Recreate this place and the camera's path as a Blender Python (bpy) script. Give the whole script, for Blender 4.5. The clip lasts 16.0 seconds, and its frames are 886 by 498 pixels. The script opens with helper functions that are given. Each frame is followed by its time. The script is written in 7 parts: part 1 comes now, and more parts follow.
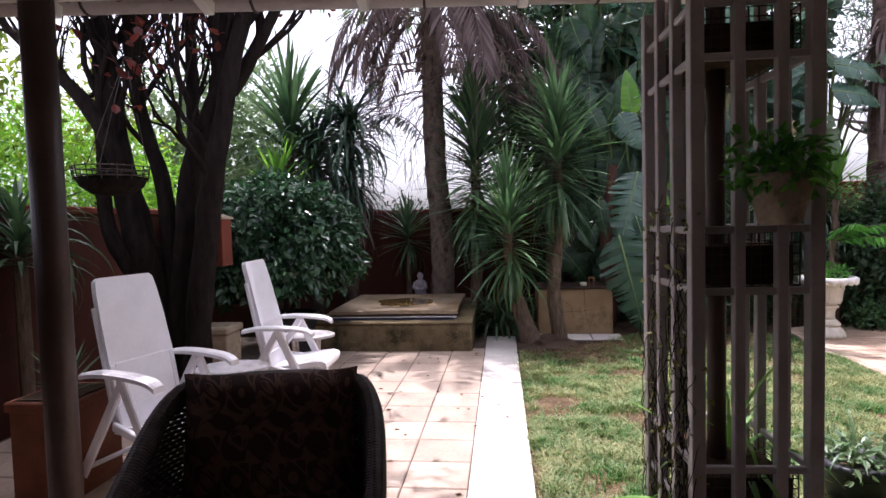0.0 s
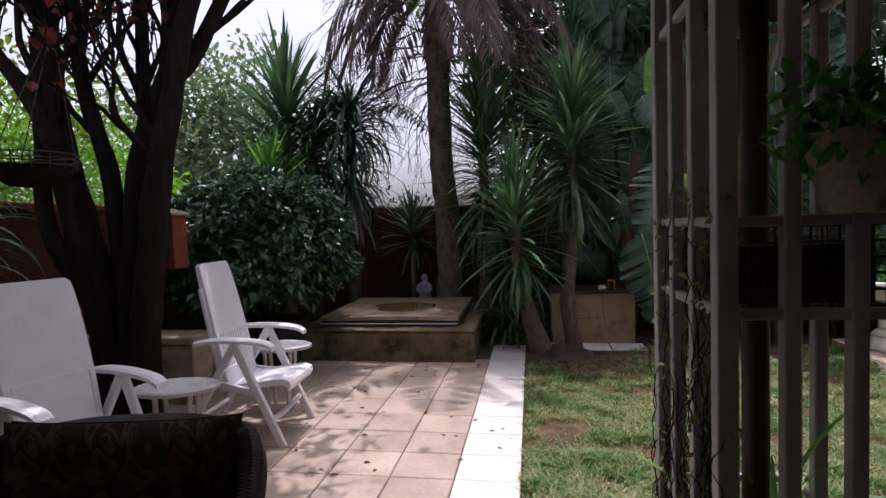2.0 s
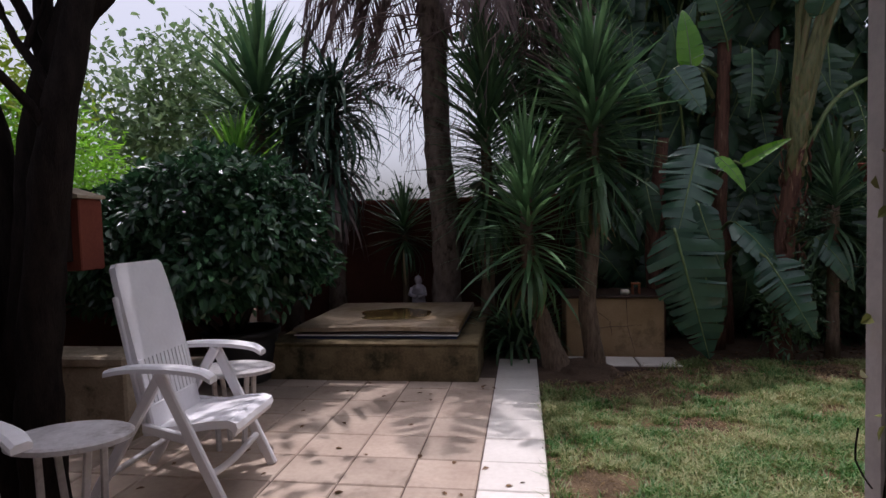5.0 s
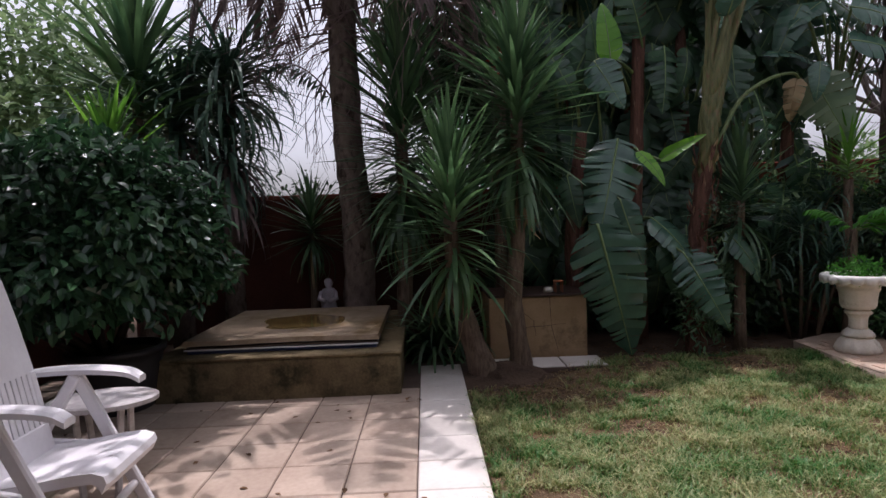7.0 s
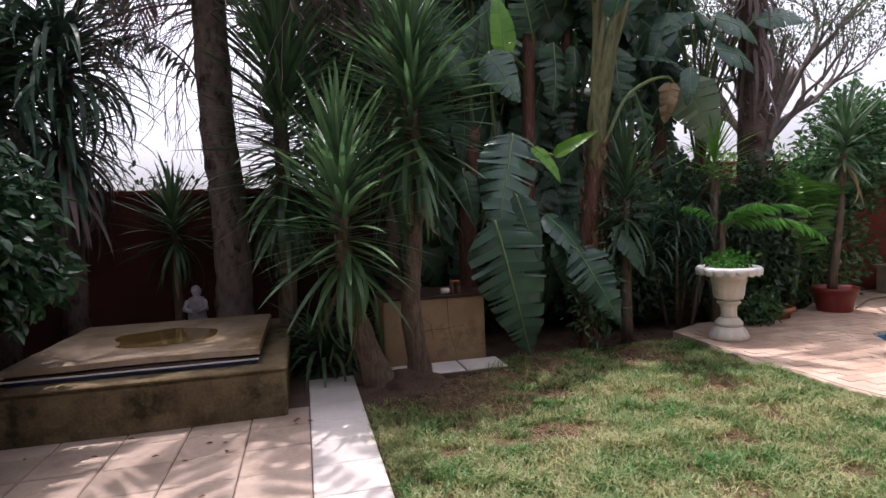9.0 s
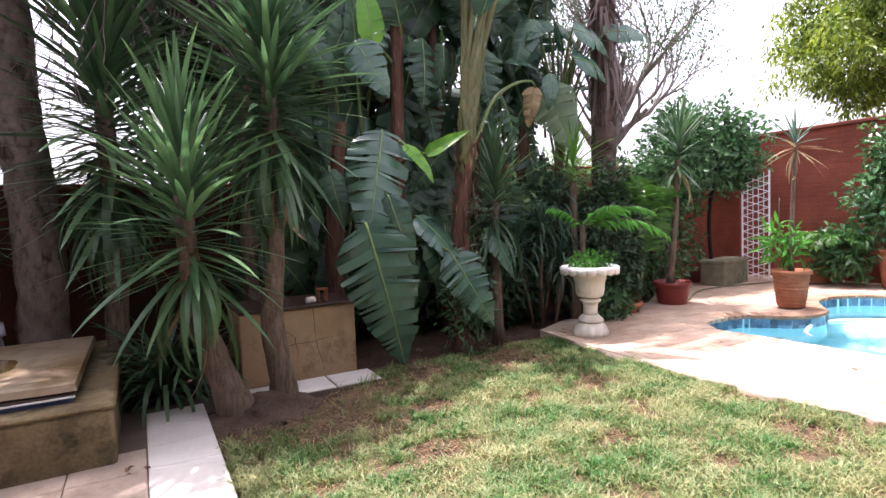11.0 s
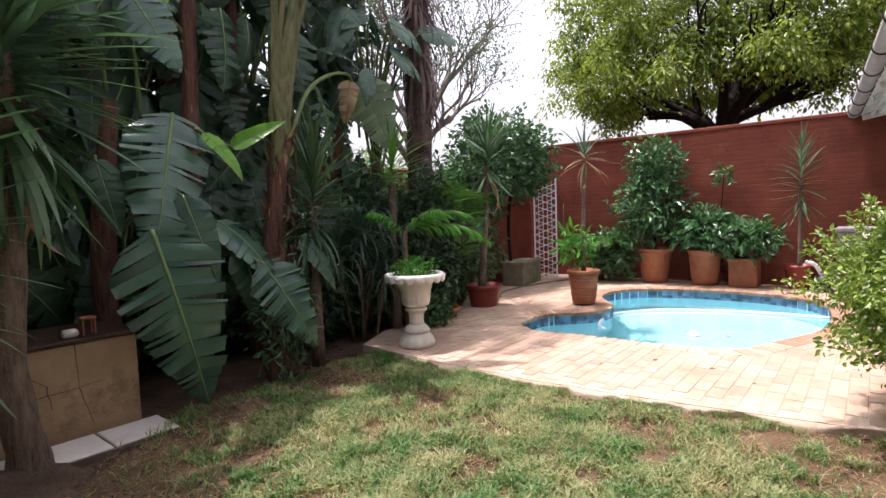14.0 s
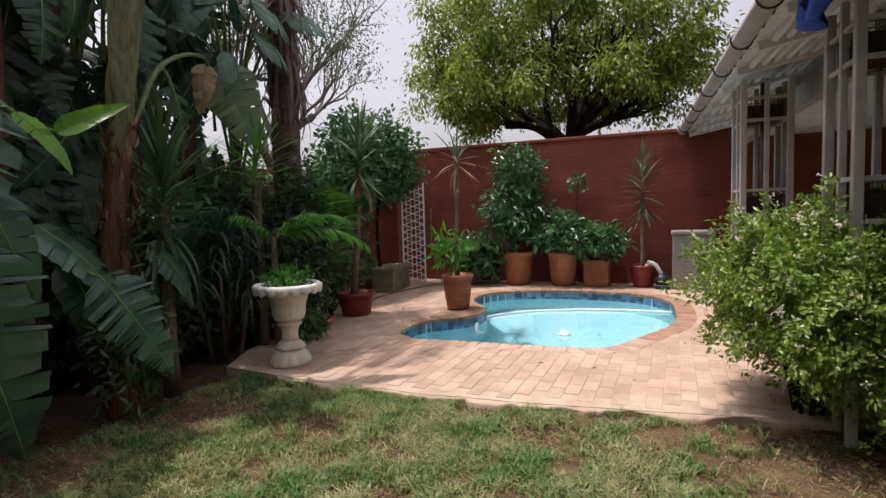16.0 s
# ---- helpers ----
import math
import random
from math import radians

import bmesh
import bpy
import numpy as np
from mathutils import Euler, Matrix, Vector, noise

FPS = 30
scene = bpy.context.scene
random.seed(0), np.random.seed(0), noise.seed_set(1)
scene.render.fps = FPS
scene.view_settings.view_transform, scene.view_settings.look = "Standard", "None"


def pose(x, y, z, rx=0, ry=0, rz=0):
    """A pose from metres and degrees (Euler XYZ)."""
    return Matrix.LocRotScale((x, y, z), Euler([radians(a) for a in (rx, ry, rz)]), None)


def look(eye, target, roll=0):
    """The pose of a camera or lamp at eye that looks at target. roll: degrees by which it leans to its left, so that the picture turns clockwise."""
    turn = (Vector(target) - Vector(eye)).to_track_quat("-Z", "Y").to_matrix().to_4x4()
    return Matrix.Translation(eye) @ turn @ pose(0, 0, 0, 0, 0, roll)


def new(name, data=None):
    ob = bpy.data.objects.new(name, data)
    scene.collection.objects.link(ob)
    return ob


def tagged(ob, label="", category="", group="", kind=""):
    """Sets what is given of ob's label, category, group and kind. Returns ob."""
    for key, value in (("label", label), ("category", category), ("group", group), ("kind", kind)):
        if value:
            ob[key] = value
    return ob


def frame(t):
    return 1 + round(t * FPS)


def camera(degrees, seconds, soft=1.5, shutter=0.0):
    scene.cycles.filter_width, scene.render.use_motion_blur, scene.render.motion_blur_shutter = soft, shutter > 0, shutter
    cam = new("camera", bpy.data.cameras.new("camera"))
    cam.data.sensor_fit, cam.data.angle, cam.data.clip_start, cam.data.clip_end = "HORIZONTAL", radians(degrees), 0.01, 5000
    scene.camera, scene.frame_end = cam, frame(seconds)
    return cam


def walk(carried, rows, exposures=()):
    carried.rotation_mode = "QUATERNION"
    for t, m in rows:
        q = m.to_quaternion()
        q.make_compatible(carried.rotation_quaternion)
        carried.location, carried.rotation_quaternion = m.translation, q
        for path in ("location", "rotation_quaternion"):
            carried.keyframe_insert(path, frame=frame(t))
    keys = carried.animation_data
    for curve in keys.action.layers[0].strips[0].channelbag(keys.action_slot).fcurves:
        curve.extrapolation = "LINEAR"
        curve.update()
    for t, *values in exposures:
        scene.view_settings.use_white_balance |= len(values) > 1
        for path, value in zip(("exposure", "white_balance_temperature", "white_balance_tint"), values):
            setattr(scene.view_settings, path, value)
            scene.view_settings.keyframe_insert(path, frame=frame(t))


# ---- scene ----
cam = camera(78.8, 16.0)
METRES, EYE, TILT, LEAN, TURN = 3.96, 1.539, 0.0, 0.0, 6.2
ROWS = [
    (0.0, 0.0, 0.0, 0.0, -0.08, -2.73, 1.58),
    (0.5, 0.0221, 0.0429, -0.0015, 0.36, -2.72, 1.63),
    (1.0, 0.0415, 0.0821, -0.0012, 1.2, -2.74, 1.73),
    (1.5, 0.0612, 0.1229, -0.0067, 2.07, -2.75, 1.73),
    (2.0, 0.0819, 0.1635, -0.0087, 3.0, -2.72, 1.78),
    (2.5, 0.0947, 0.2051, -0.0114, 3.61, -2.73, 1.77),
    (3.0, 0.0976, 0.2511, -0.0126, 3.91, -2.72, 1.7),
    (3.5, 0.0956, 0.2929, -0.0147, 3.95, -2.8, 1.67),
    (6.0, 0.0327, 0.4656, -0.0333, -2.0, -2.77, 1.78),
    (6.5, 0.0264, 0.4906, -0.0352, -5.22, -2.88, 1.85),
    (7.0, 0.0209, 0.5182, -0.0377, -8.17, -2.91, 1.93),
    (7.5, 0.0185, 0.5457, -0.0394, -11.12, -2.97, 1.97),
    (8.0, 0.0188, 0.5701, -0.0425, -13.99, -3.05, 2.02),
    (8.5, 0.0152, 0.5972, -0.0451, -17.17, -3.05, 2.06),
    (9.0, 0.0137, 0.6216, -0.0478, -20.86, -3.16, 2.18),
    (11.5, 0.0368, 0.7282, -0.0455, -39.11, -3.64, 2.19),
    (12.0, 0.0436, 0.751, -0.0447, -42.42, -3.68, 2.17),
    (12.5, 0.0469, 0.7772, -0.0442, -45.93, -3.71, 2.13),
    (13.0, 0.0511, 0.7978, -0.0437, -49.63, -3.85, 2.04),
    (13.5, 0.0601, 0.8221, -0.046, -53.5, -3.86, 1.97),
    (14.0, 0.0713, 0.8493, -0.0416, -57.5, -4.0, 1.97),
    (14.5, 0.0829, 0.8723, -0.0406, -61.5, -4.03, 1.87),
    (15.0, 0.0971, 0.898, -0.0402, -65.54, -4.08, 1.81),
    (15.5, 0.1042, 0.922, -0.0401, -69.69, -4.02, 1.72),
    (16.0, 0.1137, 0.9451, -0.0419, -73.03, -4.0, 1.67),
]
EXPOSURES = [(0.0, 0.52, 6050, 25), (1.5, -0.12, 6050, 25), (3.5, -0.74, 6050, 23), (6.0, -0.64, 6050, 22), (7.0, -0.5, 6150, 23), (9.0, 0.03, 6250, 26),
             (11.5, 1.1, 6250, 26), (12.5, 1.1, 6250, 26), (13.5, 0.62, 6350, 24), (14.5, 0.08, 6550, 22), (16.0, -0.43, 6600, 20)]
walk(cam, [(t, pose(0, 0, EYE, TILT, LEAN, TURN) @ pose(METRES * x, METRES * y, METRES * z, 90 + pitch, roll, yaw)) for t, x, y, z, yaw, pitch, roll in ROWS], EXPOSURES)

# ---- light ----
SUN_EL, SUN_AZ = radians(76), radians(-12)
world = bpy.data.worlds.new("sky")
scene.world = world
world.use_nodes = True
wn = world.node_tree.nodes
sky = wn.new("ShaderNodeTexSky")
sky.sky_type, sky.sun_disc = "NISHITA", False
sky.sun_elevation, sky.sun_rotation = SUN_EL, SUN_AZ % (2 * math.pi)
sky.air_density, sky.dust_density, sky.ozone_density = 1.0, 5.0, 1.6
haze = wn.new("ShaderNodeHueSaturation")
haze.inputs["Saturation"].default_value, haze.inputs["Value"].default_value = 0.25, 1.85
world.node_tree.links.new(sky.outputs[0], haze.inputs["Color"])
world.node_tree.links.new(haze.outputs[0], wn["Background"].inputs[0])
wn["Background"].inputs[1].default_value = 0.15
sun = new("sun", bpy.data.lights.new("sun", "SUN"))
sun.data.energy, sun.data.angle, sun.data.color = 4.6, radians(0.6), (1.0, 0.95, 0.9)
sun_way = Vector((math.sin(SUN_AZ) * math.cos(SUN_EL), math.cos(SUN_AZ) * math.cos(SUN_EL), math.sin(SUN_EL)))
sun.matrix_world = look(sun_way * 30, (0, 0, 0))


# ---- materials ----
def material(name, c1, c2, rough=0.7, scale=6.0, fine=60.0, bump=0.3, spec=0.3, metal=0.0, depth=0.01, stain=None, stain_scale=1.2,
             stain_at=0.55, vary=0.0, coords="Object", stretch=(1, 1, 1)):
    """Two-scale noise colour between c1 and c2, with optional stains, per-piece variation and bump."""
    m = bpy.data.materials.new(name)
    m.use_nodes = True
    n, l = m.node_tree.nodes, m.node_tree.links
    b = n["Principled BSDF"]
    b.inputs["Roughness"].default_value, b.inputs["Metallic"].default_value = rough, metal
    b.inputs["Specular IOR Level"].default_value = spec
    tc, mp = n.new("ShaderNodeTexCoord"), n.new("ShaderNodeMapping")
    mp.inputs["Scale"].default_value = stretch
    if coords == "World":
        l.new(n.new("ShaderNodeNewGeometry").outputs["Position"], mp.inputs[0])
    else:
        l.new(tc.outputs[coords], mp.inputs[0])
    big, small = n.new("ShaderNodeTexNoise"), n.new("ShaderNodeTexNoise")
    big.inputs["Scale"].default_value, small.inputs["Scale"].default_value = scale, fine
    big.inputs["Detail"].default_value, small.inputs["Detail"].default_value = 5, 4
    for t in (big, small):
        l.new(mp.outputs[0], t.inputs["Vector"])
    mixf = n.new("ShaderNodeMath")
    mixf.operation = "MULTIPLY_ADD"
    l.new(small.outputs[0], mixf.inputs[0])
    mixf.inputs[1].default_value = 0.45
    l.new(big.outputs[0], mixf.inputs[2])
    ramp = n.new("ShaderNodeValToRGB")
    ramp.color_ramp.elements[0].position, ramp.color_ramp.elements[1].position = 0.45, 0.95
    ramp.color_ramp.elements[0].color, ramp.color_ramp.elements[1].color = (*c1, 1), (*c2, 1)
    l.new(mixf.outputs[0], ramp.inputs[0])
    out = ramp.outputs[0]
    if stain:
        st, sr, mx = n.new("ShaderNodeTexNoise"), n.new("ShaderNodeValToRGB"), n.new("ShaderNodeMixRGB")
        st.inputs["Scale"].default_value, st.inputs["Detail"].default_value = stain_scale, 6
        st.inputs["Roughness"].default_value = 0.65
        l.new(mp.outputs[0], st.inputs["Vector"])
        sr.color_ramp.elements[0].position, sr.color_ramp.elements[1].position = stain_at, stain_at + 0.14
        l.new(st.outputs[0], sr.inputs[0])
        l.new(sr.outputs[0], mx.inputs[0])
        l.new(out, mx.inputs[1])
        mx.inputs[2].default_value = (*stain, 1)
        out = mx.outputs[0]
    if vary:
        oi, hs, mr = n.new("ShaderNodeObjectInfo"), n.new("ShaderNodeHueSaturation"), n.new("ShaderNodeMapRange")
        gi, ad, fr = n.new("ShaderNodeNewGeometry"), n.new("ShaderNodeMath"), n.new("ShaderNodeMath")
        ad.operation, fr.operation = "ADD", "FRACT"
        l.new(oi.outputs["Random"], ad.inputs[0])
        l.new(gi.outputs["Random Per Island"], ad.inputs[1])
        l.new(ad.outputs[0], fr.inputs[0])
        l.new(fr.outputs[0], mr.inputs[0])
        mr.inputs[3].default_value, mr.inputs[4].default_value = 1 - vary, 1 + vary
        l.new(mr.outputs[0], hs.inputs["Value"])
        l.new(out, hs.inputs["Color"])
        out = hs.outputs[0]
    l.new(out, b.inputs["Base Color"])
    if bump:
        bp = n.new("ShaderNodeBump")
        bp.inputs["Strength"].default_value, bp.inputs["Distance"].default_value = bump, depth
        l.new(mixf.outputs[0], bp.inputs["Height"])
        l.new(bp.outputs[0], b.inputs["Normal"])
    return m


def leaf_material(name, c1, c2, rough=0.45, through_light=0.25, spec=0.4, tip=None, patch=9.0, weight=0.5, span=(0.1, 0.85)):
    """Leaf: colour varies from leaf to leaf and along it; some light passes through."""
    m = bpy.data.materials.new(name)
    m.use_nodes = True
    n, l = m.node_tree.nodes, m.node_tree.links
    b, o = n["Principled BSDF"], n["Material Output"]
    b.inputs["Roughness"].default_value, b.inputs["Specular IOR Level"].default_value = rough, spec
    oi, gi, ad, fr = n.new("ShaderNodeObjectInfo"), n.new("ShaderNodeNewGeometry"), n.new("ShaderNodeMath"), n.new("ShaderNodeMath")
    ad.operation, fr.operation = "ADD", "FRACT"
    l.new(oi.outputs["Random"], ad.inputs[0])
    l.new(gi.outputs["Random Per Island"], ad.inputs[1])
    l.new(ad.outputs[0], fr.inputs[0])
    nz = n.new("ShaderNodeTexNoise")
    nz.inputs["Scale"].default_value, nz.inputs["Detail"].default_value = patch, 4
    l.new(gi.outputs["Position"], nz.inputs["Vector"])
    av = n.new("ShaderNodeMath")
    av.operation = "MULTIPLY_ADD"
    l.new(fr.outputs[0], av.inputs[0])
    av.inputs[1].default_value = 1.1 - weight
    sc = n.new("ShaderNodeMath")
    sc.operation = "MULTIPLY"
    l.new(nz.outputs[0], sc.inputs[0])
    sc.inputs[1].default_value = weight
    l.new(sc.outputs[0], av.inputs[2])
    ramp = n.new("ShaderNodeValToRGB")
    e = ramp.color_ramp.elements
    e[0].position, e[1].position = span
    e[0].color, e[1].color = (*c1, 1), (*c2, 1)
    if tip:
        x = e.new(0.97)
        x.color = (*tip, 1)
    l.new(av.outputs[0], ramp.inputs[0])
    l.new(ramp.outputs[0], b.inputs["Base Color"])
    tr, mx, hs = n.new("ShaderNodeBsdfTranslucent"), n.new("ShaderNodeMixShader"), n.new("ShaderNodeHueSaturation")
    hs.inputs["Value"].default_value, hs.inputs["Saturation"].default_value = 1.6, 1.1
    l.new(ramp.outputs[0], hs.inputs["Color"])
    l.new(hs.outputs[0], tr.inputs[0])
    mx.inputs[0].default_value = through_light
    l.new(b.outputs[0], mx.inputs[1])
    l.new(tr.outputs[0], mx.inputs[2])
    l.new(mx.outputs[0], o.inputs[0])
    bp, n2 = n.new("ShaderNodeBump"), n.new("ShaderNodeTexNoise")
    n2.inputs["Scale"].default_value = 70
    l.new(gi.outputs["Position"], n2.inputs["Vector"])
    bp.inputs["Strength"].default_value, bp.inputs["Distance"].default_value = 0.25, 0.01
    l.new(n2.outputs[0], bp.inputs["Height"])
    l.new(bp.outputs[0], b.inputs["Normal"])
    return m


M_TILE = material("beige_tile", (0.33, 0.245, 0.19), (0.5, 0.4, 0.32), 0.5, 2.5, 30, 0.12, 0.35, stain=(0.26, 0.19, 0.14), stain_scale=2.2, stain_at=0.6, vary=0.14, coords="World")
M_EDGE_TILE = material("pale_tile", (0.6, 0.55, 0.5), (0.76, 0.71, 0.66), 0.45, 2.5, 30, 0.1, 0.35, stain=(0.45, 0.38, 0.32), stain_scale=2.0, stain_at=0.64, vary=0.07, coords="World")
M_GROUT = material("grout", (0.07, 0.05, 0.04), (0.14, 0.1, 0.08), 0.9, 4, 60, 0.4)
M_SOIL = material("soil", (0.055, 0.037, 0.027), (0.13, 0.088, 0.063), 0.95, 3, 45, 1.0, 0.1, stain=(0.17, 0.085, 0.055), stain_scale=0.9, stain_at=0.66, coords="World", depth=0.04)
M_THATCH = material("dry_thatch", (0.06, 0.04, 0.026), (0.21, 0.145, 0.085), 0.95, 3.5, 90, 1.0, 0.1, stain=(0.13, 0.078, 0.048), stain_scale=1.5, stain_at=0.5, coords="World", depth=0.04)
M_GRASS = leaf_material("grass_blades", (0.038, 0.15, 0.026), (0.39, 0.36, 0.18), 0.45, 0.3, 0.4, patch=2.4, weight=0.78, span=(0.38, 0.78))
M_STUCCO = material("mossy_plaster", (0.095, 0.072, 0.042), (0.24, 0.185, 0.105), 0.9, 5, 50, 0.8, 0.15, stain=(0.045, 0.04, 0.022), stain_scale=3.4, stain_at=0.5)
M_LOWWALL = material("weathered_stone", (0.24, 0.19, 0.13), (0.45, 0.37, 0.27), 0.9, 7, 60, 0.8, 0.15, stain=(0.09, 0.08, 0.05), stain_scale=5, stain_at=0.55)
M_PLANTER = material("ochre_plaster", (0.34, 0.22, 0.12), (0.47, 0.32, 0.19), 0.9, 4, 60, 0.4, 0.15, stain=(0.17, 0.12, 0.07), stain_scale=2.4, stain_at=0.54)
M_COVER = material("tan_vinyl", (0.22, 0.16, 0.105), (0.37, 0.285, 0.2), 0.6, 3, 30, 0.3, 0.3, stain=(0.17, 0.11, 0.045), stain_scale=1.7, stain_at=0.52)
M_PUDDLE = material("brown_puddle", (0.1, 0.065, 0.02), (0.2, 0.135, 0.05), 0.12, 3, 30, 0.02, 0.5)
M_COVER_EDGE = material("dark_vinyl", (0.05, 0.035, 0.03), (0.13, 0.09, 0.07), 0.5, 4, 30, 0.3, 0.35)
M_BLUE = material("blue_vinyl", (0.05, 0.07, 0.2), (0.12, 0.16, 0.36), 0.45, 5, 30, 0.2, 0.4)
M_RED = material("red_painted_brick", (0.14, 0.037, 0.025), (0.235, 0.067, 0.041), 0.8, 2.2, 60, 0.35, 0.2, stain=(0.13, 0.04, 0.028), stain_scale=0.9, stain_at=0.55, vary=0.05, coords="World")
M_RED_JOINT = material("red_joint", (0.15, 0.038, 0.024), (0.24, 0.066, 0.04), 0.9, 4, 50, 0.4, 0.1)
M_BROWNWALL = material("brown_red_render", (0.06, 0.022, 0.017), (0.115, 0.042, 0.03), 0.85, 2, 40, 0.5, 0.15, stain=(0.06, 0.03, 0.022), stain_scale=1.1, stain_at=0.52)
M_TERRA = material("terracotta", (0.29, 0.098, 0.052), (0.44, 0.17, 0.088), 0.75, 7, 60, 0.3, 0.2, stain=(0.56, 0.36, 0.25), stain_scale=4, stain_at=0.66, vary=0.1)
# Darker terracotta for the square planter; the shade it stands in is in the colour
M_TERRA_D = material("shaded_terracotta", (0.13, 0.042, 0.025), (0.22, 0.08, 0.045), 0.8, 7, 60, 0.3, 0.2, stain=(0.08, 0.04, 0.03), stain_scale=4, stain_at=0.58)
M_REDPOT = material("red_plastic", (0.17, 0.025, 0.02), (0.24, 0.04, 0.03), 0.45, 4, 40, 0.1, 0.4)
M_BLACK = material("black_plastic", (0.015, 0.015, 0.017), (0.035, 0.035, 0.04), 0.45, 6, 40, 0.15, 0.4)
M_POTSOIL = material("potting_soil", (0.03, 0.02, 0.014), (0.08, 0.055, 0.035), 0.95, 20, 90, 1.0, 0.1)
M_STONEW = material("white_cast_stone", (0.62, 0.56, 0.46), (0.8, 0.76, 0.68), 0.8, 7, 60, 0.4, 0.25, stain=(0.4, 0.33, 0.22), stain_scale=4.5, stain_at=0.58)
M_STONERIM = material("whitewashed_rim", (0.72, 0.7, 0.66), (0.84, 0.82, 0.79), 0.75, 9, 60, 0.3, 0.25, stain=(0.5, 0.45, 0.36), stain_scale=6, stain_at=0.66)
M_WHITEP = material("white_plastic", (0.72, 0.7, 0.72), (0.82, 0.8, 0.82), 0.4, 5, 50, 0.05, 0.4, stain=(0.55, 0.5, 0.47), stain_scale=6, stain_at=0.68)
M_DUSTY = material("dusty_white_plastic", (0.38, 0.35, 0.35), (0.66, 0.63, 0.63), 0.6, 7, 50, 0.15, 0.3, stain=(0.24, 0.21, 0.19), stain_scale=5, stain_at=0.56)
M_PAINT = material("white_gloss_paint", (0.34, 0.305, 0.3), (0.48, 0.44, 0.43), 0.5, 5, 60, 0.15, 0.35, stain=(0.4, 0.33, 0.29), stain_scale=7, stain_at=0.63)
M_CEIL = material("white_soffit", (0.62, 0.6, 0.58), (0.76, 0.74, 0.72), 0.7, 3, 40, 0.2, 0.2, stain=(0.42, 0.39, 0.35), stain_scale=2.5, stain_at=0.6)
M_RATTAN = material("dark_rattan", (0.025, 0.016, 0.014), (0.07, 0.045, 0.04), 0.5, 20, 90, 0.3, 0.35, vary=0.2)
M_DARKPOLE = material("brown_steel", (0.035, 0.018, 0.014), (0.075, 0.04, 0.03), 0.5, 6, 60, 0.15, 0.4)
M_WIRE = material("dark_wire", (0.03, 0.024, 0.02), (0.08, 0.06, 0.05), 0.6, 20, 80, 0.2, 0.3, metal=0.3)
M_PEAT = material("coir_liner", (0.03, 0.02, 0.013), (0.085, 0.055, 0.035), 0.98, 14, 120, 1.2, 0.05)
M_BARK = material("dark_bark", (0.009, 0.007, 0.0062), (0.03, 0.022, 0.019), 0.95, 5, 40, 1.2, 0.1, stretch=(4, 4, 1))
M_SKIRTBARK = material("brown_palm_bark", (0.075, 0.05, 0.042), (0.19, 0.135, 0.115), 0.95, 5, 40, 1.2, 0.1, stain=(0.045, 0.028, 0.024), stain_scale=2.5, stain_at=0.5, stretch=(2, 2, 3))
M_PALMBARK = material("grey_palm_bark", (0.12, 0.09, 0.075), (0.27, 0.21, 0.18), 0.95, 5, 40, 1.2, 0.1, stain=(0.06, 0.042, 0.034), stain_scale=3, stain_at=0.52, stretch=(3, 3, 1.6))
M_YUCCABARK = material("yucca_bark", (0.1, 0.068, 0.05), (0.24, 0.175, 0.13), 0.95, 7, 50, 1.4, 0.1, stain=(0.07, 0.045, 0.03), stain_scale=6, stain_at=0.56, stretch=(5, 5, 1))
M_FIBRE = material("red_brown_fibre", (0.06, 0.03, 0.024), (0.19, 0.098, 0.072), 0.95, 6, 40, 1.2, 0.1, stain=(0.42, 0.3, 0.2), stain_scale=4, stain_at=0.62, stretch=(6, 6, 1))
M_GREYTRUNK = material("grey_branch_bark", (0.12, 0.1, 0.09), (0.24, 0.21, 0.19), 0.95, 6, 40, 0.8, 0.1)
M_TWIG = material("mauve_dry_twig", (0.13, 0.09, 0.09), (0.26, 0.19, 0.18), 0.95, 6, 40, 0.5, 0.1)
M_YUCCA = leaf_material("yucca_leaf", (0.022, 0.058, 0.03), (0.105, 0.19, 0.085), 0.36, 0.2, 0.55)
M_YUCCA_P = leaf_material("grey_green_yucca_leaf", (0.03, 0.085, 0.038), (0.14, 0.25, 0.11), 0.38, 0.22, 0.55)
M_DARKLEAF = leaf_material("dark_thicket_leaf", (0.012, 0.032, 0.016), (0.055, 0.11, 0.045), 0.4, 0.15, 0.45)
M_YUCCA_B = leaf_material("bright_yucca_leaf", (0.05, 0.16, 0.03), (0.19, 0.38, 0.07), 0.42, 0.3, 0.4)
M_DRYLEAF = leaf_material("dry_leaf", (0.2, 0.13, 0.07), (0.42, 0.32, 0.19), 0.8, 0.2, 0.15)
M_TWIGLEAF = leaf_material("mauve_dry_frond", (0.1, 0.07, 0.07), (0.25, 0.19, 0.18), 0.8, 0.15, 0.15)
M_DROOP = leaf_material("blue_green_strap", (0.02, 0.055, 0.04), (0.1, 0.18, 0.12), 0.36, 0.2, 0.5)
M_BANANA = leaf_material("banana_leaf", (0.03, 0.08, 0.058), (0.085, 0.17, 0.11), 0.25, 0.16, 0.65)
# Darker copy of the banana leaf; the thicket's shade is put into its colour
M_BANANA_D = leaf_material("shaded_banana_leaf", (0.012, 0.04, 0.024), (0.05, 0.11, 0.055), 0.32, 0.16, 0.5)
# One yellowish hanging leaf, lightened further: its sunlight is in the colour
M_BANANA_L = leaf_material("pale_sunlit_banana_leaf", (0.12, 0.2, 0.12), (0.3, 0.38, 0.25), 0.35, 0.3, 0.5)
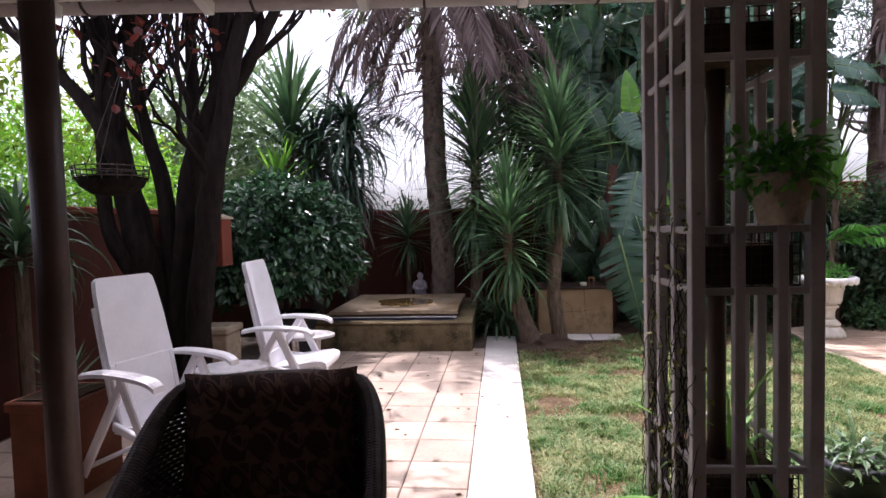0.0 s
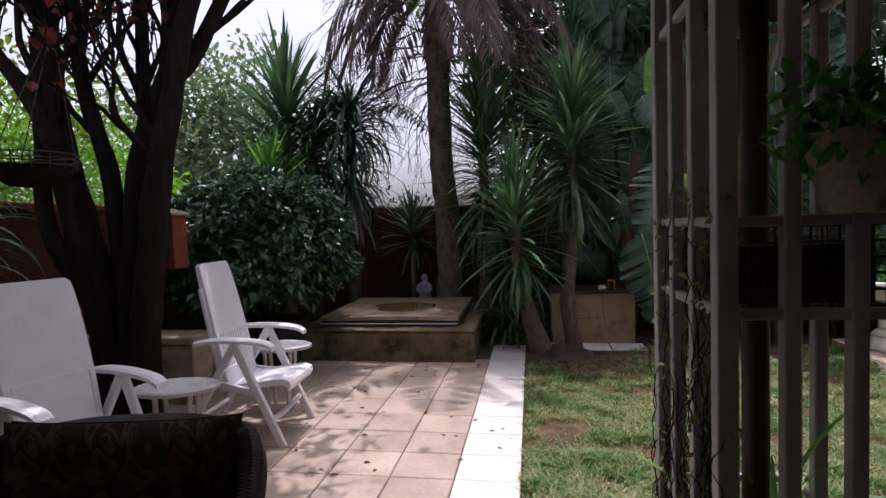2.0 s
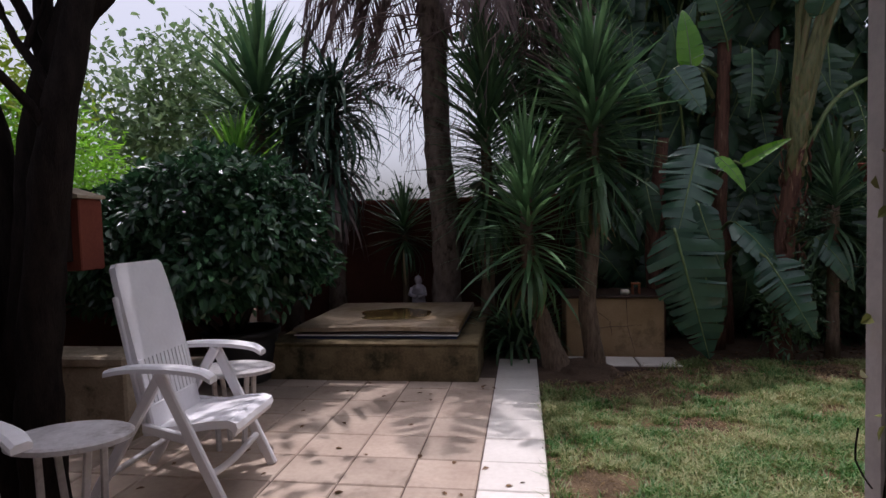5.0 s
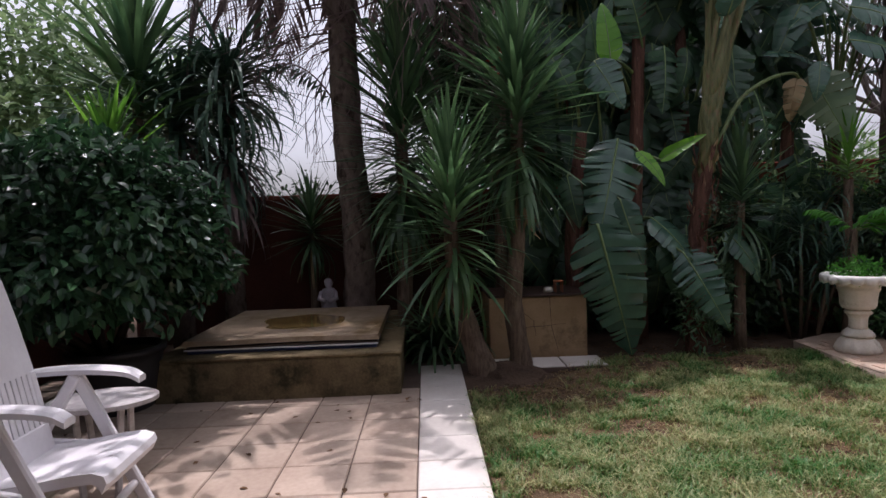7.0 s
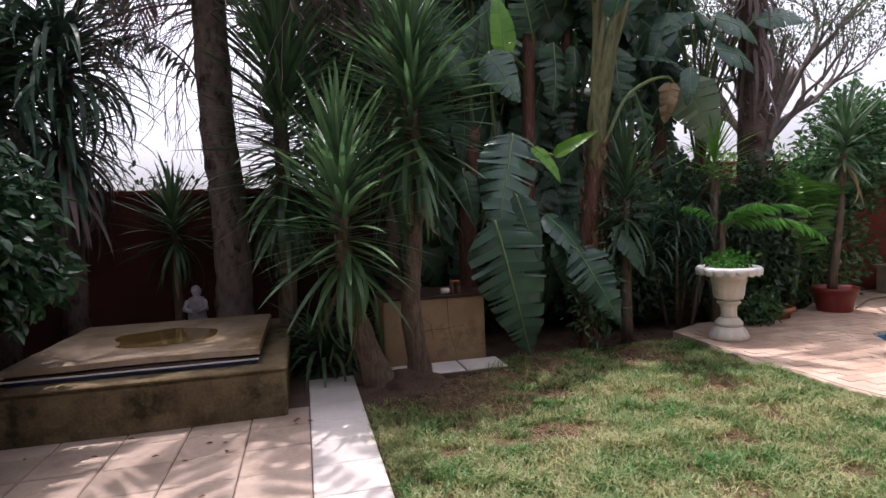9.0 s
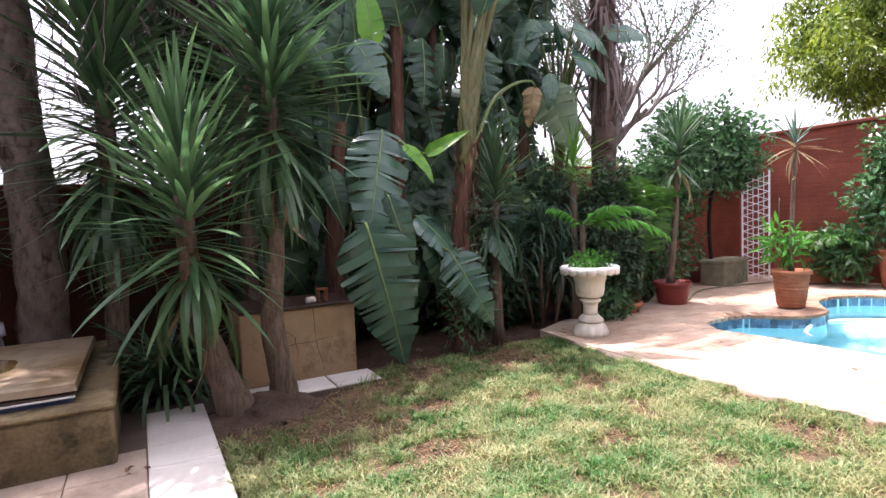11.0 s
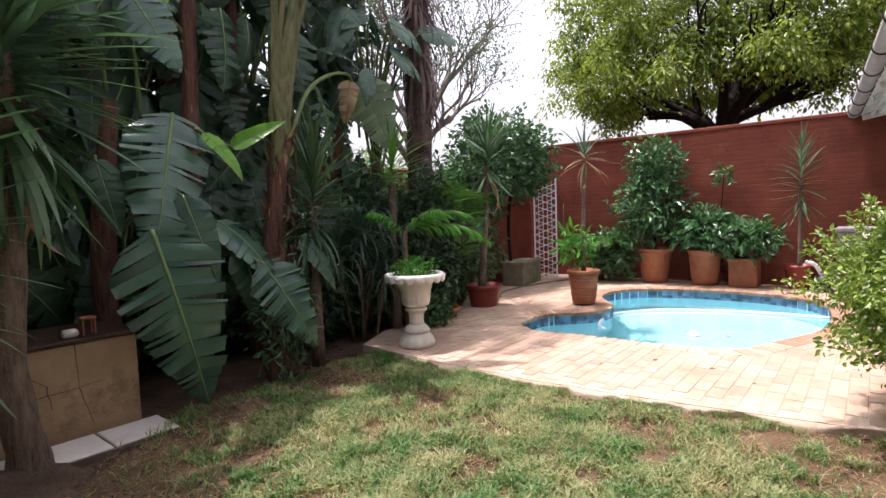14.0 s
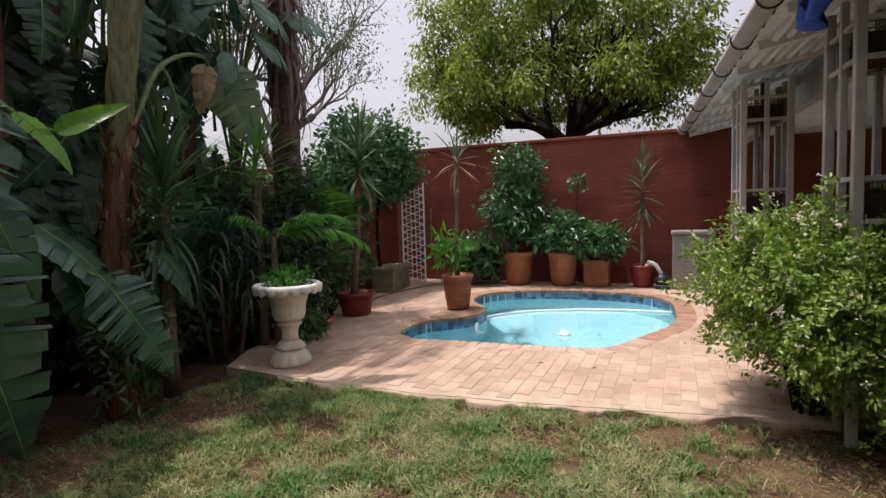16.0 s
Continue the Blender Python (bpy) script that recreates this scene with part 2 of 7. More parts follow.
M_BANANA_B = leaf_material("young_banana_leaf", (0.07, 0.23, 0.02), (0.17, 0.38, 0.05), 0.35, 0.4, 0.4)
M_RIB = material("pale_midrib", (0.12, 0.19, 0.07), (0.21, 0.29, 0.12), 0.5, 8, 60, 0.1, 0.3)
M_STALK = material("green_leaf_stalk", (0.06, 0.1, 0.035), (0.17, 0.22, 0.085), 0.5, 5, 50, 0.3, 0.3, stain=(0.2, 0.13, 0.07), stain_scale=4, stain_at=0.58, stretch=(5, 5, 1))
M_BUSH = leaf_material("glossy_bush_leaf", (0.01, 0.036, 0.019), (0.058, 0.135, 0.06), 0.22, 0.1, 0.6)
M_VINELEAF = leaf_material("yellowing_vine_leaf", (0.08, 0.06, 0.03), (0.22, 0.24, 0.08), 0.6, 0.25, 0.2)
M_PETAL = leaf_material("pale_petal", (0.62, 0.52, 0.48), (0.8, 0.74, 0.68), 0.6, 0.3, 0.2)
M_SHEATH = material("leaf_sheath", (0.045, 0.05, 0.02), (0.2, 0.21, 0.085), 0.55, 5, 60, 0.6, 0.3, stain=(0.16, 0.085, 0.05), stain_scale=5, stain_at=0.52, stretch=(9, 9, 1.2))
M_SHRUB = leaf_material("light_shrub_leaf", (0.035, 0.105, 0.02), (0.27, 0.37, 0.07), 0.36, 0.28, 0.5)
M_TREE = leaf_material("yellow_green_leaf", (0.03, 0.08, 0.015), (0.27, 0.34, 0.055), 0.42, 0.35, 0.4, patch=1.3, weight=0.4)
M_FICUS = leaf_material("ficus_leaf", (0.018, 0.065, 0.025), (0.09, 0.2, 0.07), 0.3, 0.22, 0.55)
M_BRIGHT = leaf_material("bright_green_leaf", (0.09, 0.24, 0.03), (0.27, 0.5, 0.08), 0.45, 0.4, 0.3)
M_FERN = leaf_material("fern_leaf", (0.03, 0.13, 0.02), (0.12, 0.34, 0.06), 0.5, 0.3, 0.3)
M_PALMLEAF = leaf_material("palm_leaflet", (0.025, 0.085, 0.022), (0.12, 0.26, 0.055), 0.4, 0.25, 0.4)
M_DULL = leaf_material("dull_grey_leaf", (0.07, 0.13, 0.06), (0.22, 0.3, 0.15), 0.45, 0.3, 0.35)
M_MAROON = leaf_material("maroon_leaf", (0.05, 0.014, 0.014), (0.16, 0.04, 0.03), 0.45, 0.3, 0.3)
M_FLOWER = leaf_material("red_flower", (0.25, 0.02, 0.02), (0.42, 0.05, 0.04), 0.5, 0.3, 0.3)
M_PAVER = material("clay_paver", (0.37, 0.25, 0.18), (0.51, 0.375, 0.285), 0.8, 3, 50, 0.3, 0.2, stain=(0.53, 0.42, 0.325), stain_scale=1.4, stain_at=0.56, vary=0.12, coords="World")
M_COPING = material("brown_coping_brick", (0.24, 0.13, 0.08), (0.4, 0.25, 0.17), 0.75, 5, 50, 0.3, 0.25, vary=0.16, coords="World")
M_BED = material("sand_mortar", (0.38, 0.28, 0.21), (0.54, 0.43, 0.34), 0.95, 4, 80, 0.5, 0.1)
M_POOL = material("blue_pool_plaster", (0.3, 0.6, 0.66), (0.37, 0.66, 0.71), 0.6, 2, 30, 0.05, 0.3)
M_MOSAIC = material("blue_mosaic", (0.03, 0.07, 0.14), (0.14, 0.24, 0.34), 0.25, 6, 40, 0.05, 0.5, vary=0.55)
M_GREYBOX = material("grey_plastic", (0.2, 0.19, 0.18), (0.3, 0.28, 0.27), 0.6, 5, 50, 0.1, 0.3)
M_MOSSBOX = material("mossy_concrete", (0.13, 0.12, 0.08), (0.25, 0.23, 0.16), 0.9, 5, 50, 0.6, 0.15, stain=(0.07, 0.09, 0.04), stain_scale=3, stain_at=0.55)
M_STATUE = material("mauve_grey_stone", (0.24, 0.21, 0.24), (0.38, 0.34, 0.37), 0.85, 12, 80, 0.4, 0.2)
M_ROOFTILE = material("grey_roof_tile", (0.07, 0.06, 0.06), (0.16, 0.14, 0.13), 0.85, 6, 60, 0.5, 0.2)
M_TARP = material("blue_cloth", (0.02, 0.05, 0.22), (0.05, 0.1, 0.36), 0.7, 6, 60, 0.3, 0.2)
M_LITTER = material("fallen_leaf", (0.08, 0.045, 0.025), (0.2, 0.12, 0.07), 0.9, 12, 60, 0.3, 0.1, vary=0.4)


def cushion_material():
    m = material("damask_cushion", (0.03, 0.016, 0.014), (0.055, 0.03, 0.026), 0.85, 8, 120, 0.4, 0.15)
    n, l = m.node_tree.nodes, m.node_tree.links
    b = n["Principled BSDF"]
    src = b.inputs["Base Color"].links[0].from_socket
    tc, w, r, mx = n.new("ShaderNodeTexCoord"), n.new("ShaderNodeTexMagic"), n.new("ShaderNodeValToRGB"), n.new("ShaderNodeMixRGB")
    w.turbulence_depth = 3
    w.inputs["Scale"].default_value, w.inputs["Distortion"].default_value = 6, 2.2
    l.new(tc.outputs["Object"], w.inputs["Vector"])
    r.color_ramp.elements[0].position, r.color_ramp.elements[1].position = 0.52, 0.6
    l.new(w.outputs[1], r.inputs[0])
    l.new(r.outputs[0], mx.inputs[0])
    l.new(src, mx.inputs[1])
    mx.inputs[2].default_value = (0.12, 0.07, 0.053, 1)
    l.new(mx.outputs[0], b.inputs["Base Color"])
    return m


def water_material():
    m = bpy.data.materials.new("pool_water")
    m.use_nodes = True
    n, l = m.node_tree.nodes, m.node_tree.links
    b = n["Principled BSDF"]
    b.inputs["Base Color"].default_value = (0.75, 0.95, 0.98, 1)
    b.inputs["Roughness"].default_value, b.inputs["IOR"].default_value = 0.02, 1.33
    b.inputs["Transmission Weight"].default_value = 1.0
    nz, bp = n.new("ShaderNodeTexNoise"), n.new("ShaderNodeBump")
    nz.inputs["Scale"].default_value = 5
    bp.inputs["Strength"].default_value, bp.inputs["Distance"].default_value = 0.12, 0.02
    l.new(nz.outputs[0], bp.inputs["Height"])
    l.new(bp.outputs[0], b.inputs["Normal"])
    return m


M_CUSHION, M_WATER = cushion_material(), water_material()


# ---- geometry helpers ----
class Geo:
    """Collects vertices and faces for one mesh."""

    def __init__(self):
        self.v, self.f = [], []

    def add(self, v, f):
        k = len(self.v)
        self.v += [tuple(p) for p in v]
        self.f += [tuple(i + k for i in q) for q in f]
        return self

    def box(self, a, b, c=0.0, m=None):
        """Box from corner a to corner b, its edges chamfered by c."""
        (x0, y0, z0), (x1, y1, z1) = a, b
        if c <= 0:
            v = [(x, y, z) for z in (z0, z1) for y in (y0, y1) for x in (x0, x1)]
            f = [(0, 2, 3, 1), (4, 5, 7, 6), (0, 1, 5, 4), (2, 6, 7, 3), (0, 4, 6, 2), (1, 3, 7, 5)]
        else:
            lo, hi = (x0, y0, z0), (x1, y1, z1)
            v, idx = [], {}
            for s in [(i, j, k) for i in (0, 1) for j in (0, 1) for k in (0, 1)]:
                for ax in range(3):
                    p = []
                    for d in range(3):
                        e = hi[d] if s[d] else lo[d]
                        p.append(e if d == ax else e - c if s[d] else e + c)
                    idx[s, ax] = len(v)
                    v.append(tuple(p))
            f = []
            for ax in range(3):
                o = [d for d in range(3) if d != ax]
                for side in (0, 1):
                    q = []
                    for a1, a2 in ((0, 0), (1, 0), (1, 1), (0, 1)):
                        s = [0, 0, 0]
                        s[ax], s[o[0]], s[o[1]] = side, a1, a2
                        q.append(idx[tuple(s), ax])
                    f.append(tuple(q))
                for a1 in (0, 1):
                    for a2 in (0, 1):
                        s0, s1 = [0, 0, 0], [0, 0, 0]
                        s0[o[0]], s0[o[1]] = a1, a2
                        s1[o[0]], s1[o[1]] = a1, a2
                        s1[ax] = 1
                        s0, s1 = tuple(s0), tuple(s1)
                        f.append((idx[s0, o[0]], idx[s1, o[0]], idx[s1, o[1]], idx[s0, o[1]]))
            for s in [(i, j, k) for i in (0, 1) for j in (0, 1) for k in (0, 1)]:
                f.append((idx[s, 0], idx[s, 1], idx[s, 2]))
        if m is not None:
            v = [tuple(m @ Vector(p)) for p in v]
        return self.add(v, f)

    def bar(self, p, q, w, h, c=0.004, up=(0, 0, 1)):
        """Rectangular bar from p to q, w wide and h high."""
        p, q = Vector(p), Vector(q)
        d = (q - p).normalized()
        s = d.cross(Vector(up))
        s = s.normalized() if s.length > 1e-4 else Vector((1, 0, 0))
        u = s.cross(d)
        m = Matrix((s, d, u)).transposed().to_4x4()
        m.translation = p
        return self.box((-w / 2, 0, -h / 2), (w / 2, (q - p).length, h / 2), c, m)

    def tube(self, pts, radii, n=8, rough=0.0, cap=True):
        """Round tube along pts; radii one number or one a point; rough: uneven bark."""
        pts = [Vector(p) for p in pts]
        if not isinstance(radii, (list, tuple)):
            radii = [radii] * len(pts)
        v, f = [], []
        side = None
        for i, p in enumerate(pts):
            d = (pts[min(i + 1, len(pts) - 1)] - pts[max(i - 1, 0)]).normalized()
            if side is None:
                side = d.cross(Vector((0, 0, 1)))
                side = side.normalized() if side.length > 1e-3 else Vector((1, 0, 0))
            side = (side - d * side.dot(d)).normalized()
            up = d.cross(side)
            for k in range(n):
                a = 2 * math.pi * k / n
                r = radii[i] * (1 + rough * noise.noise(p * 5 + Vector((math.cos(a), math.sin(a), 0)) * 1.3)) if rough else radii[i]
                v.append(p + side * (r * math.cos(a)) + up * (r * math.sin(a)))
            if i:
                b = (i - 1) * n
                f += [(b + k, b + (k + 1) % n, b + n + (k + 1) % n, b + n + k) for k in range(n)]
        if cap:
            f.append(tuple(reversed(range(n))))
            f.append(tuple(range(len(v) - n, len(v))))
        return self.add(v, f)

    def lathe(self, profile, n=32, at=(0, 0, 0), wave=None):
        """Turned shape; wave(i, angle) scales ring i's radius."""
        v, f = [], []
        for i, (r, z) in enumerate(profile):
            for k in range(n):
                a = 2 * math.pi * k / n
                s = wave(i, a) if wave else 1
                v.append((at[0] + r * s * math.cos(a), at[1] + r * s * math.sin(a), at[2] + z))
            if i:
                b = (i - 1) * n
                f += [(b + k, b + (k + 1) % n, b + n + (k + 1) % n, b + n + k) for k in range(n)]
        f.append(tuple(reversed(range(n))))
        f.append(tuple(range(len(v) - n, len(v))))
        return self.add(v, f)

    def mesh(self, name, smooth=False):
        me = bpy.data.meshes.new(name)
        me.from_pydata(self.v, [], self.f)
        if smooth:
            me.polygons.foreach_set("use_smooth", [True] * len(me.polygons))
        me.update()
        return me


def part(name, geo, mat, parent=None, label="", smooth=False, m=None, kind=""):
    """One mesh object, under a thing or a part. geo: a Geo, or a mesh to share."""
    me = geo.mesh(name, smooth) if isinstance(geo, Geo) else geo
    if not me.materials:
        me.materials.append(mat)
    ob = new(name, me)
    if parent is not None:
        ob.parent = parent
    if m is not None:
        ob.matrix_basis = m
    return tagged(ob, label=label, kind=kind)


def thing(name, label, category, at=(0, 0, 0), rz=0.0, group="", kind=""):
    ob = new(name)
    ob.empty_display_size = 0.1
    ob.matrix_basis = pose(*at, 0, 0, rz)
    return tagged(ob, label, category, group, kind)


def curve(pts, n):
    """Smooth line (Catmull-Rom) through pts in n steps a piece."""
    p = [Vector(q) for q in pts]
    p = [p[0] * 2 - p[1]] + p + [p[-1] * 2 - p[-2]]
    out = []
    for i in range(1, len(p) - 2):
        for k in range(n):
            t = k / n
            a, b, c, d = p[i - 1], p[i], p[i + 1], p[i + 2]
            out.append(0.5 * (2 * b + (c - a) * t + (2 * a - 5 * b + 4 * c - d) * t * t + (3 * b - a - 3 * c + d) * t ** 3))
    return out + [p[-2]]


def taper(r0, r1, n):
    return [r0 + (r1 - r0) * i / (n - 1) for i in range(n)]


def aim(at, way, normal=(0, 0, 1), size=1.0):
    """Pose whose y runs along way and whose z leans to normal."""
    y = Vector(way).normalized()
    x = y.cross(Vector(normal))
    x = x.normalized() if x.length > 1e-4 else y.orthogonal().normalized()
    z = x.cross(y)
    m = Matrix((x, y, z)).transposed().to_4x4()
    return Matrix.Translation(at) @ m @ Matrix.Diagonal((size, size, size, 1))


def leaf_cloud(P, axis, normal, length, ratio=0.45, fold=0.18):
    """Many small folded leaves as one Geo: arrays of places, axes, normals and lengths."""
    P, axis, normal, length = (np.asarray(a, float) for a in (P, axis, normal, length))
    axis = axis / np.maximum(np.linalg.norm(axis, axis=1, keepdims=True), 1e-6)
    side = np.cross(axis, normal)
    side /= np.maximum(np.linalg.norm(side, axis=1, keepdims=True), 1e-6)
    up = np.cross(side, axis)
    L = length[:, None]
    w = L * ratio / 2
    base = P
    tip = P + axis * L - up * L * 0.12
    l1, r1 = P + axis * L * 0.3 - side * w + up * w * fold * 2, P + axis * L * 0.3 + side * w + up * w * fold * 2
    l2, r2 = P + axis * L * 0.66 - side * w * 0.85 + up * w * fold, P + axis * L * 0.66 + side * w * 0.85 + up * w * fold
    v = np.stack([base, l1, l2, tip, r2, r1], 1).reshape(-1, 3)
    k = np.arange(len(P))[:, None] * 6
    f = np.concatenate([k + np.array([[0, 3, 2, 1]]), k + np.array([[0, 5, 4, 3]])])
    g = Geo()
    g.v, g.f = v.tolist(), f.tolist()
    return g


def crown_points(rng, n, centre, radii, inner=0.72, lumps=2.3, depth=0.28, seed=0.0, low=-1.0):
    """Places and outward ways in the uneven shell of a crown."""
    d = rng.normal(size=(n, 3))
    d /= np.linalg.norm(d, axis=1, keepdims=True)
    if low > -1:
        d = d[d[:, 2] > low]
    s = np.array([1 + depth * 1.6 * noise.noise(Vector(q) * lumps + Vector((seed, seed * 2, 0))) for q in d])
    r = (inner + (1 - inner) * rng.random(len(d)) ** 0.6) * s
    return np.array(centre) + d * r[:, None] * np.array(radii), d


# ---- large structure ----
TX, TY = 0.39, 0.349          # tile pitch
PATH_R = 0.165
HOUSE = pose(-2, 2.62, 0.05, 0, 0, 4.4)      # house frame: x along the wall, y out of the house
EAVE = pose(-2, 2.6, 0.12, 0, 0.94, 4.4)   # the same, falling with the gutter
WALL_X = 9.85

POOL = [(5.3, 6.3), (5.36, 5.6), (5.4, 4.85), (5.52, 4.35), (5.95, 4.08), (6.6, 3.78), (7.4, 3.74), (8.2, 3.86), (8.7, 4.3), (8.85, 5.0),
        (8.8, 5.7), (8.55, 6.3), (8.1, 6.6), (7.6, 6.55), (7.2, 6.3), (6.9, 6.12), (6.5, 6.15), (6.2, 6.4), (5.95, 6.62), (5.55, 6.62)]
POOL = [(p.x, p.y) for p in curve([(x - (0.2 if x < 5.6 else 0.1 if x < 6.3 and y < 5 else 0), y, 0) for x, y in POOL + POOL[:1]], 4)][:-1]


def inside(poly, x, y):
    hit = False
    for (x0, y0), (x1, y1) in zip(poly, poly[1:] + poly[:1]):
        if (y0 > y) != (y1 > y) and x < x0 + (y - y0) * (x1 - x0) / (y1 - y0):
            hit = not hit
    return hit


def offset(poly, d):
    out, n = [], len(poly)
    for i in range(n):
        a, b = Vector(poly[i - 1]), Vector(poly[(i + 1) % n])
        t = (b - a).normalized()
        out.append((poly[i][0] + t.y * d, poly[i][1] - t.x * d))
    return out


area = sum(a[0] * b[1] - b[0] * a[1] for a, b in zip(POOL, POOL[1:] + POOL[:1]))
if area < 0:
    POOL.reverse()


def sheet(loops, z):
    """Flat sheet between an outer loop and holes."""
    bm = bmesh.new()
    edges = []
    for loop in loops:
        vs = [bm.verts.new((x, y, z)) for x, y in loop]
        edges += [bm.edges.new((vs[i], vs[(i + 1) % len(vs)])) for i in range(len(vs))]
    bmesh.ops.triangle_fill(bm, use_beauty=True, use_dissolve=False, edges=edges)
    for f in bm.faces:
        if f.normal.z < 0:
            f.normal_flip()
    g = Geo()
    bm.verts.index_update()
    g.add([v.co for v in bm.verts], [[v.index for v in f.verts] for f in bm.faces])
    bm.free()
    return g


HOLE = offset(POOL, 0.1)
tagged(part("ground", sheet([[(-300, -300), (300, -300), (300, 300), (-300, 300)], HOLE], -0.05), M_SOIL), "bare brown garden soil under the plants", "ground", kind="structure")


def deck_edge(y):
    """x of the pool deck's ragged edge along the lawn."""
    return 3.55 + 0.075 * max(0.0, 5.6 - y) ** 1.5 + 0.1 * max(0.0, y - 6.6) + 0.025 * noise.noise(Vector((0, y * 3, 0)))


def lawn_top(x):
    """y at which the lawn gives way to the planting bed."""
    return 6.35 + 0.85 * min(1, max(0, (x - 0.5) / 1.2)) + 0.12 * noise.noise(Vector((x * 2, 3, 0)))


lawn = Geo()
NX, NY = 44, 48
lv, lf = [], []
for j in range(NY + 1):
    for i in range(NX + 1):
        y = 2.3 + (7.3 - 2.3) * j / NY
        x = PATH_R + 0.012 + (deck_edge(y) - PATH_R) * i / NX
        y = 2.3 + (lawn_top(x) + 0.06 - 2.3) * j / NY
        lv.append((x, y, -0.012 + 0.022 * noise.noise(Vector((x * 1.6, y * 1.6, 0))) - 0.008))
for j in range(NY):
    for i in range(NX):
        a = j * (NX + 1) + i
        lf.append((a, a + 1, a + NX + 2, a + NX + 1))
lawn.add(lv, lf)
tagged(part("lawn", lawn, M_THATCH, smooth=True), "thin dry lawn with bare earth patches", "lawn", kind="structure")

# patio bed and deck bed
tagged(part("patio", Geo().box((-3.78, -2.6, -0.06), (PATH_R - 0.004, 7.36, -0.006)), M_GROUT), "grout bed under the beige patio tiles", "patio", kind="structure")
part("slab_bed", Geo().box((PATH_R, 6.98, -0.06), (1.53, 7.36, -0.008)), M_GROUT, bpy.data.objects["patio"])
deck_loop = [(deck_edge(y) + 0.03, y) for y in np.linspace(2.5, 7.5, 40)] + [(4.2, 7.75), (6.0, 7.95), (7.2, 8.75), (WALL_X, 8.75), (WALL_X, 2.5)]
tagged(part("pool_deck", sheet([deck_loop, offset(POOL, 0.02)], 0.0255), M_BED), "sandy mortar bed of the pool deck", "deck", kind="structure")
skirt = Geo()
for (x0, y0), (x1, y1) in zip(deck_loop[:39], deck_loop[1:40]):
    skirt.add([(x0, y0, -0.07), (x1, y1, -0.07), (x1, y1, 0.0255), (x0, y0, 0.0255)], [(0, 1, 2, 3)])
part("deck_skirt", skirt, M_BED, bpy.data.objects["pool_deck"])


def brick_wall(name, p, q, height, label, thick=0.22, bricks=True, mat=M_RED, cap=True):
    """Straight wall from p to q, with painted brick courses on its inner face (to the left of p>q)."""
    p, q = Vector((*p, 0)), Vector((*q, 0))
    d = (q - p).normalized()
    nrm = Vector((-d.y, d.x, 0))
    length = (q - p).length
    m = Matrix((d, nrm, Vector((0, 0, 1)))).transposed().to_4x4()
    m.translation = p
    core = Geo().box((0, -thick, -0.06), (length, -0.004, height), 0, m)
    w = tagged(part(name, core, M_RED_JOINT if bricks else mat), label, "wall", kind="structure")
    if bricks:
        g = Geo()
        bl, bh = 0.23, 0.078
        for j in range(int(height / bh)):
            x = -0.115 if j % 2 else 0.0
            while x < length - 0.02:
                a, b = max(0, x) + 0.004, min(length, x + bl) - 0.004
                if b - a > 0.03:
                    o = -0.0022 + random.uniform(0, 0.0012)
                    z0, z1 = j * bh + 0.004, (j + 1) * bh - 0.004
                    v = [(a, -0.004, z0), (b, -0.004, z0), (b, -0.004, z1), (a, -0.004, z1)]
                    v += [(a + 0.004, o, z0 + 0.004), (b - 0.004, o, z0 + 0.004), (b - 0.004, o, z1 - 0.004), (a + 0.004, o, z1 - 0.004)]
                    g.add([m @ Vector(c) for c in v], [(4, 7, 6, 5), (0, 4, 5, 1), (1, 5, 6, 2), (2, 6, 7, 3), (3, 7, 4, 0)])
                x += bl
        part("bricks", g, mat, w, kind="stuff")
    if cap:
        part("coping", Geo().box((0, -thick - 0.02, height), (length, 0.025, height + 0.06), 0.01, m), M_RED, w)
    return w


brick_wall("wall_east", (WALL_X, -1.8), (WALL_X, 9.0), 2.56, "tall boundary wall of red-painted brick behind the pool")
brick_wall("wall_north", (WALL_X - 0.23, 8.85), (3.4, 8.85), 1.95, "red-painted brick boundary wall behind the plants")
brick_wall("wall_north_2", (3.38, 8.9), (-3.8, 8.9), 1.72, "dark brown-red rendered wall behind the spa", bricks=False, mat=M_BROWNWALL)
brick_wall("wall_west", (-3.8, 8.68), (-3.8, -2.9), 1.72, "red-brown rendered garden wall behind the tree", bricks=False, mat=M_BROWNWALL)
# veranda and house, in the eave's frame
def eave(*p):
    return EAVE @ Vector(p)


house = tagged(part("house_wall", Geo().box((-2.0, -4.05, -0.1), (12.2, -3.8, 3.0), 0, HOUSE), M_BROWNWALL), "dark brown-red house wall under the veranda roof", "wall", kind="structure")
part("house_end_wall", Geo().box((-2.2, -4.05, -0.05), (-2.0, -2.6, 3.2), 0, HOUSE), M_BROWNWALL, house)
tagged(part("veranda_floor", Geo().box((2.3, -3.8, -0.11), (12.0, -0.47, -0.054), 0, HOUSE), M_TILE), "brown tiled veranda floor", "floor", kind="structure")
roof = tagged(part("roof", Geo().add([eave(*p) for p in [(-2.3, 0.06, 2.62), (12.1, 0.06, 2.62), (12.1, -4.1, 3.42), (-2.3, -4.1, 3.42),
                                                      (-2.3, 0.06, 2.67), (12.1, 0.06, 2.67), (12.1, -4.1, 3.47), (-2.3, -4.1, 3.47)]],
                   [(0, 3, 2, 1), (4, 5, 6, 7), (0, 1, 5, 4), (1, 2, 6, 5), (2, 3, 7, 6), (3, 0, 4, 7)]), M_CEIL), "low veranda roof with a white underside", "roof", kind="structure")
tiles = Geo()
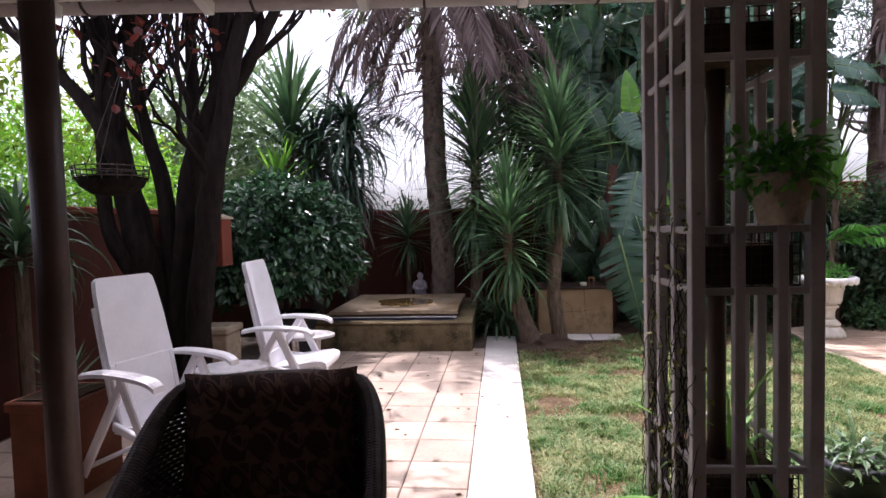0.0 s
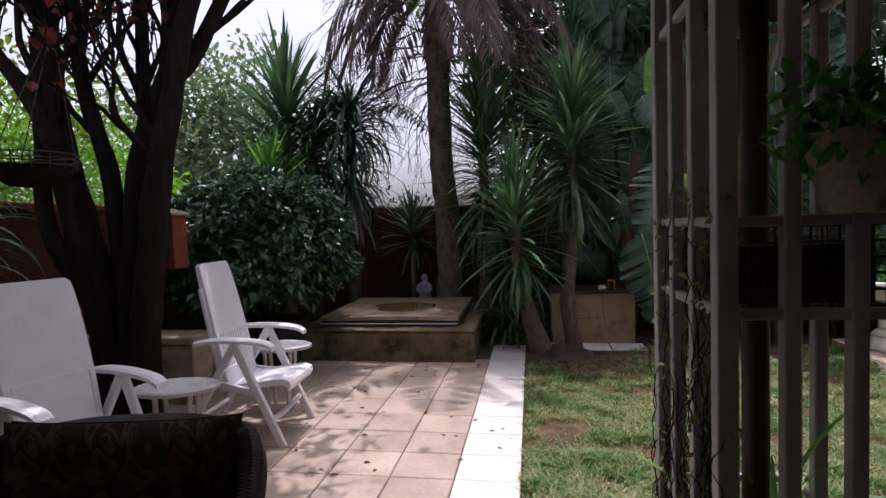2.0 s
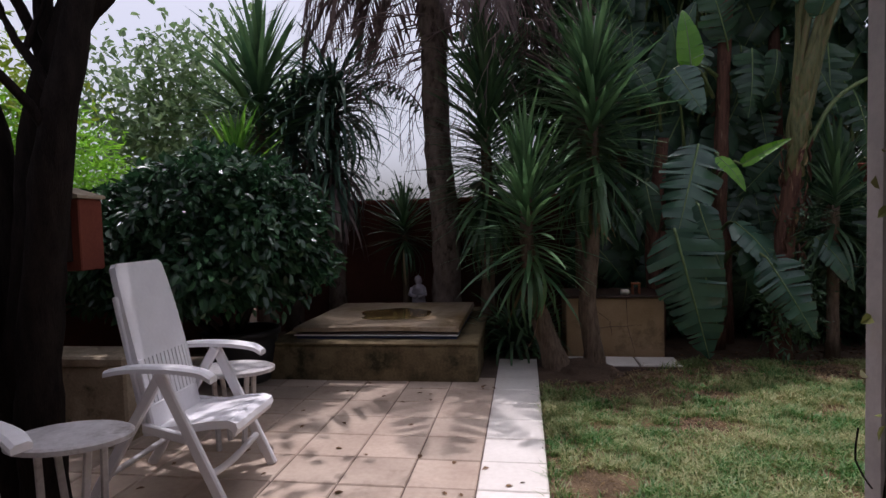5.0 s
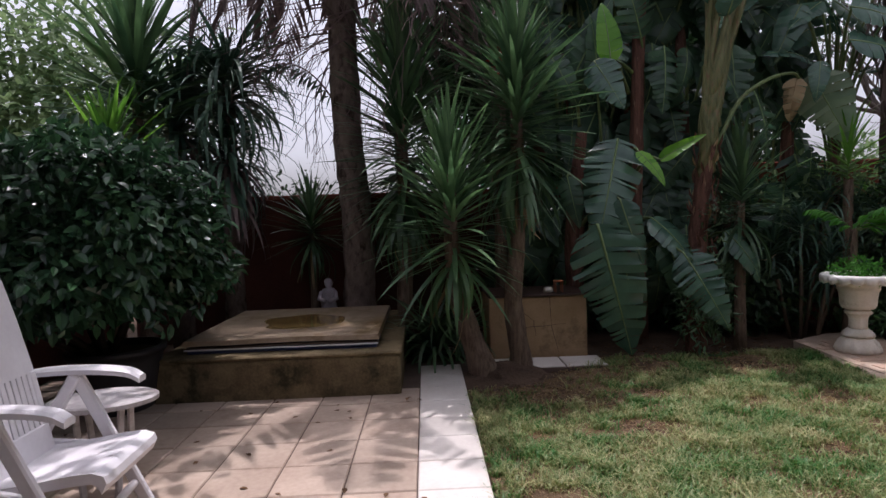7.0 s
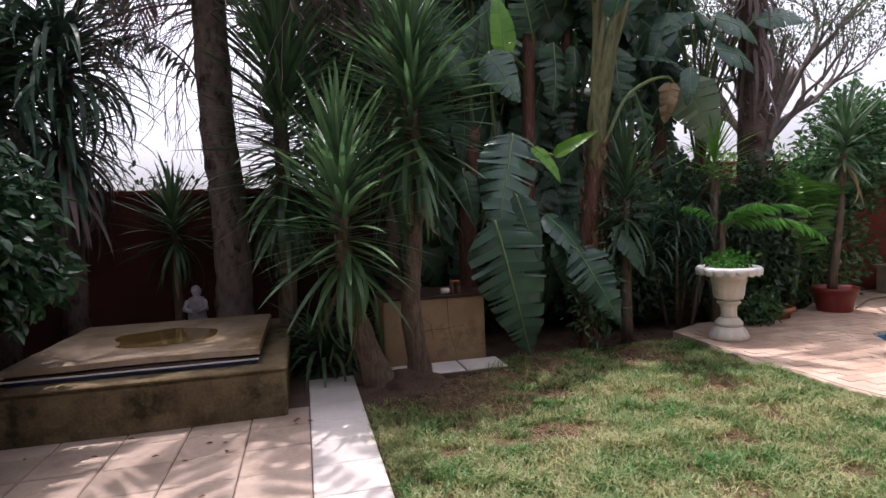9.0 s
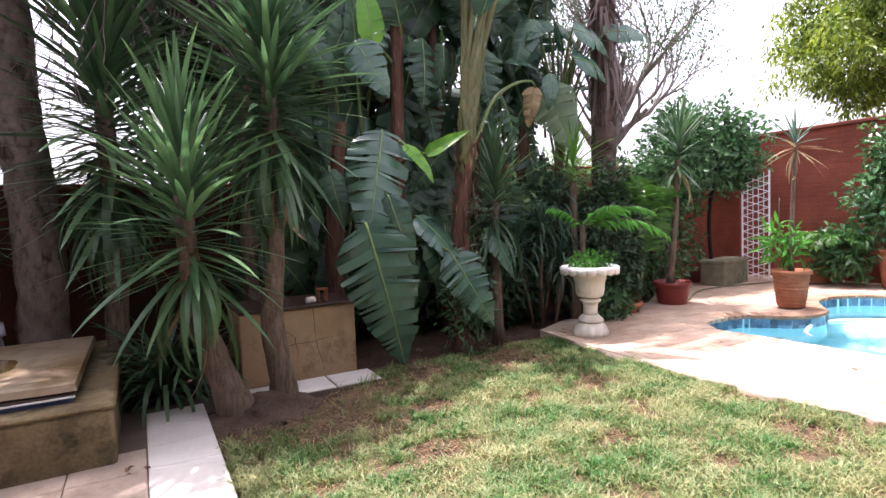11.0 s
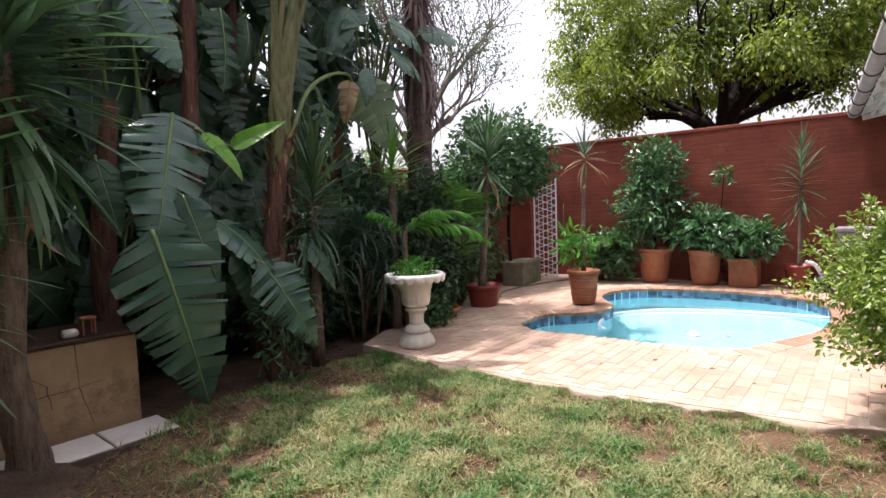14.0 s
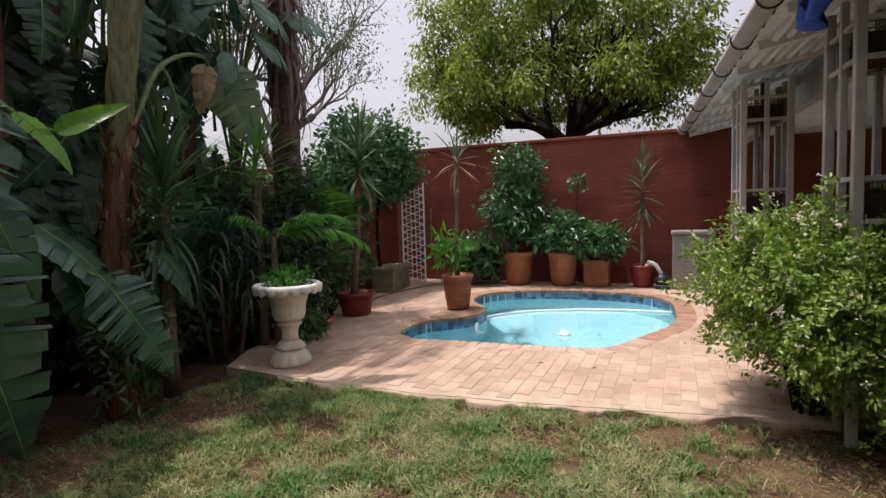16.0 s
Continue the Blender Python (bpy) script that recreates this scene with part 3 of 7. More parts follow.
for i in range(52):
    u = -2.2 + i * 0.276
    tiles.tube([eave(u, 0.09, 2.70), eave(u, -1.2, 2.95), eave(u, -4.1, 3.51)], 0.085, 8)
part("roof_tiles", tiles, M_ROOFTILE, roof, "grey rounded roof tiles", smooth=True, kind="stuff")
ceil = Geo().box((-2.0, -3.8, 2.47), (12.0, -0.75, 2.5), 0, EAVE)
tagged(part("ceiling", ceil, M_CEIL), "flat white veranda ceiling", "ceiling", kind="structure")
part("fascia_beam", Geo().box((-2.0, -0.75, 2.34), (12.0, -0.63, 2.56), 0.006, EAVE), M_PAINT, roof, "white painted beam")
for k in range(7):
    v = -0.06 - k * 0.095
    part("batten", Geo().box((-2.2, v - 0.018, 2.565 - v * 0.19), (12.0, v + 0.018, 2.612 - v * 0.19), 0.003, EAVE), M_CEIL, roof)
for k in range(18):
    u = -1.9 + k * 0.8
    part("rafter", Geo().bar(eave(u, 0.05, 2.56), eave(u, -0.64, 2.69), 0.05, 0.07), M_CEIL, roof)
gut = Geo()
prof = [(0.075 * math.cos(a), 0.075 * math.sin(a)) for a in np.linspace(math.pi, 2 * math.pi, 9)]
prof += [(0.066 * math.cos(a), 0.066 * math.sin(a)) for a in np.linspace(2 * math.pi, math.pi, 9)]
gv = [eave(u, 0.14 + a, 2.66 + b) for u in np.linspace(-2.3, 12.0, 30) for a, b in prof]
npf = len(prof)
gut.add(gv, [(i * npf + k, i * npf + (k + 1) % npf, (i + 1) * npf + (k + 1) % npf, (i + 1) * npf + k) for i in range(29) for k in range(npf)])
gutter = tagged(part("gutter", gut, M_PAINT, smooth=True), "white half-round gutter along the eave", "gutter", kind="structure")
for k in range(16):
    u = -2.0 + k * 0.9
    part("bracket", Geo().tube([eave(u, 0.14 + 0.082 * math.cos(a), 2.66 + 0.082 * math.sin(a)) for a in np.linspace(math.pi, 2.05 * math.pi, 9)], 0.008, 5), M_WIRE, gutter)
post = thing("veranda_post", "dark brown round steel post holding the eave", "post", (-2.03, 2.24, 0))
part("pole", Geo().tube([(0, 0, -0.05), (0, 0, 2.62)], 0.068, 16), M_DARKPOLE, post, smooth=True)
part("base_plate", Geo().box((-0.1, -0.1, -0.004), (0.1, 0.1, 0.012), 0.003), M_DARKPOLE, post)


# ---- pool ----
def ring(poly, z0, z1, flip=False):
    n = len(poly)
    v = [(x, y, z) for z in (z0, z1) for x, y in poly]
    f = [(i, (i + 1) % n, n + (i + 1) % n, n + i) for i in range(n)]
    return Geo().add(v, [tuple(reversed(q)) for q in f] if flip else f)


pool = thing("swimming_pool", "small free-form swimming pool with pale blue water", "pool", kind="structure")
basin = ring(POOL, -0.95, 0.0, True)
basin.add([(x, y, -0.95) for x, y in POOL], [tuple(range(len(POOL)))])
part("basin", basin, M_POOL, pool)
WATER = -0.11
w = part("water", Geo().add([(x, y, WATER) for x, y in offset(POOL, -0.002)], [tuple(range(len(POOL)))]), M_WATER, pool, "clear still pool water")
w.visible_shadow = False
mos, cop = Geo(), []
pl = [Vector((x, y, 0)) for x, y in POOL]
loop = pl + pl[:1]
dist = [0.0]
for a, b in zip(loop, loop[1:]):
    dist.append(dist[-1] + (b - a).length)


def along(s):
    s %= dist[-1]
    for i in range(len(pl)):
        if s <= dist[i + 1]:
            t = (s - dist[i]) / max(1e-6, dist[i + 1] - dist[i])
            d = (loop[i + 1] - loop[i]).normalized()
            return loop[i].lerp(loop[i + 1], t), d
    return loop[0], (loop[1] - loop[0]).normalized()


s = 0.0
while s < dist[-1]:
    p, d = along(s)
    m = Matrix((d, Vector((-d.y, d.x, 0)), Vector((0, 0, 1)))).transposed().to_4x4()
    m.translation = p
    for z in (-0.155, -0.08):
        mos.box((0.0005, 0.001, z), (0.0745, 0.005, z + 0.0745), 0, m)
    s += 0.075
part("waterline_tiles", mos, M_MOSAIC, pool, "dark blue mosaic band at the waterline", kind="stuff")
brick_pale = Geo().box((-0.052, -0.215, -0.05), (0.052, 0.012, 0.0), 0.008).mesh("coping_brick")
brick_pale.materials.append(M_PAVER)
brick = Geo().box((-0.052, -0.215, -0.05), (0.052, 0.012, 0.0), 0.008).mesh("coping_brick")
s = 0.0
while s < dist[-1] - 0.05:
    p, d = along(s)
    p2, d2 = along(s + 0.11)
    d = (d + d2).normalized()
    m = Matrix((d, Vector((-d.y, d.x, 0)), Vector((0, 0, 1)))).transposed().to_4x4()
    m.translation = p + Vector((0, 0, 0.034 + random.uniform(-0.002, 0.002)))
    part("coping_brick", brick if p.x > 5.75 else brick_pale, M_COPING, pool, m=m)
    s += 0.11
hose = thing("pool_cleaner_hose", "long white cleaner hose floating on the pool water", "hose", (0, 0, WATER))
part("hose", Geo().tube(curve([(6.15, 5.9, -0.02), (6.2, 6.0, 0.012), (6.72, 6.16, 0.012), (7.08, 6.1, 0.012), (7.46, 5.8, 0.012), (7.8, 5.2, 0.012), (7.96, 4.5, 0.012), (7.98, 3.8, 0.012)], 10), 0.02, 8), M_WHITEP, hose, smooth=True)
skim = thing("pool_floater", "small white floating pool cleaner", "floater", (6.3, 4.95, WATER))
part("float", Geo().lathe([(0.02, -0.03), (0.07, -0.01), (0.075, 0.015), (0.04, 0.03), (0.02, 0.05)], 16), M_WHITEP, skim, smooth=True)
part("fin", Geo().bar((-0.03, 0, 0.02), (0.12, 0.05, 0.03), 0.04, 0.012), M_WHITEP, skim)


# ---- lattice columns ----
def lattice_column(at, rz, size, label, slim=False):
    """Open square column of white slats with wire baskets and a dark pole inside."""
    col = thing("lattice_column", label, "column", at, rz, "lattice columns under the eave")
    sx, sy = size
    h = 2.5
    xs, ys = [0, sx * 0.36, sx * 0.72, sx], [0, sy * 0.36, sy * 0.7, sy]
    if slim:
        xs, ys = [0, sx * 0.5, sx], [0, sy * 0.5, sy]
    places = [(x, 0) for x in xs] + [(0, y) for y in ys[1:]] + [(sx, y) for y in ys[1:]] + [(x, sy) for x in xs[1:-1]]
    for x, y in places:
        w = 0.026 if (x in (0, sx) and y in (0, sy)) else 0.02
        part("post", Geo().box((x - w, y - w, -0.04), (x + w, y + w, h), 0.004), M_PAINT, col)
    for z in (0.33, 0.56, 1.25, 1.485, 2.13, 2.33):
        for p, q in (((0, 0, z), (sx, 0, z)), ((0, sy, z), (sx, sy, z)), ((0, 0, z), (0, sy, z)), ((sx, 0, z), (sx, sy, z))):
            part("rail", Geo().bar(p, q, 0.024, 0.028), M_PAINT, col)
    part("pole", Geo().tube([(sx * 0.42, sy * 0.45, -0.04), (sx * 0.42, sy * 0.45, h)], 0.038, 12), M_DARKPOLE, col, "dark brown steel pole", smooth=True)
    for z0, z1 in ((1.265, 1.47), (2.14, 2.32), (0.35, 0.55)):
        g = Geo()
        i0 = 0.034
        for k in range(11):
            t = k / 10
            for a, b in (((i0, i0), (sx - i0, i0)), ((i0, sy - i0), (sx - i0, sy - i0)), ((i0, i0), (i0, sy - i0)), ((sx - i0, i0), (sx - i0, sy - i0))):
                x, y = a[0] + (b[0] - a[0]) * t, a[1] + (b[1] - a[1]) * t
                g.tube([(x, y, z0), (x + random.uniform(-0.008, 0.008), y, z1)], 0.003, 4)
        for k in range(6):
            z = z0 + (z1 - z0) * k / 5
            g.tube([(i0, i0, z), (sx - i0, i0, z), (sx - i0, sy - i0, z), (i0, sy - i0, z), (i0, i0, z)], 0.003, 4)
        basket = part("wire_basket", g, M_WIRE, col, "dark wire basket with coir lining")
        v = Geo()
        rows = 8
        o = 0.05
        loopxy = [(o, o), (sx - o, o), (sx - o, sy - o), (o, sy - o)]
        v.add([(x, y, z) for z in (z0 + 0.004, z1 - 0.05) for x, y in loopxy], [(0, 1, 5, 4), (1, 2, 6, 5), (2, 3, 7, 6), (3, 0, 4, 7), (4, 5, 6, 7), (3, 2, 1, 0)])
        part("liner", v, M_PEAT, basket)
    return col


lattice_column((0.735, 2.14, 0), 1.5, (0.43, 0.58), "white-painted wooden lattice column with wire baskets and dry vines")
lattice_column((3.66, 2.36, 0), 3, (0.5, 0.5), "white lattice column with wire baskets behind the shrub", True)
lattice_column((5.85, 2.8, 0), 3, (0.5, 0.38), "white lattice column near the pool wall", True)

rng = np.random.default_rng(4)


# ---- leaf shapes ----
def blade(width, bend, fold=0.22, rows=7, start=0.6, twist=0.0):
    """Strap leaf one long along y, folded at its middle, bending down by bend radians."""
    g = Geo()
    y = z = 0.0
    v = []
    for i in range(rows + 1):
        t = i / rows
        a = bend * t ** 1.4
        if i:
            y += math.cos(a) / rows
            z -= math.sin(a) / rows
        w = width / 2 * min(1.0, start + t * 2.2) * (1 - t ** 3.2) ** 0.9 + 0.0006
        tw = twist * t
        for sx in (-1, 0, 1):
            up = abs(sx) * fold * w
            v.append((sx * w * math.cos(tw), y + up * math.sin(a), z + up * math.cos(a) + sx * w * math.sin(tw)))
    f = [(i * 3 + k, i * 3 + k + 1, i * 3 + k + 4, i * 3 + k + 3) for i in range(rows) for k in (0, 1)]
    return g.add(v, f).mesh("leaf", True)


YUCCA_STIFF = [blade(0.06, b, twist=tw) for b, tw in ((0.08, 0.1), (0.25, -0.15), (0.45, 0.2))]
YUCCA_SOFT = [blade(0.066, b, twist=tw) for b, tw in ((0.9, 0.2), (1.5, -0.2), (2.0, 0.3))]
STRAP = [blade(0.05, b, rows=9, twist=tw) for b, tw in ((1.2, 0.1), (1.8, -0.2), (2.4, 0.2), (0.7, 0.0))]


def with_material(meshes, mat):
    out = []
    for me in meshes:
        c = me.copy()
        c.materials.clear()
        c.materials.append(mat)
        out.append(c)
    return out


SETS = {m.name: (with_material(YUCCA_STIFF, m), with_material(YUCCA_SOFT, m), with_material(STRAP, m)) for m in (M_YUCCA, M_YUCCA_P, M_YUCCA_B, M_DARKLEAF, M_DRYLEAF, M_DROOP, M_TWIGLEAF)}


def rosette(parent, at, top, n, length, mat, lo=-35, hi=82, soft_below=-22, axis=(0, 0, 1), dry=0, strap=False, seed=1, rise=0.68):
    """n leaves set in a spiral on a stem from at to top (local to parent), the lower ones hanging."""
    r = random.Random(seed)
    a0, a1, ax = Vector(at), Vector(top), Vector(axis).normalized()
    tilt = Vector((0, 0, 1)).rotation_difference(ax)
    for i in range(n):
        u = (i + r.random() * 0.6) / n
        el = lo + (hi - lo) * u ** rise + r.uniform(-13, 13)
        az = i * 2.39996 + r.uniform(-0.25, 0.25)
        d = tilt @ Vector((math.cos(az) * math.cos(radians(el)), math.sin(az) * math.cos(radians(el)), math.sin(radians(el))))
        p = a0.lerp(a1, u)
        stiff, soft, straps = SETS[M_DRYLEAF.name if i < dry else mat.name]
        me = r.choice(straps) if strap else r.choice(soft[:2] if el > -5 else soft) if (el < soft_below and r.random() < 0.7) else r.choice(stiff)
        s = length * r.uniform(0.68, 1.12) * (0.82 + 0.18 * math.sin(math.pi * min(1, u + 0.15)))
        up = Vector((0, 0, 1)) if abs(d.z) < 0.96 else Vector((math.cos(az), math.sin(az), 0)) * -1
        part("leaf", me, mat, parent, m=aim(p, d, up, s))


def yucca(at, trunk, radii, crowns, label, mat=M_YUCCA, seed=1, bark=None, group="yucca plants"):
    """crowns: (bottom, top, count, leaf length, lowest, highest, dry)."""
    y = thing("yucca", label, "yucca", at, group=group)
    if trunk:
        pts = curve(trunk, 6)
        part("trunk", Geo().tube(pts, [radii[0] + (radii[1] - radii[0]) * (i / (len(pts) - 1)) ** 0.4 for i in range(len(pts))], 14, 0.22), bark or M_YUCCABARK, y, smooth=True)
    for k, (b, t, n, ln, lo, hi, dry) in enumerate(crowns):
        rosette(y, b, t, n, ln, mat, lo, hi, dry=dry, seed=seed + k)
    return y


def banana_blade(seed, width=0.34, bend=0.5, tear=0.5, fold=0.25):
    """Paddle leaf one long along y with a bent midrib and torn side lobes; returns blade and midrib meshes."""
    r = random.Random(seed)
    rows = 30
    cen, ang = [], []
    y = z = 0.0
    for i in range(rows + 1):
        a = bend * (i / rows) ** 1.3
        if i:
            y += math.cos(a) / rows
            z -= math.sin(a) / rows
        cen.append((y, z))
        ang.append(a)
    g = Geo()

    def half(t):
        return width / 2 * min(1, t * 6 + 0.25) ** 0.5 * (1 - t ** 1.9) ** 0.85
    for sx in (-1, 1):
        i = 0
        while i < rows:
            n = r.choice((1, 2, 2, 3)) if r.random() < tear else r.choice((3, 4, 6))
            j = min(rows, i + n)
            droop, sweep, gap = r.uniform(-0.3, 0.4) * tear + fold, 0.13 + r.uniform(-0.03, 0.04), r.uniform(0.001, 0.0045) * tear
            short = r.uniform(0.93, 1.02)
            v = []
            for k in range(i, j + 1):
                t = k / rows
                e = gap if k == i else -gap if k == j else 0
                for q in (0, 0.35, 0.7, 1.0):
                    w = half(t) * q * (short if 0 < k < rows else 1)
                    yy, zz = cen[k]
                    a = ang[k]
                    down = w * droop * q * 0.9 - w * 0.16 * (1 - q)
                    fwd = w * sweep * 2 + e * q * 2.5
                    v.append((sx * w * (1 - 0.15 * droop), yy + fwd * math.cos(a) - down * math.sin(a), zz - fwd * math.sin(a) - down * math.cos(a) + 0.006 * math.sin(k * 2.1 + seed) * q))
            f = []
            for k in range(j - i):
                for q in range(3):
                    o = k * 4 + q
                    f.append((o, o + 1, o + 5, o + 4) if sx > 0 else (o, o + 4, o + 5, o + 1))
            g.add(v, f)
            i = j
    rib = Geo().tube([(0, cen[k][0], cen[k][1]) for k in range(0, rows + 1, 2)], taper(0.011, 0.002, rows // 2 + 1), 6)
    return g.mesh("leaf", True), rib.mesh("midrib", True)


BANANA = [banana_blade(1, 0.56, 0.35, 1.0, 0.08), banana_blade(2, 0.5, 0.8, 0.4, 0.15), banana_blade(3, 0.46, 1.3, 0.7, 0.1), banana_blade(4, 0.46, 0.3, 0.25, 0.12), banana_blade(5, 0.58, 0.5, 1.1, 0.08), banana_blade(8, 0.68, 0.3, 0.6, 0.12)]
# Same leaf shapes in the darkened colour, for leaves deep in the grove
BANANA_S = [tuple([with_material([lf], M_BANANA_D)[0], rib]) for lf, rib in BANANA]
BANANA_Y = [banana_blade(6, 0.28, 0.35, 0.0, -0.45), banana_blade(7, 0.42, 0.6, 0.1, 0.0)]
BANANA_D = [tuple(with_material(BANANA[2], M_DRYLEAF))]
BANANA_L = [(with_material([BANANA[5][0]], M_BANANA_L)[0], BANANA[5][1])]


def banana_leaf(parent, base, tip, normal, kind=0, variants=None, root=None, mat=M_BANANA, stalk=0.016):
    """A leaf from base to tip; root: where its stalk leaves the trunk."""
    lf, rib = (variants or BANANA)[kind]
    base, tip = Vector(base), Vector(tip)
    ob = part("leaf", lf, mat, parent, m=aim(base, tip - base, normal, (tip - base).length / lf["reach"]))
    part("midrib", rib, M_RIB, ob)
    if root:
        root = Vector(root)
        mid = root.lerp(base, 0.6) + Vector((0, 0, 0.12 * (base - root).length))
        c = curve([root, mid, base + (tip - base) * 0.02], 6)
        part("stalk", Geo().tube(c, taper(stalk * 1.5, stalk * 0.7, len(c)), 7), M_STALK, parent, smooth=True)
    return ob


for pair in BANANA + BANANA_S + BANANA_Y + BANANA_D + BANANA_L:
    ys = [v.co for v in pair[0].vertices]
    pair[0]["reach"] = max(math.hypot(c.y, c.z) for c in ys)


def frond(parent, base, way, length, droop, leaflet, count=34, mat=M_PALMLEAF, hang=0.3, width=0.022, name="frond", seed=1, stalk=M_STALK, thick=0.012):
    """Feather palm leaf: an arching stalk with two rows of narrow leaflets, one mesh, and its stalk."""
    r = random.Random(seed)
    base, way = Vector(base), Vector(way).normalized()
    pts, p, d = [base], base, way
    n = 16
    for i in range(n):
        d = (d + Vector((0, 0, -droop / n * (0.4 + 1.4 * i / n)))).normalized()
        p = p + d * (length / n)
        pts.append(p)
    P, A, N, L = [], [], [], []
    for i in range(count):
        t = 0.12 + 0.88 * i / count
        k = min(n - 1, int(t * n))
        q = pts[k].lerp(pts[k + 1], t * n - k)
        dd = (pts[k + 1] - pts[k]).normalized()
        side = dd.cross(Vector((0, 0, 1)))
        side = side.normalized() if side.length > 1e-3 else Vector((1, 0, 0))
        for sgn in (-1, 1):
            P.append(q)
            A.append(side * sgn + dd * r.uniform(0.5, 0.9) + Vector((0, 0, r.uniform(-0.25, 0.15) - hang)))
            N.append(Vector((0, 0, 1)) + side * sgn * 0.3)
            L.append(leaflet * (0.35 + 0.75 * math.sin(math.pi * min(1, t * 0.85 + 0.12))) * r.uniform(0.85, 1.1))
    g = leaf_cloud(P, A, N, L, ratio=width / leaflet * 2, fold=0.3)
    ob = part(name, g, mat, parent)
    part("stalk", Geo().tube(pts, taper(thick, thick * 0.25, len(pts)), 6), stalk, ob, smooth=True)
    return ob


def branches(g, p, d, length, radius, depth, r, spread=0.55, lift=0.1, ends=None, split=(2, 3), gnarl=0.22, min_r=0.004):
    """Recursive limbs into g; the twig ends go to ends."""
    pts, q, dd = [p], p, d
    for i in range(5):
        dd = (dd + Vector((r.uniform(-1, 1), r.uniform(-1, 1), r.uniform(-1, 1))) * gnarl + Vector((0, 0, lift * 0.3))).normalized()
        q = q + dd * (length / 5)
        pts.append(q)
    g.tube(pts, taper(radius, max(min_r, radius * 0.62), 6), 7 if radius > 0.03 else 4, 0.12 if radius > 0.03 else 0, cap=False)
    if depth == 0:
        if ends is not None:
            ends.append((q, dd))
        return
    for _ in range(r.choice(split)):
        side = Vector((r.uniform(-1, 1), r.uniform(-1, 1), r.uniform(-0.6, 1))).normalized()
        branches(g, pts[r.choice((3, 4, 5))], (dd + side * spread + Vector((0, 0, lift))).normalized(), length * r.uniform(0.62, 0.85), max(min_r, radius * 0.58), depth - 1, r, spread, lift, ends, split, gnarl, min_r)


def leaf_bush(parent, centre, radii, n, size, mat, seed, inner=0.62, low=-1.0, name="foliage", ratio=0.5, label="", lumps=2.3, depth=0.28, hang=0.2):
    g = np.random.default_rng(seed)
    P, D = crown_points(g, n, centre, radii, inner, lumps, depth, seed * 1.7, low)
    A = D * 0.7 + g.normal(size=D.shape) * 0.6 + np.array([0, 0, -hang])
    N = D + g.normal(size=D.shape) * 0.45 + np.array([0, 0, 0.6])
    return part(name, leaf_cloud(P, A, N, size * g.uniform(0.7, 1.25, len(P)), ratio), mat, parent, label)


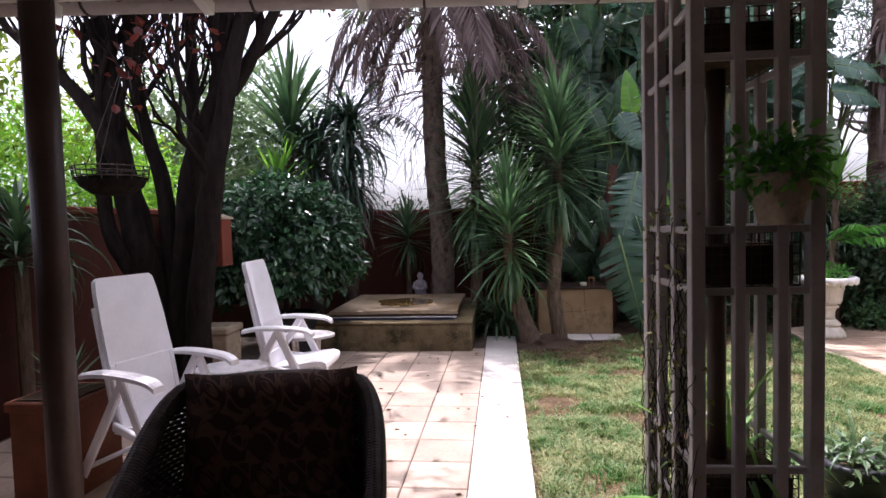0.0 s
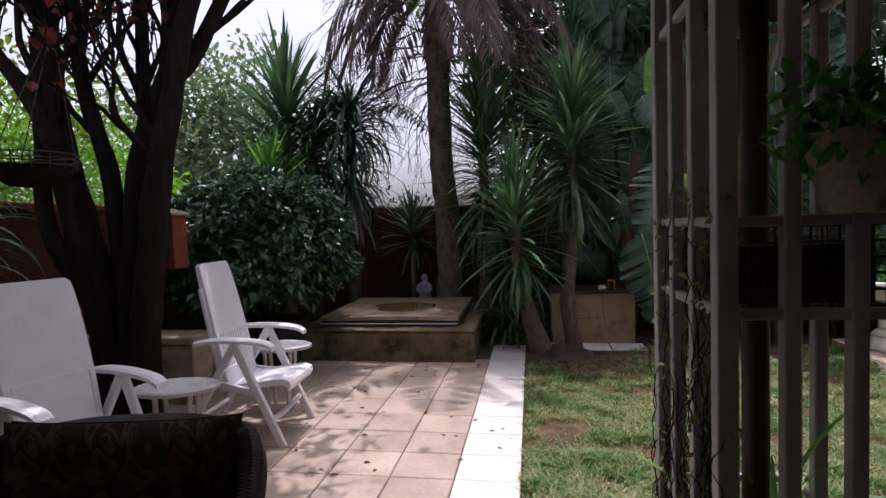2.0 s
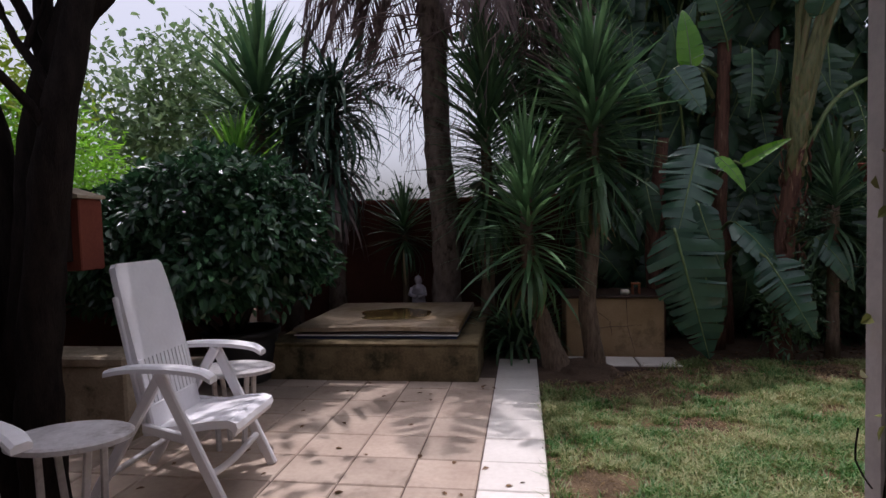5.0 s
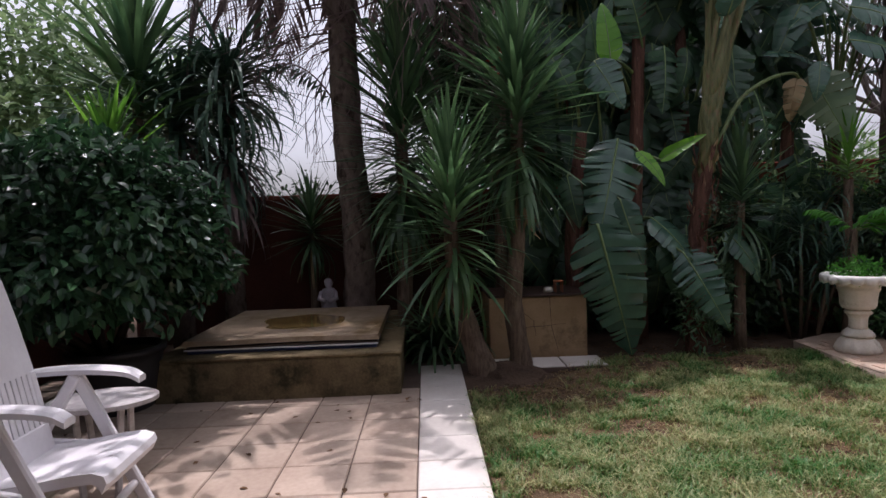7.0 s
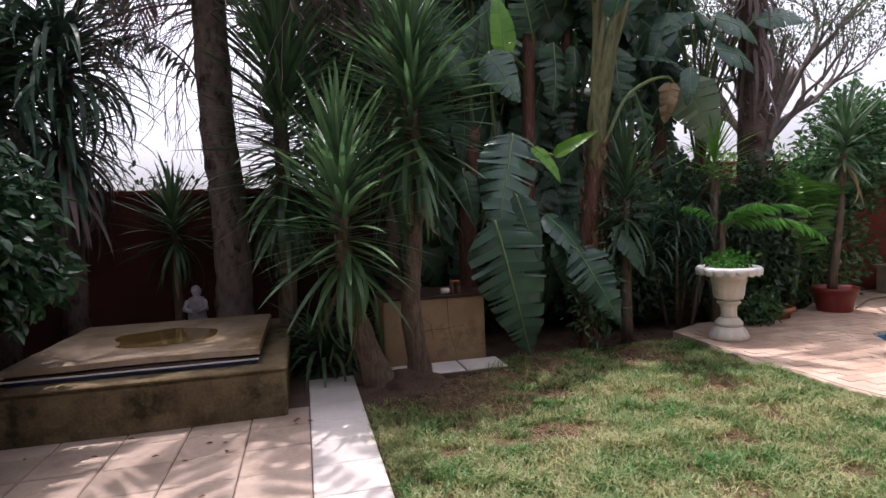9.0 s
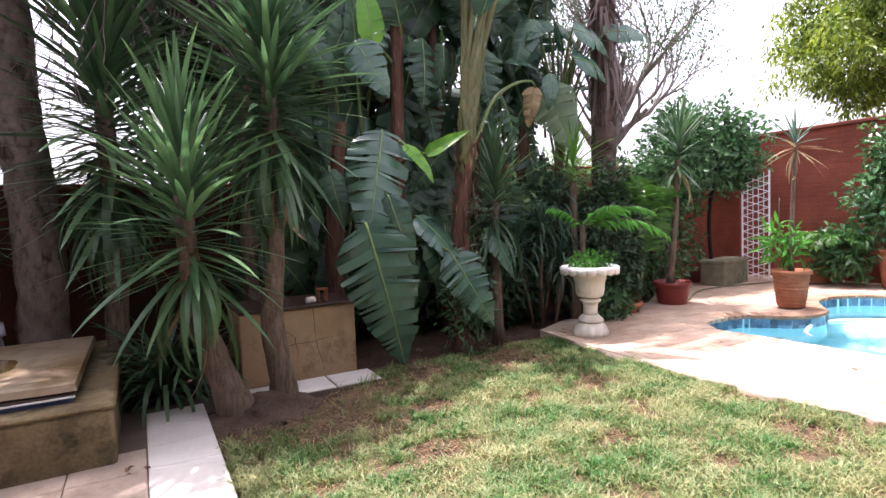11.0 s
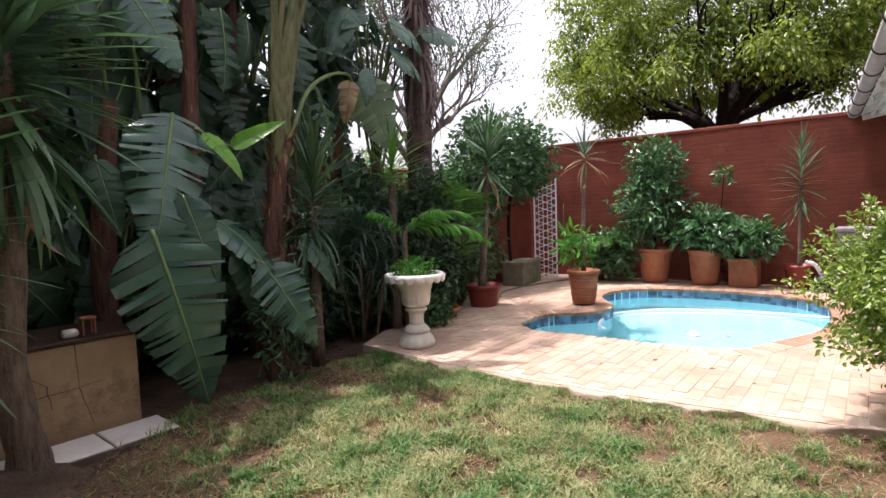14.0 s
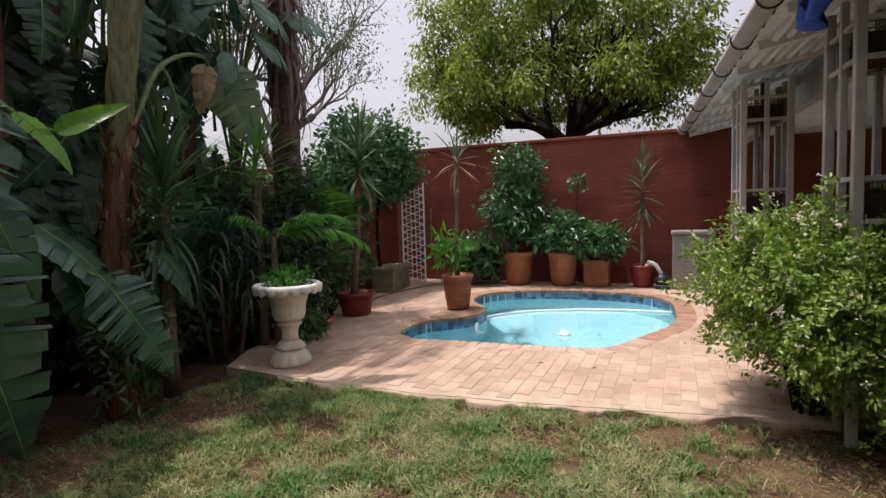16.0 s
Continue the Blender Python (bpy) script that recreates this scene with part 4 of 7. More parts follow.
# ---- patio furniture ----
def recliner(at, rz, label, slotted=True):
    """White plastic garden recliner that faces +x."""
    ch = thing("garden_recliner", label, "garden chair", at, rz, "white garden recliners")
    seat = Geo()
    prof = [(-0.1, 0.405), (0.0, 0.41), (0.14, 0.425), (0.28, 0.445), (0.36, 0.45), (0.405, 0.435), (0.415, 0.405)]
    v = []
    for x, z in prof:
        for y in (-0.225, -0.2, 0.2, 0.225):
            v.append((x, y, z + (0.008 if abs(y) > 0.21 else 0)))
    for x, z in prof:
        for y in (-0.225, -0.2, 0.2, 0.225):
            v.append((x - (0.02 if x > 0.4 else 0), y, z - 0.035))
    n = len(prof)
    f = []
    for i in range(n - 1):
        for k in range(3):
            a = i * 4 + k
            f += [(a, a + 4, a + 5, a + 1), (a + n * 4, a + 1 + n * 4, a + 5 + n * 4, a + 4 + n * 4)]
        for k in (0, 3):
            a = i * 4 + k
            f.append((a, a + n * 4, a + 4 + n * 4, a + 4))
    for a in (0, (n - 1) * 4):
        for k in range(3):
            f.append((a + k, a + k + 1, a + k + 1 + n * 4, a + k + n * 4))
    seat.add(v, f)
    part("seat", seat, M_WHITEP, ch, smooth=False)
    foot, top = Vector((-0.05, 0, 0.4)), Vector((-0.215, 0, 1.275))
    d = (top - foot).normalized()
    m = Matrix((Vector((0, 1, 0)), d, Vector((0, 1, 0)).cross(d))).transposed().to_4x4()
    m.translation = foot
    length = (top - foot).length
    back = Geo()
    part("lower_panel", Geo().box((-0.225, 0, -0.02), (0.225, 0.13, 0.015), 0.008, m), M_WHITEP, ch)
    rows = [(0.37, 0.224), (0.62, 0.218), (0.8, 0.207), (length - 0.02, 0.196), (length, 0.17)]
    bv = []
    for yy, w in rows:
        lean = 0.03 * (yy / length) ** 2
        bv += [(-w, yy, -0.02 - lean), (w, yy, -0.02 - lean), (w, yy, 0.015 - lean), (-w, yy, 0.015 - lean)]
    bf = [(i * 4 + k, i * 4 + (k + 1) % 4, i * 4 + 4 + (k + 1) % 4, i * 4 + 4 + k) for i in range(4) for k in range(4)] + [(3, 2, 1, 0), (16, 17, 18, 19)]
    back.add([m @ Vector(p) for p in bv], bf)
    for sx in (-1, 1):
        part("stile", Geo().box((sx * 0.207 - 0.018, 0.125, -0.02), (sx * 0.207 + 0.018, 0.375, 0.015), 0.005, m), M_WHITEP, ch)
        part("side_rail", Geo().box((sx * 0.218 - 0.012, 0.0, -0.05), (sx * 0.218 + 0.012, 0.72, -0.021), 0.006, m), M_WHITEP, ch)
    part("backrest", back, M_WHITEP, ch)
    if not slotted:
        part("middle_panel", Geo().box((-0.19, 0.12, -0.017), (0.19, 0.38, 0.012), 0.003, m), M_WHITEP, ch)
    for k in range(12 if slotted else 0):
        x = -0.187 + 0.034 * k
        part("slat", Geo().box((x - 0.0135, 0.125, -0.014), (x + 0.0135, 0.375, 0.01), 0.002, m), M_WHITEP, ch)
    for sy in (-1, 1):
        y = sy * 0.29
        arm = Geo()
        pts = curve([(-0.23, y, 0.735), (-0.1, y, 0.755), (0.1, y, 0.755), (0.27, y, 0.735), (0.335, y, 0.7)], 3)
        av = []
        for i, p in enumerate(pts):
            w = 0.036 + 0.008 * math.sin(math.pi * i / (len(pts) - 1))
            av += [(p.x, p.y - w, p.z - 0.026), (p.x, p.y + w, p.z - 0.026), (p.x, p.y + w, p.z - 0.004), (p.x, p.y + w * 0.6, p.z + 0.006), (p.x, p.y - w * 0.6, p.z + 0.006), (p.x, p.y - w, p.z - 0.004)]
        k = len(pts)
        arm.add(av, [(i * 6 + j, i * 6 + (j + 1) % 6, i * 6 + 6 + (j + 1) % 6, i * 6 + 6 + j) for i in range(k - 1) for j in range(6)] + [tuple(range(5, -1, -1)), tuple(range((k - 1) * 6, k * 6))])
        part("armrest", arm, M_WHITEP, ch)
        part("leg", Geo().bar((0.04, y * 0.97, 0.725), (0.37, y * 0.97, 0.0), 0.034, 0.058, 0.008), M_WHITEP, ch)
        part("leg", Geo().bar((0.05, y * 0.9, 0.725), (-0.4, y * 0.9, 0.0), 0.034, 0.055, 0.008), M_WHITEP, ch)
        part("bracket", Geo().bar((-0.09, y * 0.8, 0.42), (0.2, y * 0.94, 0.37), 0.03, 0.05, 0.006), M_WHITEP, ch)
    part("crossbar", Geo().tube(curve([(0.28, -0.28, 0.19), (0.26, 0, 0.15), (0.28, 0.28, 0.19)], 6), 0.02, 8), M_WHITEP, ch, smooth=True)
    part("crossbar", Geo().tube([(-0.3, -0.26, 0.16), (-0.3, 0.26, 0.16)], 0.016, 8), M_WHITEP, ch, smooth=True)
    return ch


recliner((-1.84, 4.35, 0), 3, "white plastic garden recliner with slotted lower back")
recliner((-2.1, 3.04, 0), -14, "white plastic garden recliner with a solid back beside the terracotta planter", False)


def side_table(at, rz):
    t = thing("side_table", "small oval white plastic side table, dusty", "side table", at, rz, "oval side tables")
    g = Geo()
    v, n = [], 36
    for s, z in ((0.1, 0.53), (0.93, 0.53), (1.0, 0.522), (1.0, 0.5), (0.94, 0.495), (0.1, 0.495)):
        v += [(0.27 * s * math.cos(2 * math.pi * k / n), 0.185 * s * math.sin(2 * math.pi * k / n), z) for k in range(n)]
    f = [(i * n + k, i * n + (k + 1) % n, (i + 1) * n + (k + 1) % n, (i + 1) * n + k) for i in range(5) for k in range(n)]
    g.add(v, f + [tuple(reversed(range(n))), tuple(range(5 * n, 6 * n))])
    part("tabletop", g, M_DUSTY, t)
    for sx in (-1, 1):
        for sy in (-1, 1):
            part("leg", Geo().bar((sx * 0.11, sy * 0.06, 0.5), (sx * 0.08, sy * 0.09, 0.0), 0.028, 0.028), M_DUSTY, t)


side_table((-2.0, 3.75, 0), 12)
side_table((-1.86, 4.9, 0), 8)


def tub_chair(at, rz):
    """Woven tub armchair with a back cushion; it faces -y."""
    ch = thing("rattan_armchair", "dark brown woven rattan armchair with damask cushion", "armchair", at, rz)
    outline = curve([(-0.42, -0.42, 0), (-0.43, -0.1, 0), (-0.38, 0.2, 0), (-0.2, 0.34, 0), (0, 0.37, 0), (0.2, 0.34, 0), (0.38, 0.2, 0), (0.43, -0.1, 0), (0.42, -0.42, 0)], 8)

    def top(p):
        return 0.6 + 0.3 * min(1, max(0, (p.y + 0.25) / 0.5)) ** 1.2
    body = Geo()
    for k in range(44):
        z = 0.1 + k * 0.0182
        pts = [Vector((p.x * (0.9 + 0.12 * z), p.y * (0.9 + 0.12 * z), z)) for p in outline if top(p) >= z]
        runs, cur = [], []
        for p in outline:
            if top(p) >= z:
                cur.append(p)
            elif cur:
                runs.append(cur)
                cur = []
        if cur:
            runs.append(cur)
        for run in runs:
            if len(run) < 3:
                continue
            fine = []
            for i, (a, b) in enumerate(zip(run, run[1:])):
                for t in (0, 0.5):
                    q = a.lerp(b, t)
                    o = 0.006 * (1 if (i * 2 + int(t * 2) + k) % 2 else -1)
                    nrm = Vector((q.x, q.y + 0.1, 0)).normalized()
                    q = q * (0.9 + 0.12 * z) + nrm * o
                    fine.append((q.x, q.y, z))
            body.tube(fine, 0.0098, 5)
    part("woven_shell", body, M_RATTAN, ch, smooth=True, kind="stuff")
    rim = [Vector((p.x * (0.9 + 0.12 * top(p)), p.y * (0.9 + 0.12 * top(p)), top(p))) for p in outline]
    part("rim", Geo().tube(rim, 0.036, 10), M_RATTAN, ch, "rounded braided rim", smooth=True)
    rng2 = Geo()
    for i in range(len(rim) - 1):
        for t in (0, 0.25, 0.5, 0.75):
            c = rim[i].lerp(rim[i + 1], t)
            d = (rim[i + 1] - rim[i]).normalized()
            s = d.cross(Vector((0, 0, 1))).normalized()
            u = s.cross(d)
            rng2.tube([c + (s * math.cos(a) + u * math.sin(a)) * 0.036 + d * 0.012 * a / 6.28 for a in np.linspace(0, 6.28, 9)], 0.004, 4)
    part("rim_weave", rng2, M_RATTAN, ch)
    part("seat_base", Geo().box((-0.36, -0.4, 0.27), (0.36, 0.28, 0.34), 0.02), M_RATTAN, ch)
    cush = Geo().box((-0.33, -0.4, 0.34), (0.33, 0.2, 0.47), 0.045)
    part("seat_cushion", cush, M_CUSHION, ch, "brown damask seat cushion")
    v, f, n = [], [], 14
    for s in (1, -1):
        for j in range(n + 1):
            for i in range(n + 1):
                a, b = i / n * 2 - 1, j / n * 2 - 1
                puff = (max(0, 1 - a ** 6) * max(0, 1 - b ** 6)) ** 0.5
                v.append((a * 0.325 * (1 + 0.04 * abs(b) ** 4), -s * (0.015 + 0.07 * puff), b * 0.275 * (1 + 0.05 * abs(a) ** 4)))
    for s in range(2):
        for j in range(n):
            for i in range(n):
                a = s * (n + 1) ** 2 + j * (n + 1) + i
                q = (a, a + 1, a + n + 2, a + n + 1)
                f.append(q if s == 0 else tuple(reversed(q)))
    m = pose(0, 0.19, 0.69, -13, 0, 0)
    part("back_cushion", Geo().add([m @ Vector(p) for p in v], f), M_CUSHION, ch, "brown damask back cushion", smooth=True)
    for x in (-0.36, 0.36):
        for y in (-0.36, 0.26):
            part("leg", Geo().tube([(x * 0.92, y, 0), (x * 0.92, y, 0.3)], 0.024, 8), M_RATTAN, ch, smooth=True)


tub_chair((-0.88, 1.8, 0), 10)


# ---- pots ----
def pot(name, at, h, r0, r1, mat, label, ribs=0, square=False, group=""):
    p = thing(name, label, "plant pot", at, group=group)
    if square:
        g = Geo().box((-r1, -r1, 0), (r1, r1, h), 0.012)
        part("body", g, mat, p)
        part("rim", Geo().box((-r1 - 0.015, -r1 - 0.015, h - 0.06), (r1 + 0.015, r1 + 0.015, h), 0.008), mat, p)
        part("soil", Geo().box((-r1 + 0.03, -r1 + 0.03, h - 0.01), (r1 - 0.03, r1 - 0.03, h + 0.006)), M_POTSOIL, p)
        return p
    prof = [(r0 * 0.9, 0), (r0, 0.01)]
    steps = max(8, ribs * 4)
    for i in range(1, steps + 1):
        t = i / steps
        prof.append((r0 + (r1 - r0) * t ** 0.8 + (0.007 * math.cos(2 * math.pi * t * ribs) if ribs else 0), 0.01 + t * (h - 0.06)))
    prof += [(r1 + 0.02, h - 0.05), (r1 + 0.026, h - 0.02), (r1 + 0.02, h), (r1 - 0.015, h), (r1 - 0.02, h - 0.05)]
    part("body", Geo().lathe(prof, 36), mat, p, smooth=True)
    part("soil", Geo().lathe([(r1 - 0.02, h - 0.055), (r1 * 0.5, h - 0.03), (0.01, h - 0.03)], 20), M_POTSOIL, p)
    return p


DECK = 0.034
pot("ribbed_pot", (6.86, 6.5, 0.05), 0.46, 0.15, 0.2, M_TERRA, "ribbed terracotta pot on the pool edge", 9)
pot("tall_pot", (9.45, 6.35, DECK), 0.58, 0.2, 0.27, M_TERRA, "large terracotta pot beside the red wall", 0, group="terracotta pots along the wall")
pot("tall_pot", (9.45, 5.55, DECK), 0.58, 0.19, 0.25, M_TERRA, "large terracotta pot beside the red wall", 0, group="terracotta pots along the wall")
pot("square_pot", (9.5, 4.98, DECK), 0.45, 0.2, 0.2, M_TERRA, "square terracotta pot beside the red wall", square=True, group="terracotta pots along the wall")
pot("red_pot", (9.5, 4.25, DECK), 0.36, 0.15, 0.2, M_REDPOT, "bright red plastic pot beside the red wall")
pot("stacked_pot", (9.35, 7.4, DECK), 0.74, 0.17, 0.19, M_TERRA, "tall ribbed terracotta cylinder pot", 7)
pot("red_pot", (6.15, 7.68, -0.03), 0.36, 0.17, 0.23, M_REDPOT, "dark red pot at the edge of the deck")
pot("wide_bowl", (5.15, 7.75, -0.04), 0.2, 0.2, 0.3, M_TERRA, "wide terracotta bowl beside the urn")
pot("black_pot", (1.86, 3.05, -0.02), 0.24, 0.12, 0.16, M_BLACK, "black plastic nursery pot on the grass")
pot("dark_pot", (-2.6, 6.35, -0.006), 0.5, 0.24, 0.33, M_BLACK, "large dark glazed pot under the round bush")
pot("square_planter", (-2.66, 2.98, -0.006), 0.58, 0.2, 0.2, M_TERRA_D, "square terracotta planter behind the recliner, darkened as in shade", square=True)
tr = thing("trough_planter", "mossy concrete trough planter beside the gate", "planter", (8.35, 8.35, 0.02), 8)
part("body", Geo().box((-0.42, -0.2, 0), (0.42, 0.2, 0.42), 0.015), M_MOSSBOX, tr)
part("rim", Geo().box((-0.44, -0.22, 0.37), (0.44, 0.22, 0.43), 0.01), M_MOSSBOX, tr)

# ---- urn ----
urn = thing("garden_urn", "white cast-stone pedestal urn with scalloped rim", "urn", (3.93, 6.98, 0.03))
part("foot", Geo().lathe([(0.16, 0), (0.172, 0.012), (0.168, 0.05), (0.15, 0.1), (0.122, 0.135), (0.11, 0.14)], 60, wave=lambda i, a: 1 + 0.11 * abs(math.sin(6 * a)) * (1, 1, 0.8, 0.5, 0.2, 0)[i]), M_STONEW, urn, smooth=True)
part("collar", Geo().lathe([(0.105, 0.138), (0.128, 0.15), (0.122, 0.175), (0.1, 0.205), (0.078, 0.222)], 48, wave=lambda i, a: 1 + 0.06 * abs(math.sin(8 * a)) * (i in (1, 2))), M_STONEW, urn, smooth=True)
part("stem", Geo().lathe([(0.076, 0.22), (0.07, 0.26), (0.073, 0.32), (0.085, 0.35), (0.108, 0.362), (0.112, 0.378), (0.1, 0.392), (0.082, 0.4)], 48, wave=lambda i, a: 1 + 0.05 * abs(math.sin(7 * a)) * (i < 4)), M_STONEW, urn, smooth=True)
part("bowl", Geo().lathe([(0.08, 0.398), (0.125, 0.415), (0.14, 0.45), (0.145, 0.52), (0.158, 0.575), (0.172, 0.6), (0.165, 0.615), (0.185, 0.64), (0.21, 0.665)], 64, wave=lambda i, a: 1 + 0.04 * abs(math.sin(9 * a)) * (i in (1, 2, 3))), M_STONEW, urn, smooth=True)
rim = []
for i in range(132):
    a = 2 * math.pi * i / 132
    lobe = abs(math.sin(9 * a)) ** 0.6
    for rad, z in ((0.2, 0.664), (0.255, 0.668), (0.272 + 0.012 * lobe, 0.69 - 0.036 * lobe), (0.288 + 0.014 * lobe, 0.688 - 0.036 * lobe), (0.3 + 0.008 * lobe, 0.722), (0.288, 0.738), (0.25, 0.736), (0.235, 0.715), (0.2, 0.69)):
        rim.append((rad * math.cos(a), rad * math.sin(a), z))
part("rim", Geo().add(rim, [(i * 9 + k, (i + 1) % 132 * 9 + k, (i + 1) % 132 * 9 + (k + 1) % 9, i * 9 + (k + 1) % 9) for i in range(132) for k in range(9)]), M_STONERIM, urn, "whiter scalloped rim", smooth=True)
part("soil", Geo().lathe([(0.235, 0.69), (0.1, 0.72), (0.01, 0.72)], 24), M_POTSOIL, urn)
fern = thing("urn_fern", "low green ferny plant growing in the urn", "plant", (3.93, 6.98, 0.7))
leaf_bush(fern, (0, 0, 0.06), (0.22, 0.22, 0.17), 900, 0.05, M_FERN, 21, 0.3, -0.4, ratio=0.3)

# ---- spa ----
spa = thing("spa_tub", "square plastered spa with mossy sides", "spa", (-1.36, 7.3, 0))
part("surround", Geo().box((-1.0, -0.92, -0.05), (0.985, 1.15, 0.33), 0.02), M_STUCCO, spa)
part("ledge", Geo().box((-1.012, -0.932, 0.33), (0.997, 1.16, 0.36), 0.012), M_STUCCO, spa, "rough plaster ledge")
cover = thing("spa_cover", "weathered tan vinyl spa cover with a puddle stain", "spa cover", (-1.36, 7.3, 0.36))


def slab(w, d, z0, z1, sag, bow, c):
    """Soft cover slab, sagging in the middle, with a lip that bows."""
    g, n = Geo(), 18
    v = []
    for s in (0, 1):
        for j in range(n + 1):
            for i in range(n + 1):
                a, b = i / n * 2 - 1, j / n * 2 - 1
                e = 1 - c * (max(abs(a), abs(b)) > 0.99)
                z = z1 if s else z0
                z += -sag * (1 - a * a) * (1 - b * b) * s + bow * math.sin(3.1 * a + 1) * (b < -0.9) + 0.004 * noise.noise(Vector((a * 3, b * 3, s)))
                v.append((a * w * (e if s else 1), b * d * (e if s else 1), z - 0.012 * s * (max(abs(a), abs(b)) > 0.99)))
    k = (n + 1) ** 2
    f = []
    for j in range(n):
        for i in range(n):
            a = j * (n + 1) + i
            f += [(a + n + 1, a + n + 2, a + 1, a), (k + a, k + a + 1, k + a + n + 2, k + a + n + 1)]
    for i in range(n):
        for a, b in ((i, i + 1), ((n + 1) * n + i + 1, (n + 1) * n + i), ((i + 1) * (n + 1), i * (n + 1)), (i * (n + 1) + n, (i + 1) * (n + 1) + n)):
            f.append((a, b, b + k, a + k))
    return g.add(v, f)


part("skirt", slab(0.78, 0.76, 0.0, 0.035, 0, 0.004, 0.0), M_BLUE, cover, "faded blue underside")
part("lower_panel", slab(0.795, 0.775, 0.04, 0.068, 0, 0.006, 0.0), M_COVER_EDGE, cover, "dark worn edge")
part("upper_panel", slab(0.81, 0.79, 0.074, 0.125, 0.02, 0.004, 0.012), M_COVER, cover)
part("puddle", Geo().lathe([(0.5, 0.1085), (0.5, 0.1095), (0.01, 0.1095)], 40), M_PUDDLE, cover, "brown rain puddle")
part("valance", Geo().box((-0.8, -0.79, 0.03), (0.8, -0.775, 0.042), 0.003), M_WHITEP, cover, "pale worn piping")
figure = Geo()
figure.lathe([(0.085, 0), (0.09, 0.015), (0.08, 0.05), (0.075, 0.12), (0.07, 0.17), (0.082, 0.22), (0.06, 0.255), (0.028, 0.27), (0.04, 0.295), (0.042, 0.325), (0.03, 0.35), (0.01, 0.36)], 20, wave=lambda i, a: 1 + 0.1 * math.sin(3 * a + i))
figure.tube([(0.07, -0.02, 0.23), (0.09, -0.06, 0.17), (0.02, -0.09, 0.15)], 0.022, 8)
figure.tube([(-0.07, -0.02, 0.23), (-0.09, -0.06, 0.17), (-0.02, -0.09, 0.15)], 0.022, 8)
st = part("garden_statue", figure, M_STATUE, smooth=True, m=pose(-1.26, 8.22, 0.36) @ Matrix.Diagonal((1.1, 1.1, 1.2, 1)))
tagged(st, "small grey stone garden statue behind the spa", "statue")

# ---- ochre planter, low wall ----
pb = thing("plaster_planter", "ochre plastered planter box with a dark top board", "planter", (0.98, 7.76, 0))
part("body", Geo().box((-0.5, -0.32, -0.05), (0.5, 0.32, 0.6), 0.012), M_PLANTER, pb)
part("top_board", Geo().box((-0.5, -0.345, 0.6), (0.515, 0.34, 0.625), 0.005), M_DARKPOLE, pb, "dark warped top board")
for x0, z0, x1, z1 in ((-0.34, 0.59, -0.05, 0.36), (-0.05, 0.36, -0.03, 0.2), (0.12, 0.6, 0.13, 0.3), (-0.3, 0.28, 0.28, 0.31), (0.13, 0.3, 0.2, 0.02)):
    pts = [Vector((x0 + (x1 - x0) * t + 0.012 * noise.noise(Vector((x0 * 9, t * 7, 1))), -0.3195, z0 + (z1 - z0) * t + 0.012 * noise.noise(Vector((z0 * 9, t * 7, 4))))) for t in np.linspace(0, 1, 8)]
    part("crack", Geo().tube(pts, taper(0.004, 0.0015, 8), 5), M_GROUT, pb, "dark hairline crack")
cup = thing("small_lantern", "little rusty wire lantern on the planter", "lantern", (1.22, 7.52, 0.625))
for x, y in ((-0.035, 0), (0.035, 0), (-0.035, 0.07), (0.035, 0.07)):
    part("bar", Geo().tube([(x, y, 0), (x, y, 0.11)], 0.006, 5), M_TERRA, cup)
part("top", Geo().box((-0.045, -0.01, 0.105), (0.045, 0.08, 0.118), 0.003), M_TERRA, cup)
jar = thing("white_jar", "small dirty white jar lying on the planter", "jar", (1.1, 7.5, 0.655))
part("jar", Geo().tube([(-0.04, 0, 0), (0.03, 0.01, 0), (0.045, 0.012, 0)], [0.03, 0.03, 0.02], 12), M_STONEW, jar, smooth=True)
lw = thing("low_wall", "low weathered stone edging wall under the tree", "low wall", (-3.25, 5.0, 0))
part("core", Geo().box((-0.5, -0.14, -0.05), (0.62, 0.14, 0.53), 0.015), M_LOWWALL, lw)
part("coping", Geo().box((-0.52, -0.17, 0.53), (0.64, 0.17, 0.6), 0.015), M_LOWWALL, lw)

# ---- dark multi-stemmed tree ----
tree = thing("garden_tree", "dark multi-stemmed tree with bare forking limbs", "tree", (-2.75, 4.12, 0))
g, ends = Geo(), []


def limb(pts, r0, r1, sub=3, seed=1):
    base = Vector((-2.75, 4.12, 0))
    c = curve([Vector(p) - base for p in pts], 6)
    g = Geo()
    g.tube(c, taper(r0, r1, len(c)), 12, 0.2)
    r = random.Random(seed)
    for k in range(sub):
        i = int(len(c) * (0.5 + 0.47 * k / max(1, sub)))
        d = (c[min(i + 1, len(c) - 1)] - c[i - 1]).normalized()
        side = Vector((r.uniform(-1.2, 1.2), r.uniform(-0.9, 0.9), r.uniform(-0.1, 0.7)))
        branches(g, c[i], (d + side * 0.8).normalized(), r.uniform(0.5, 0.8), r1 * 0.55, 4, r, 0.6, 0.2, ends)
    branches(g, c[-1], (c[-1] - c[-2]).normalized(), 0.8, r1 * 0.9, 4, r, 0.6, 0.3, ends)
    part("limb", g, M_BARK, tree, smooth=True)


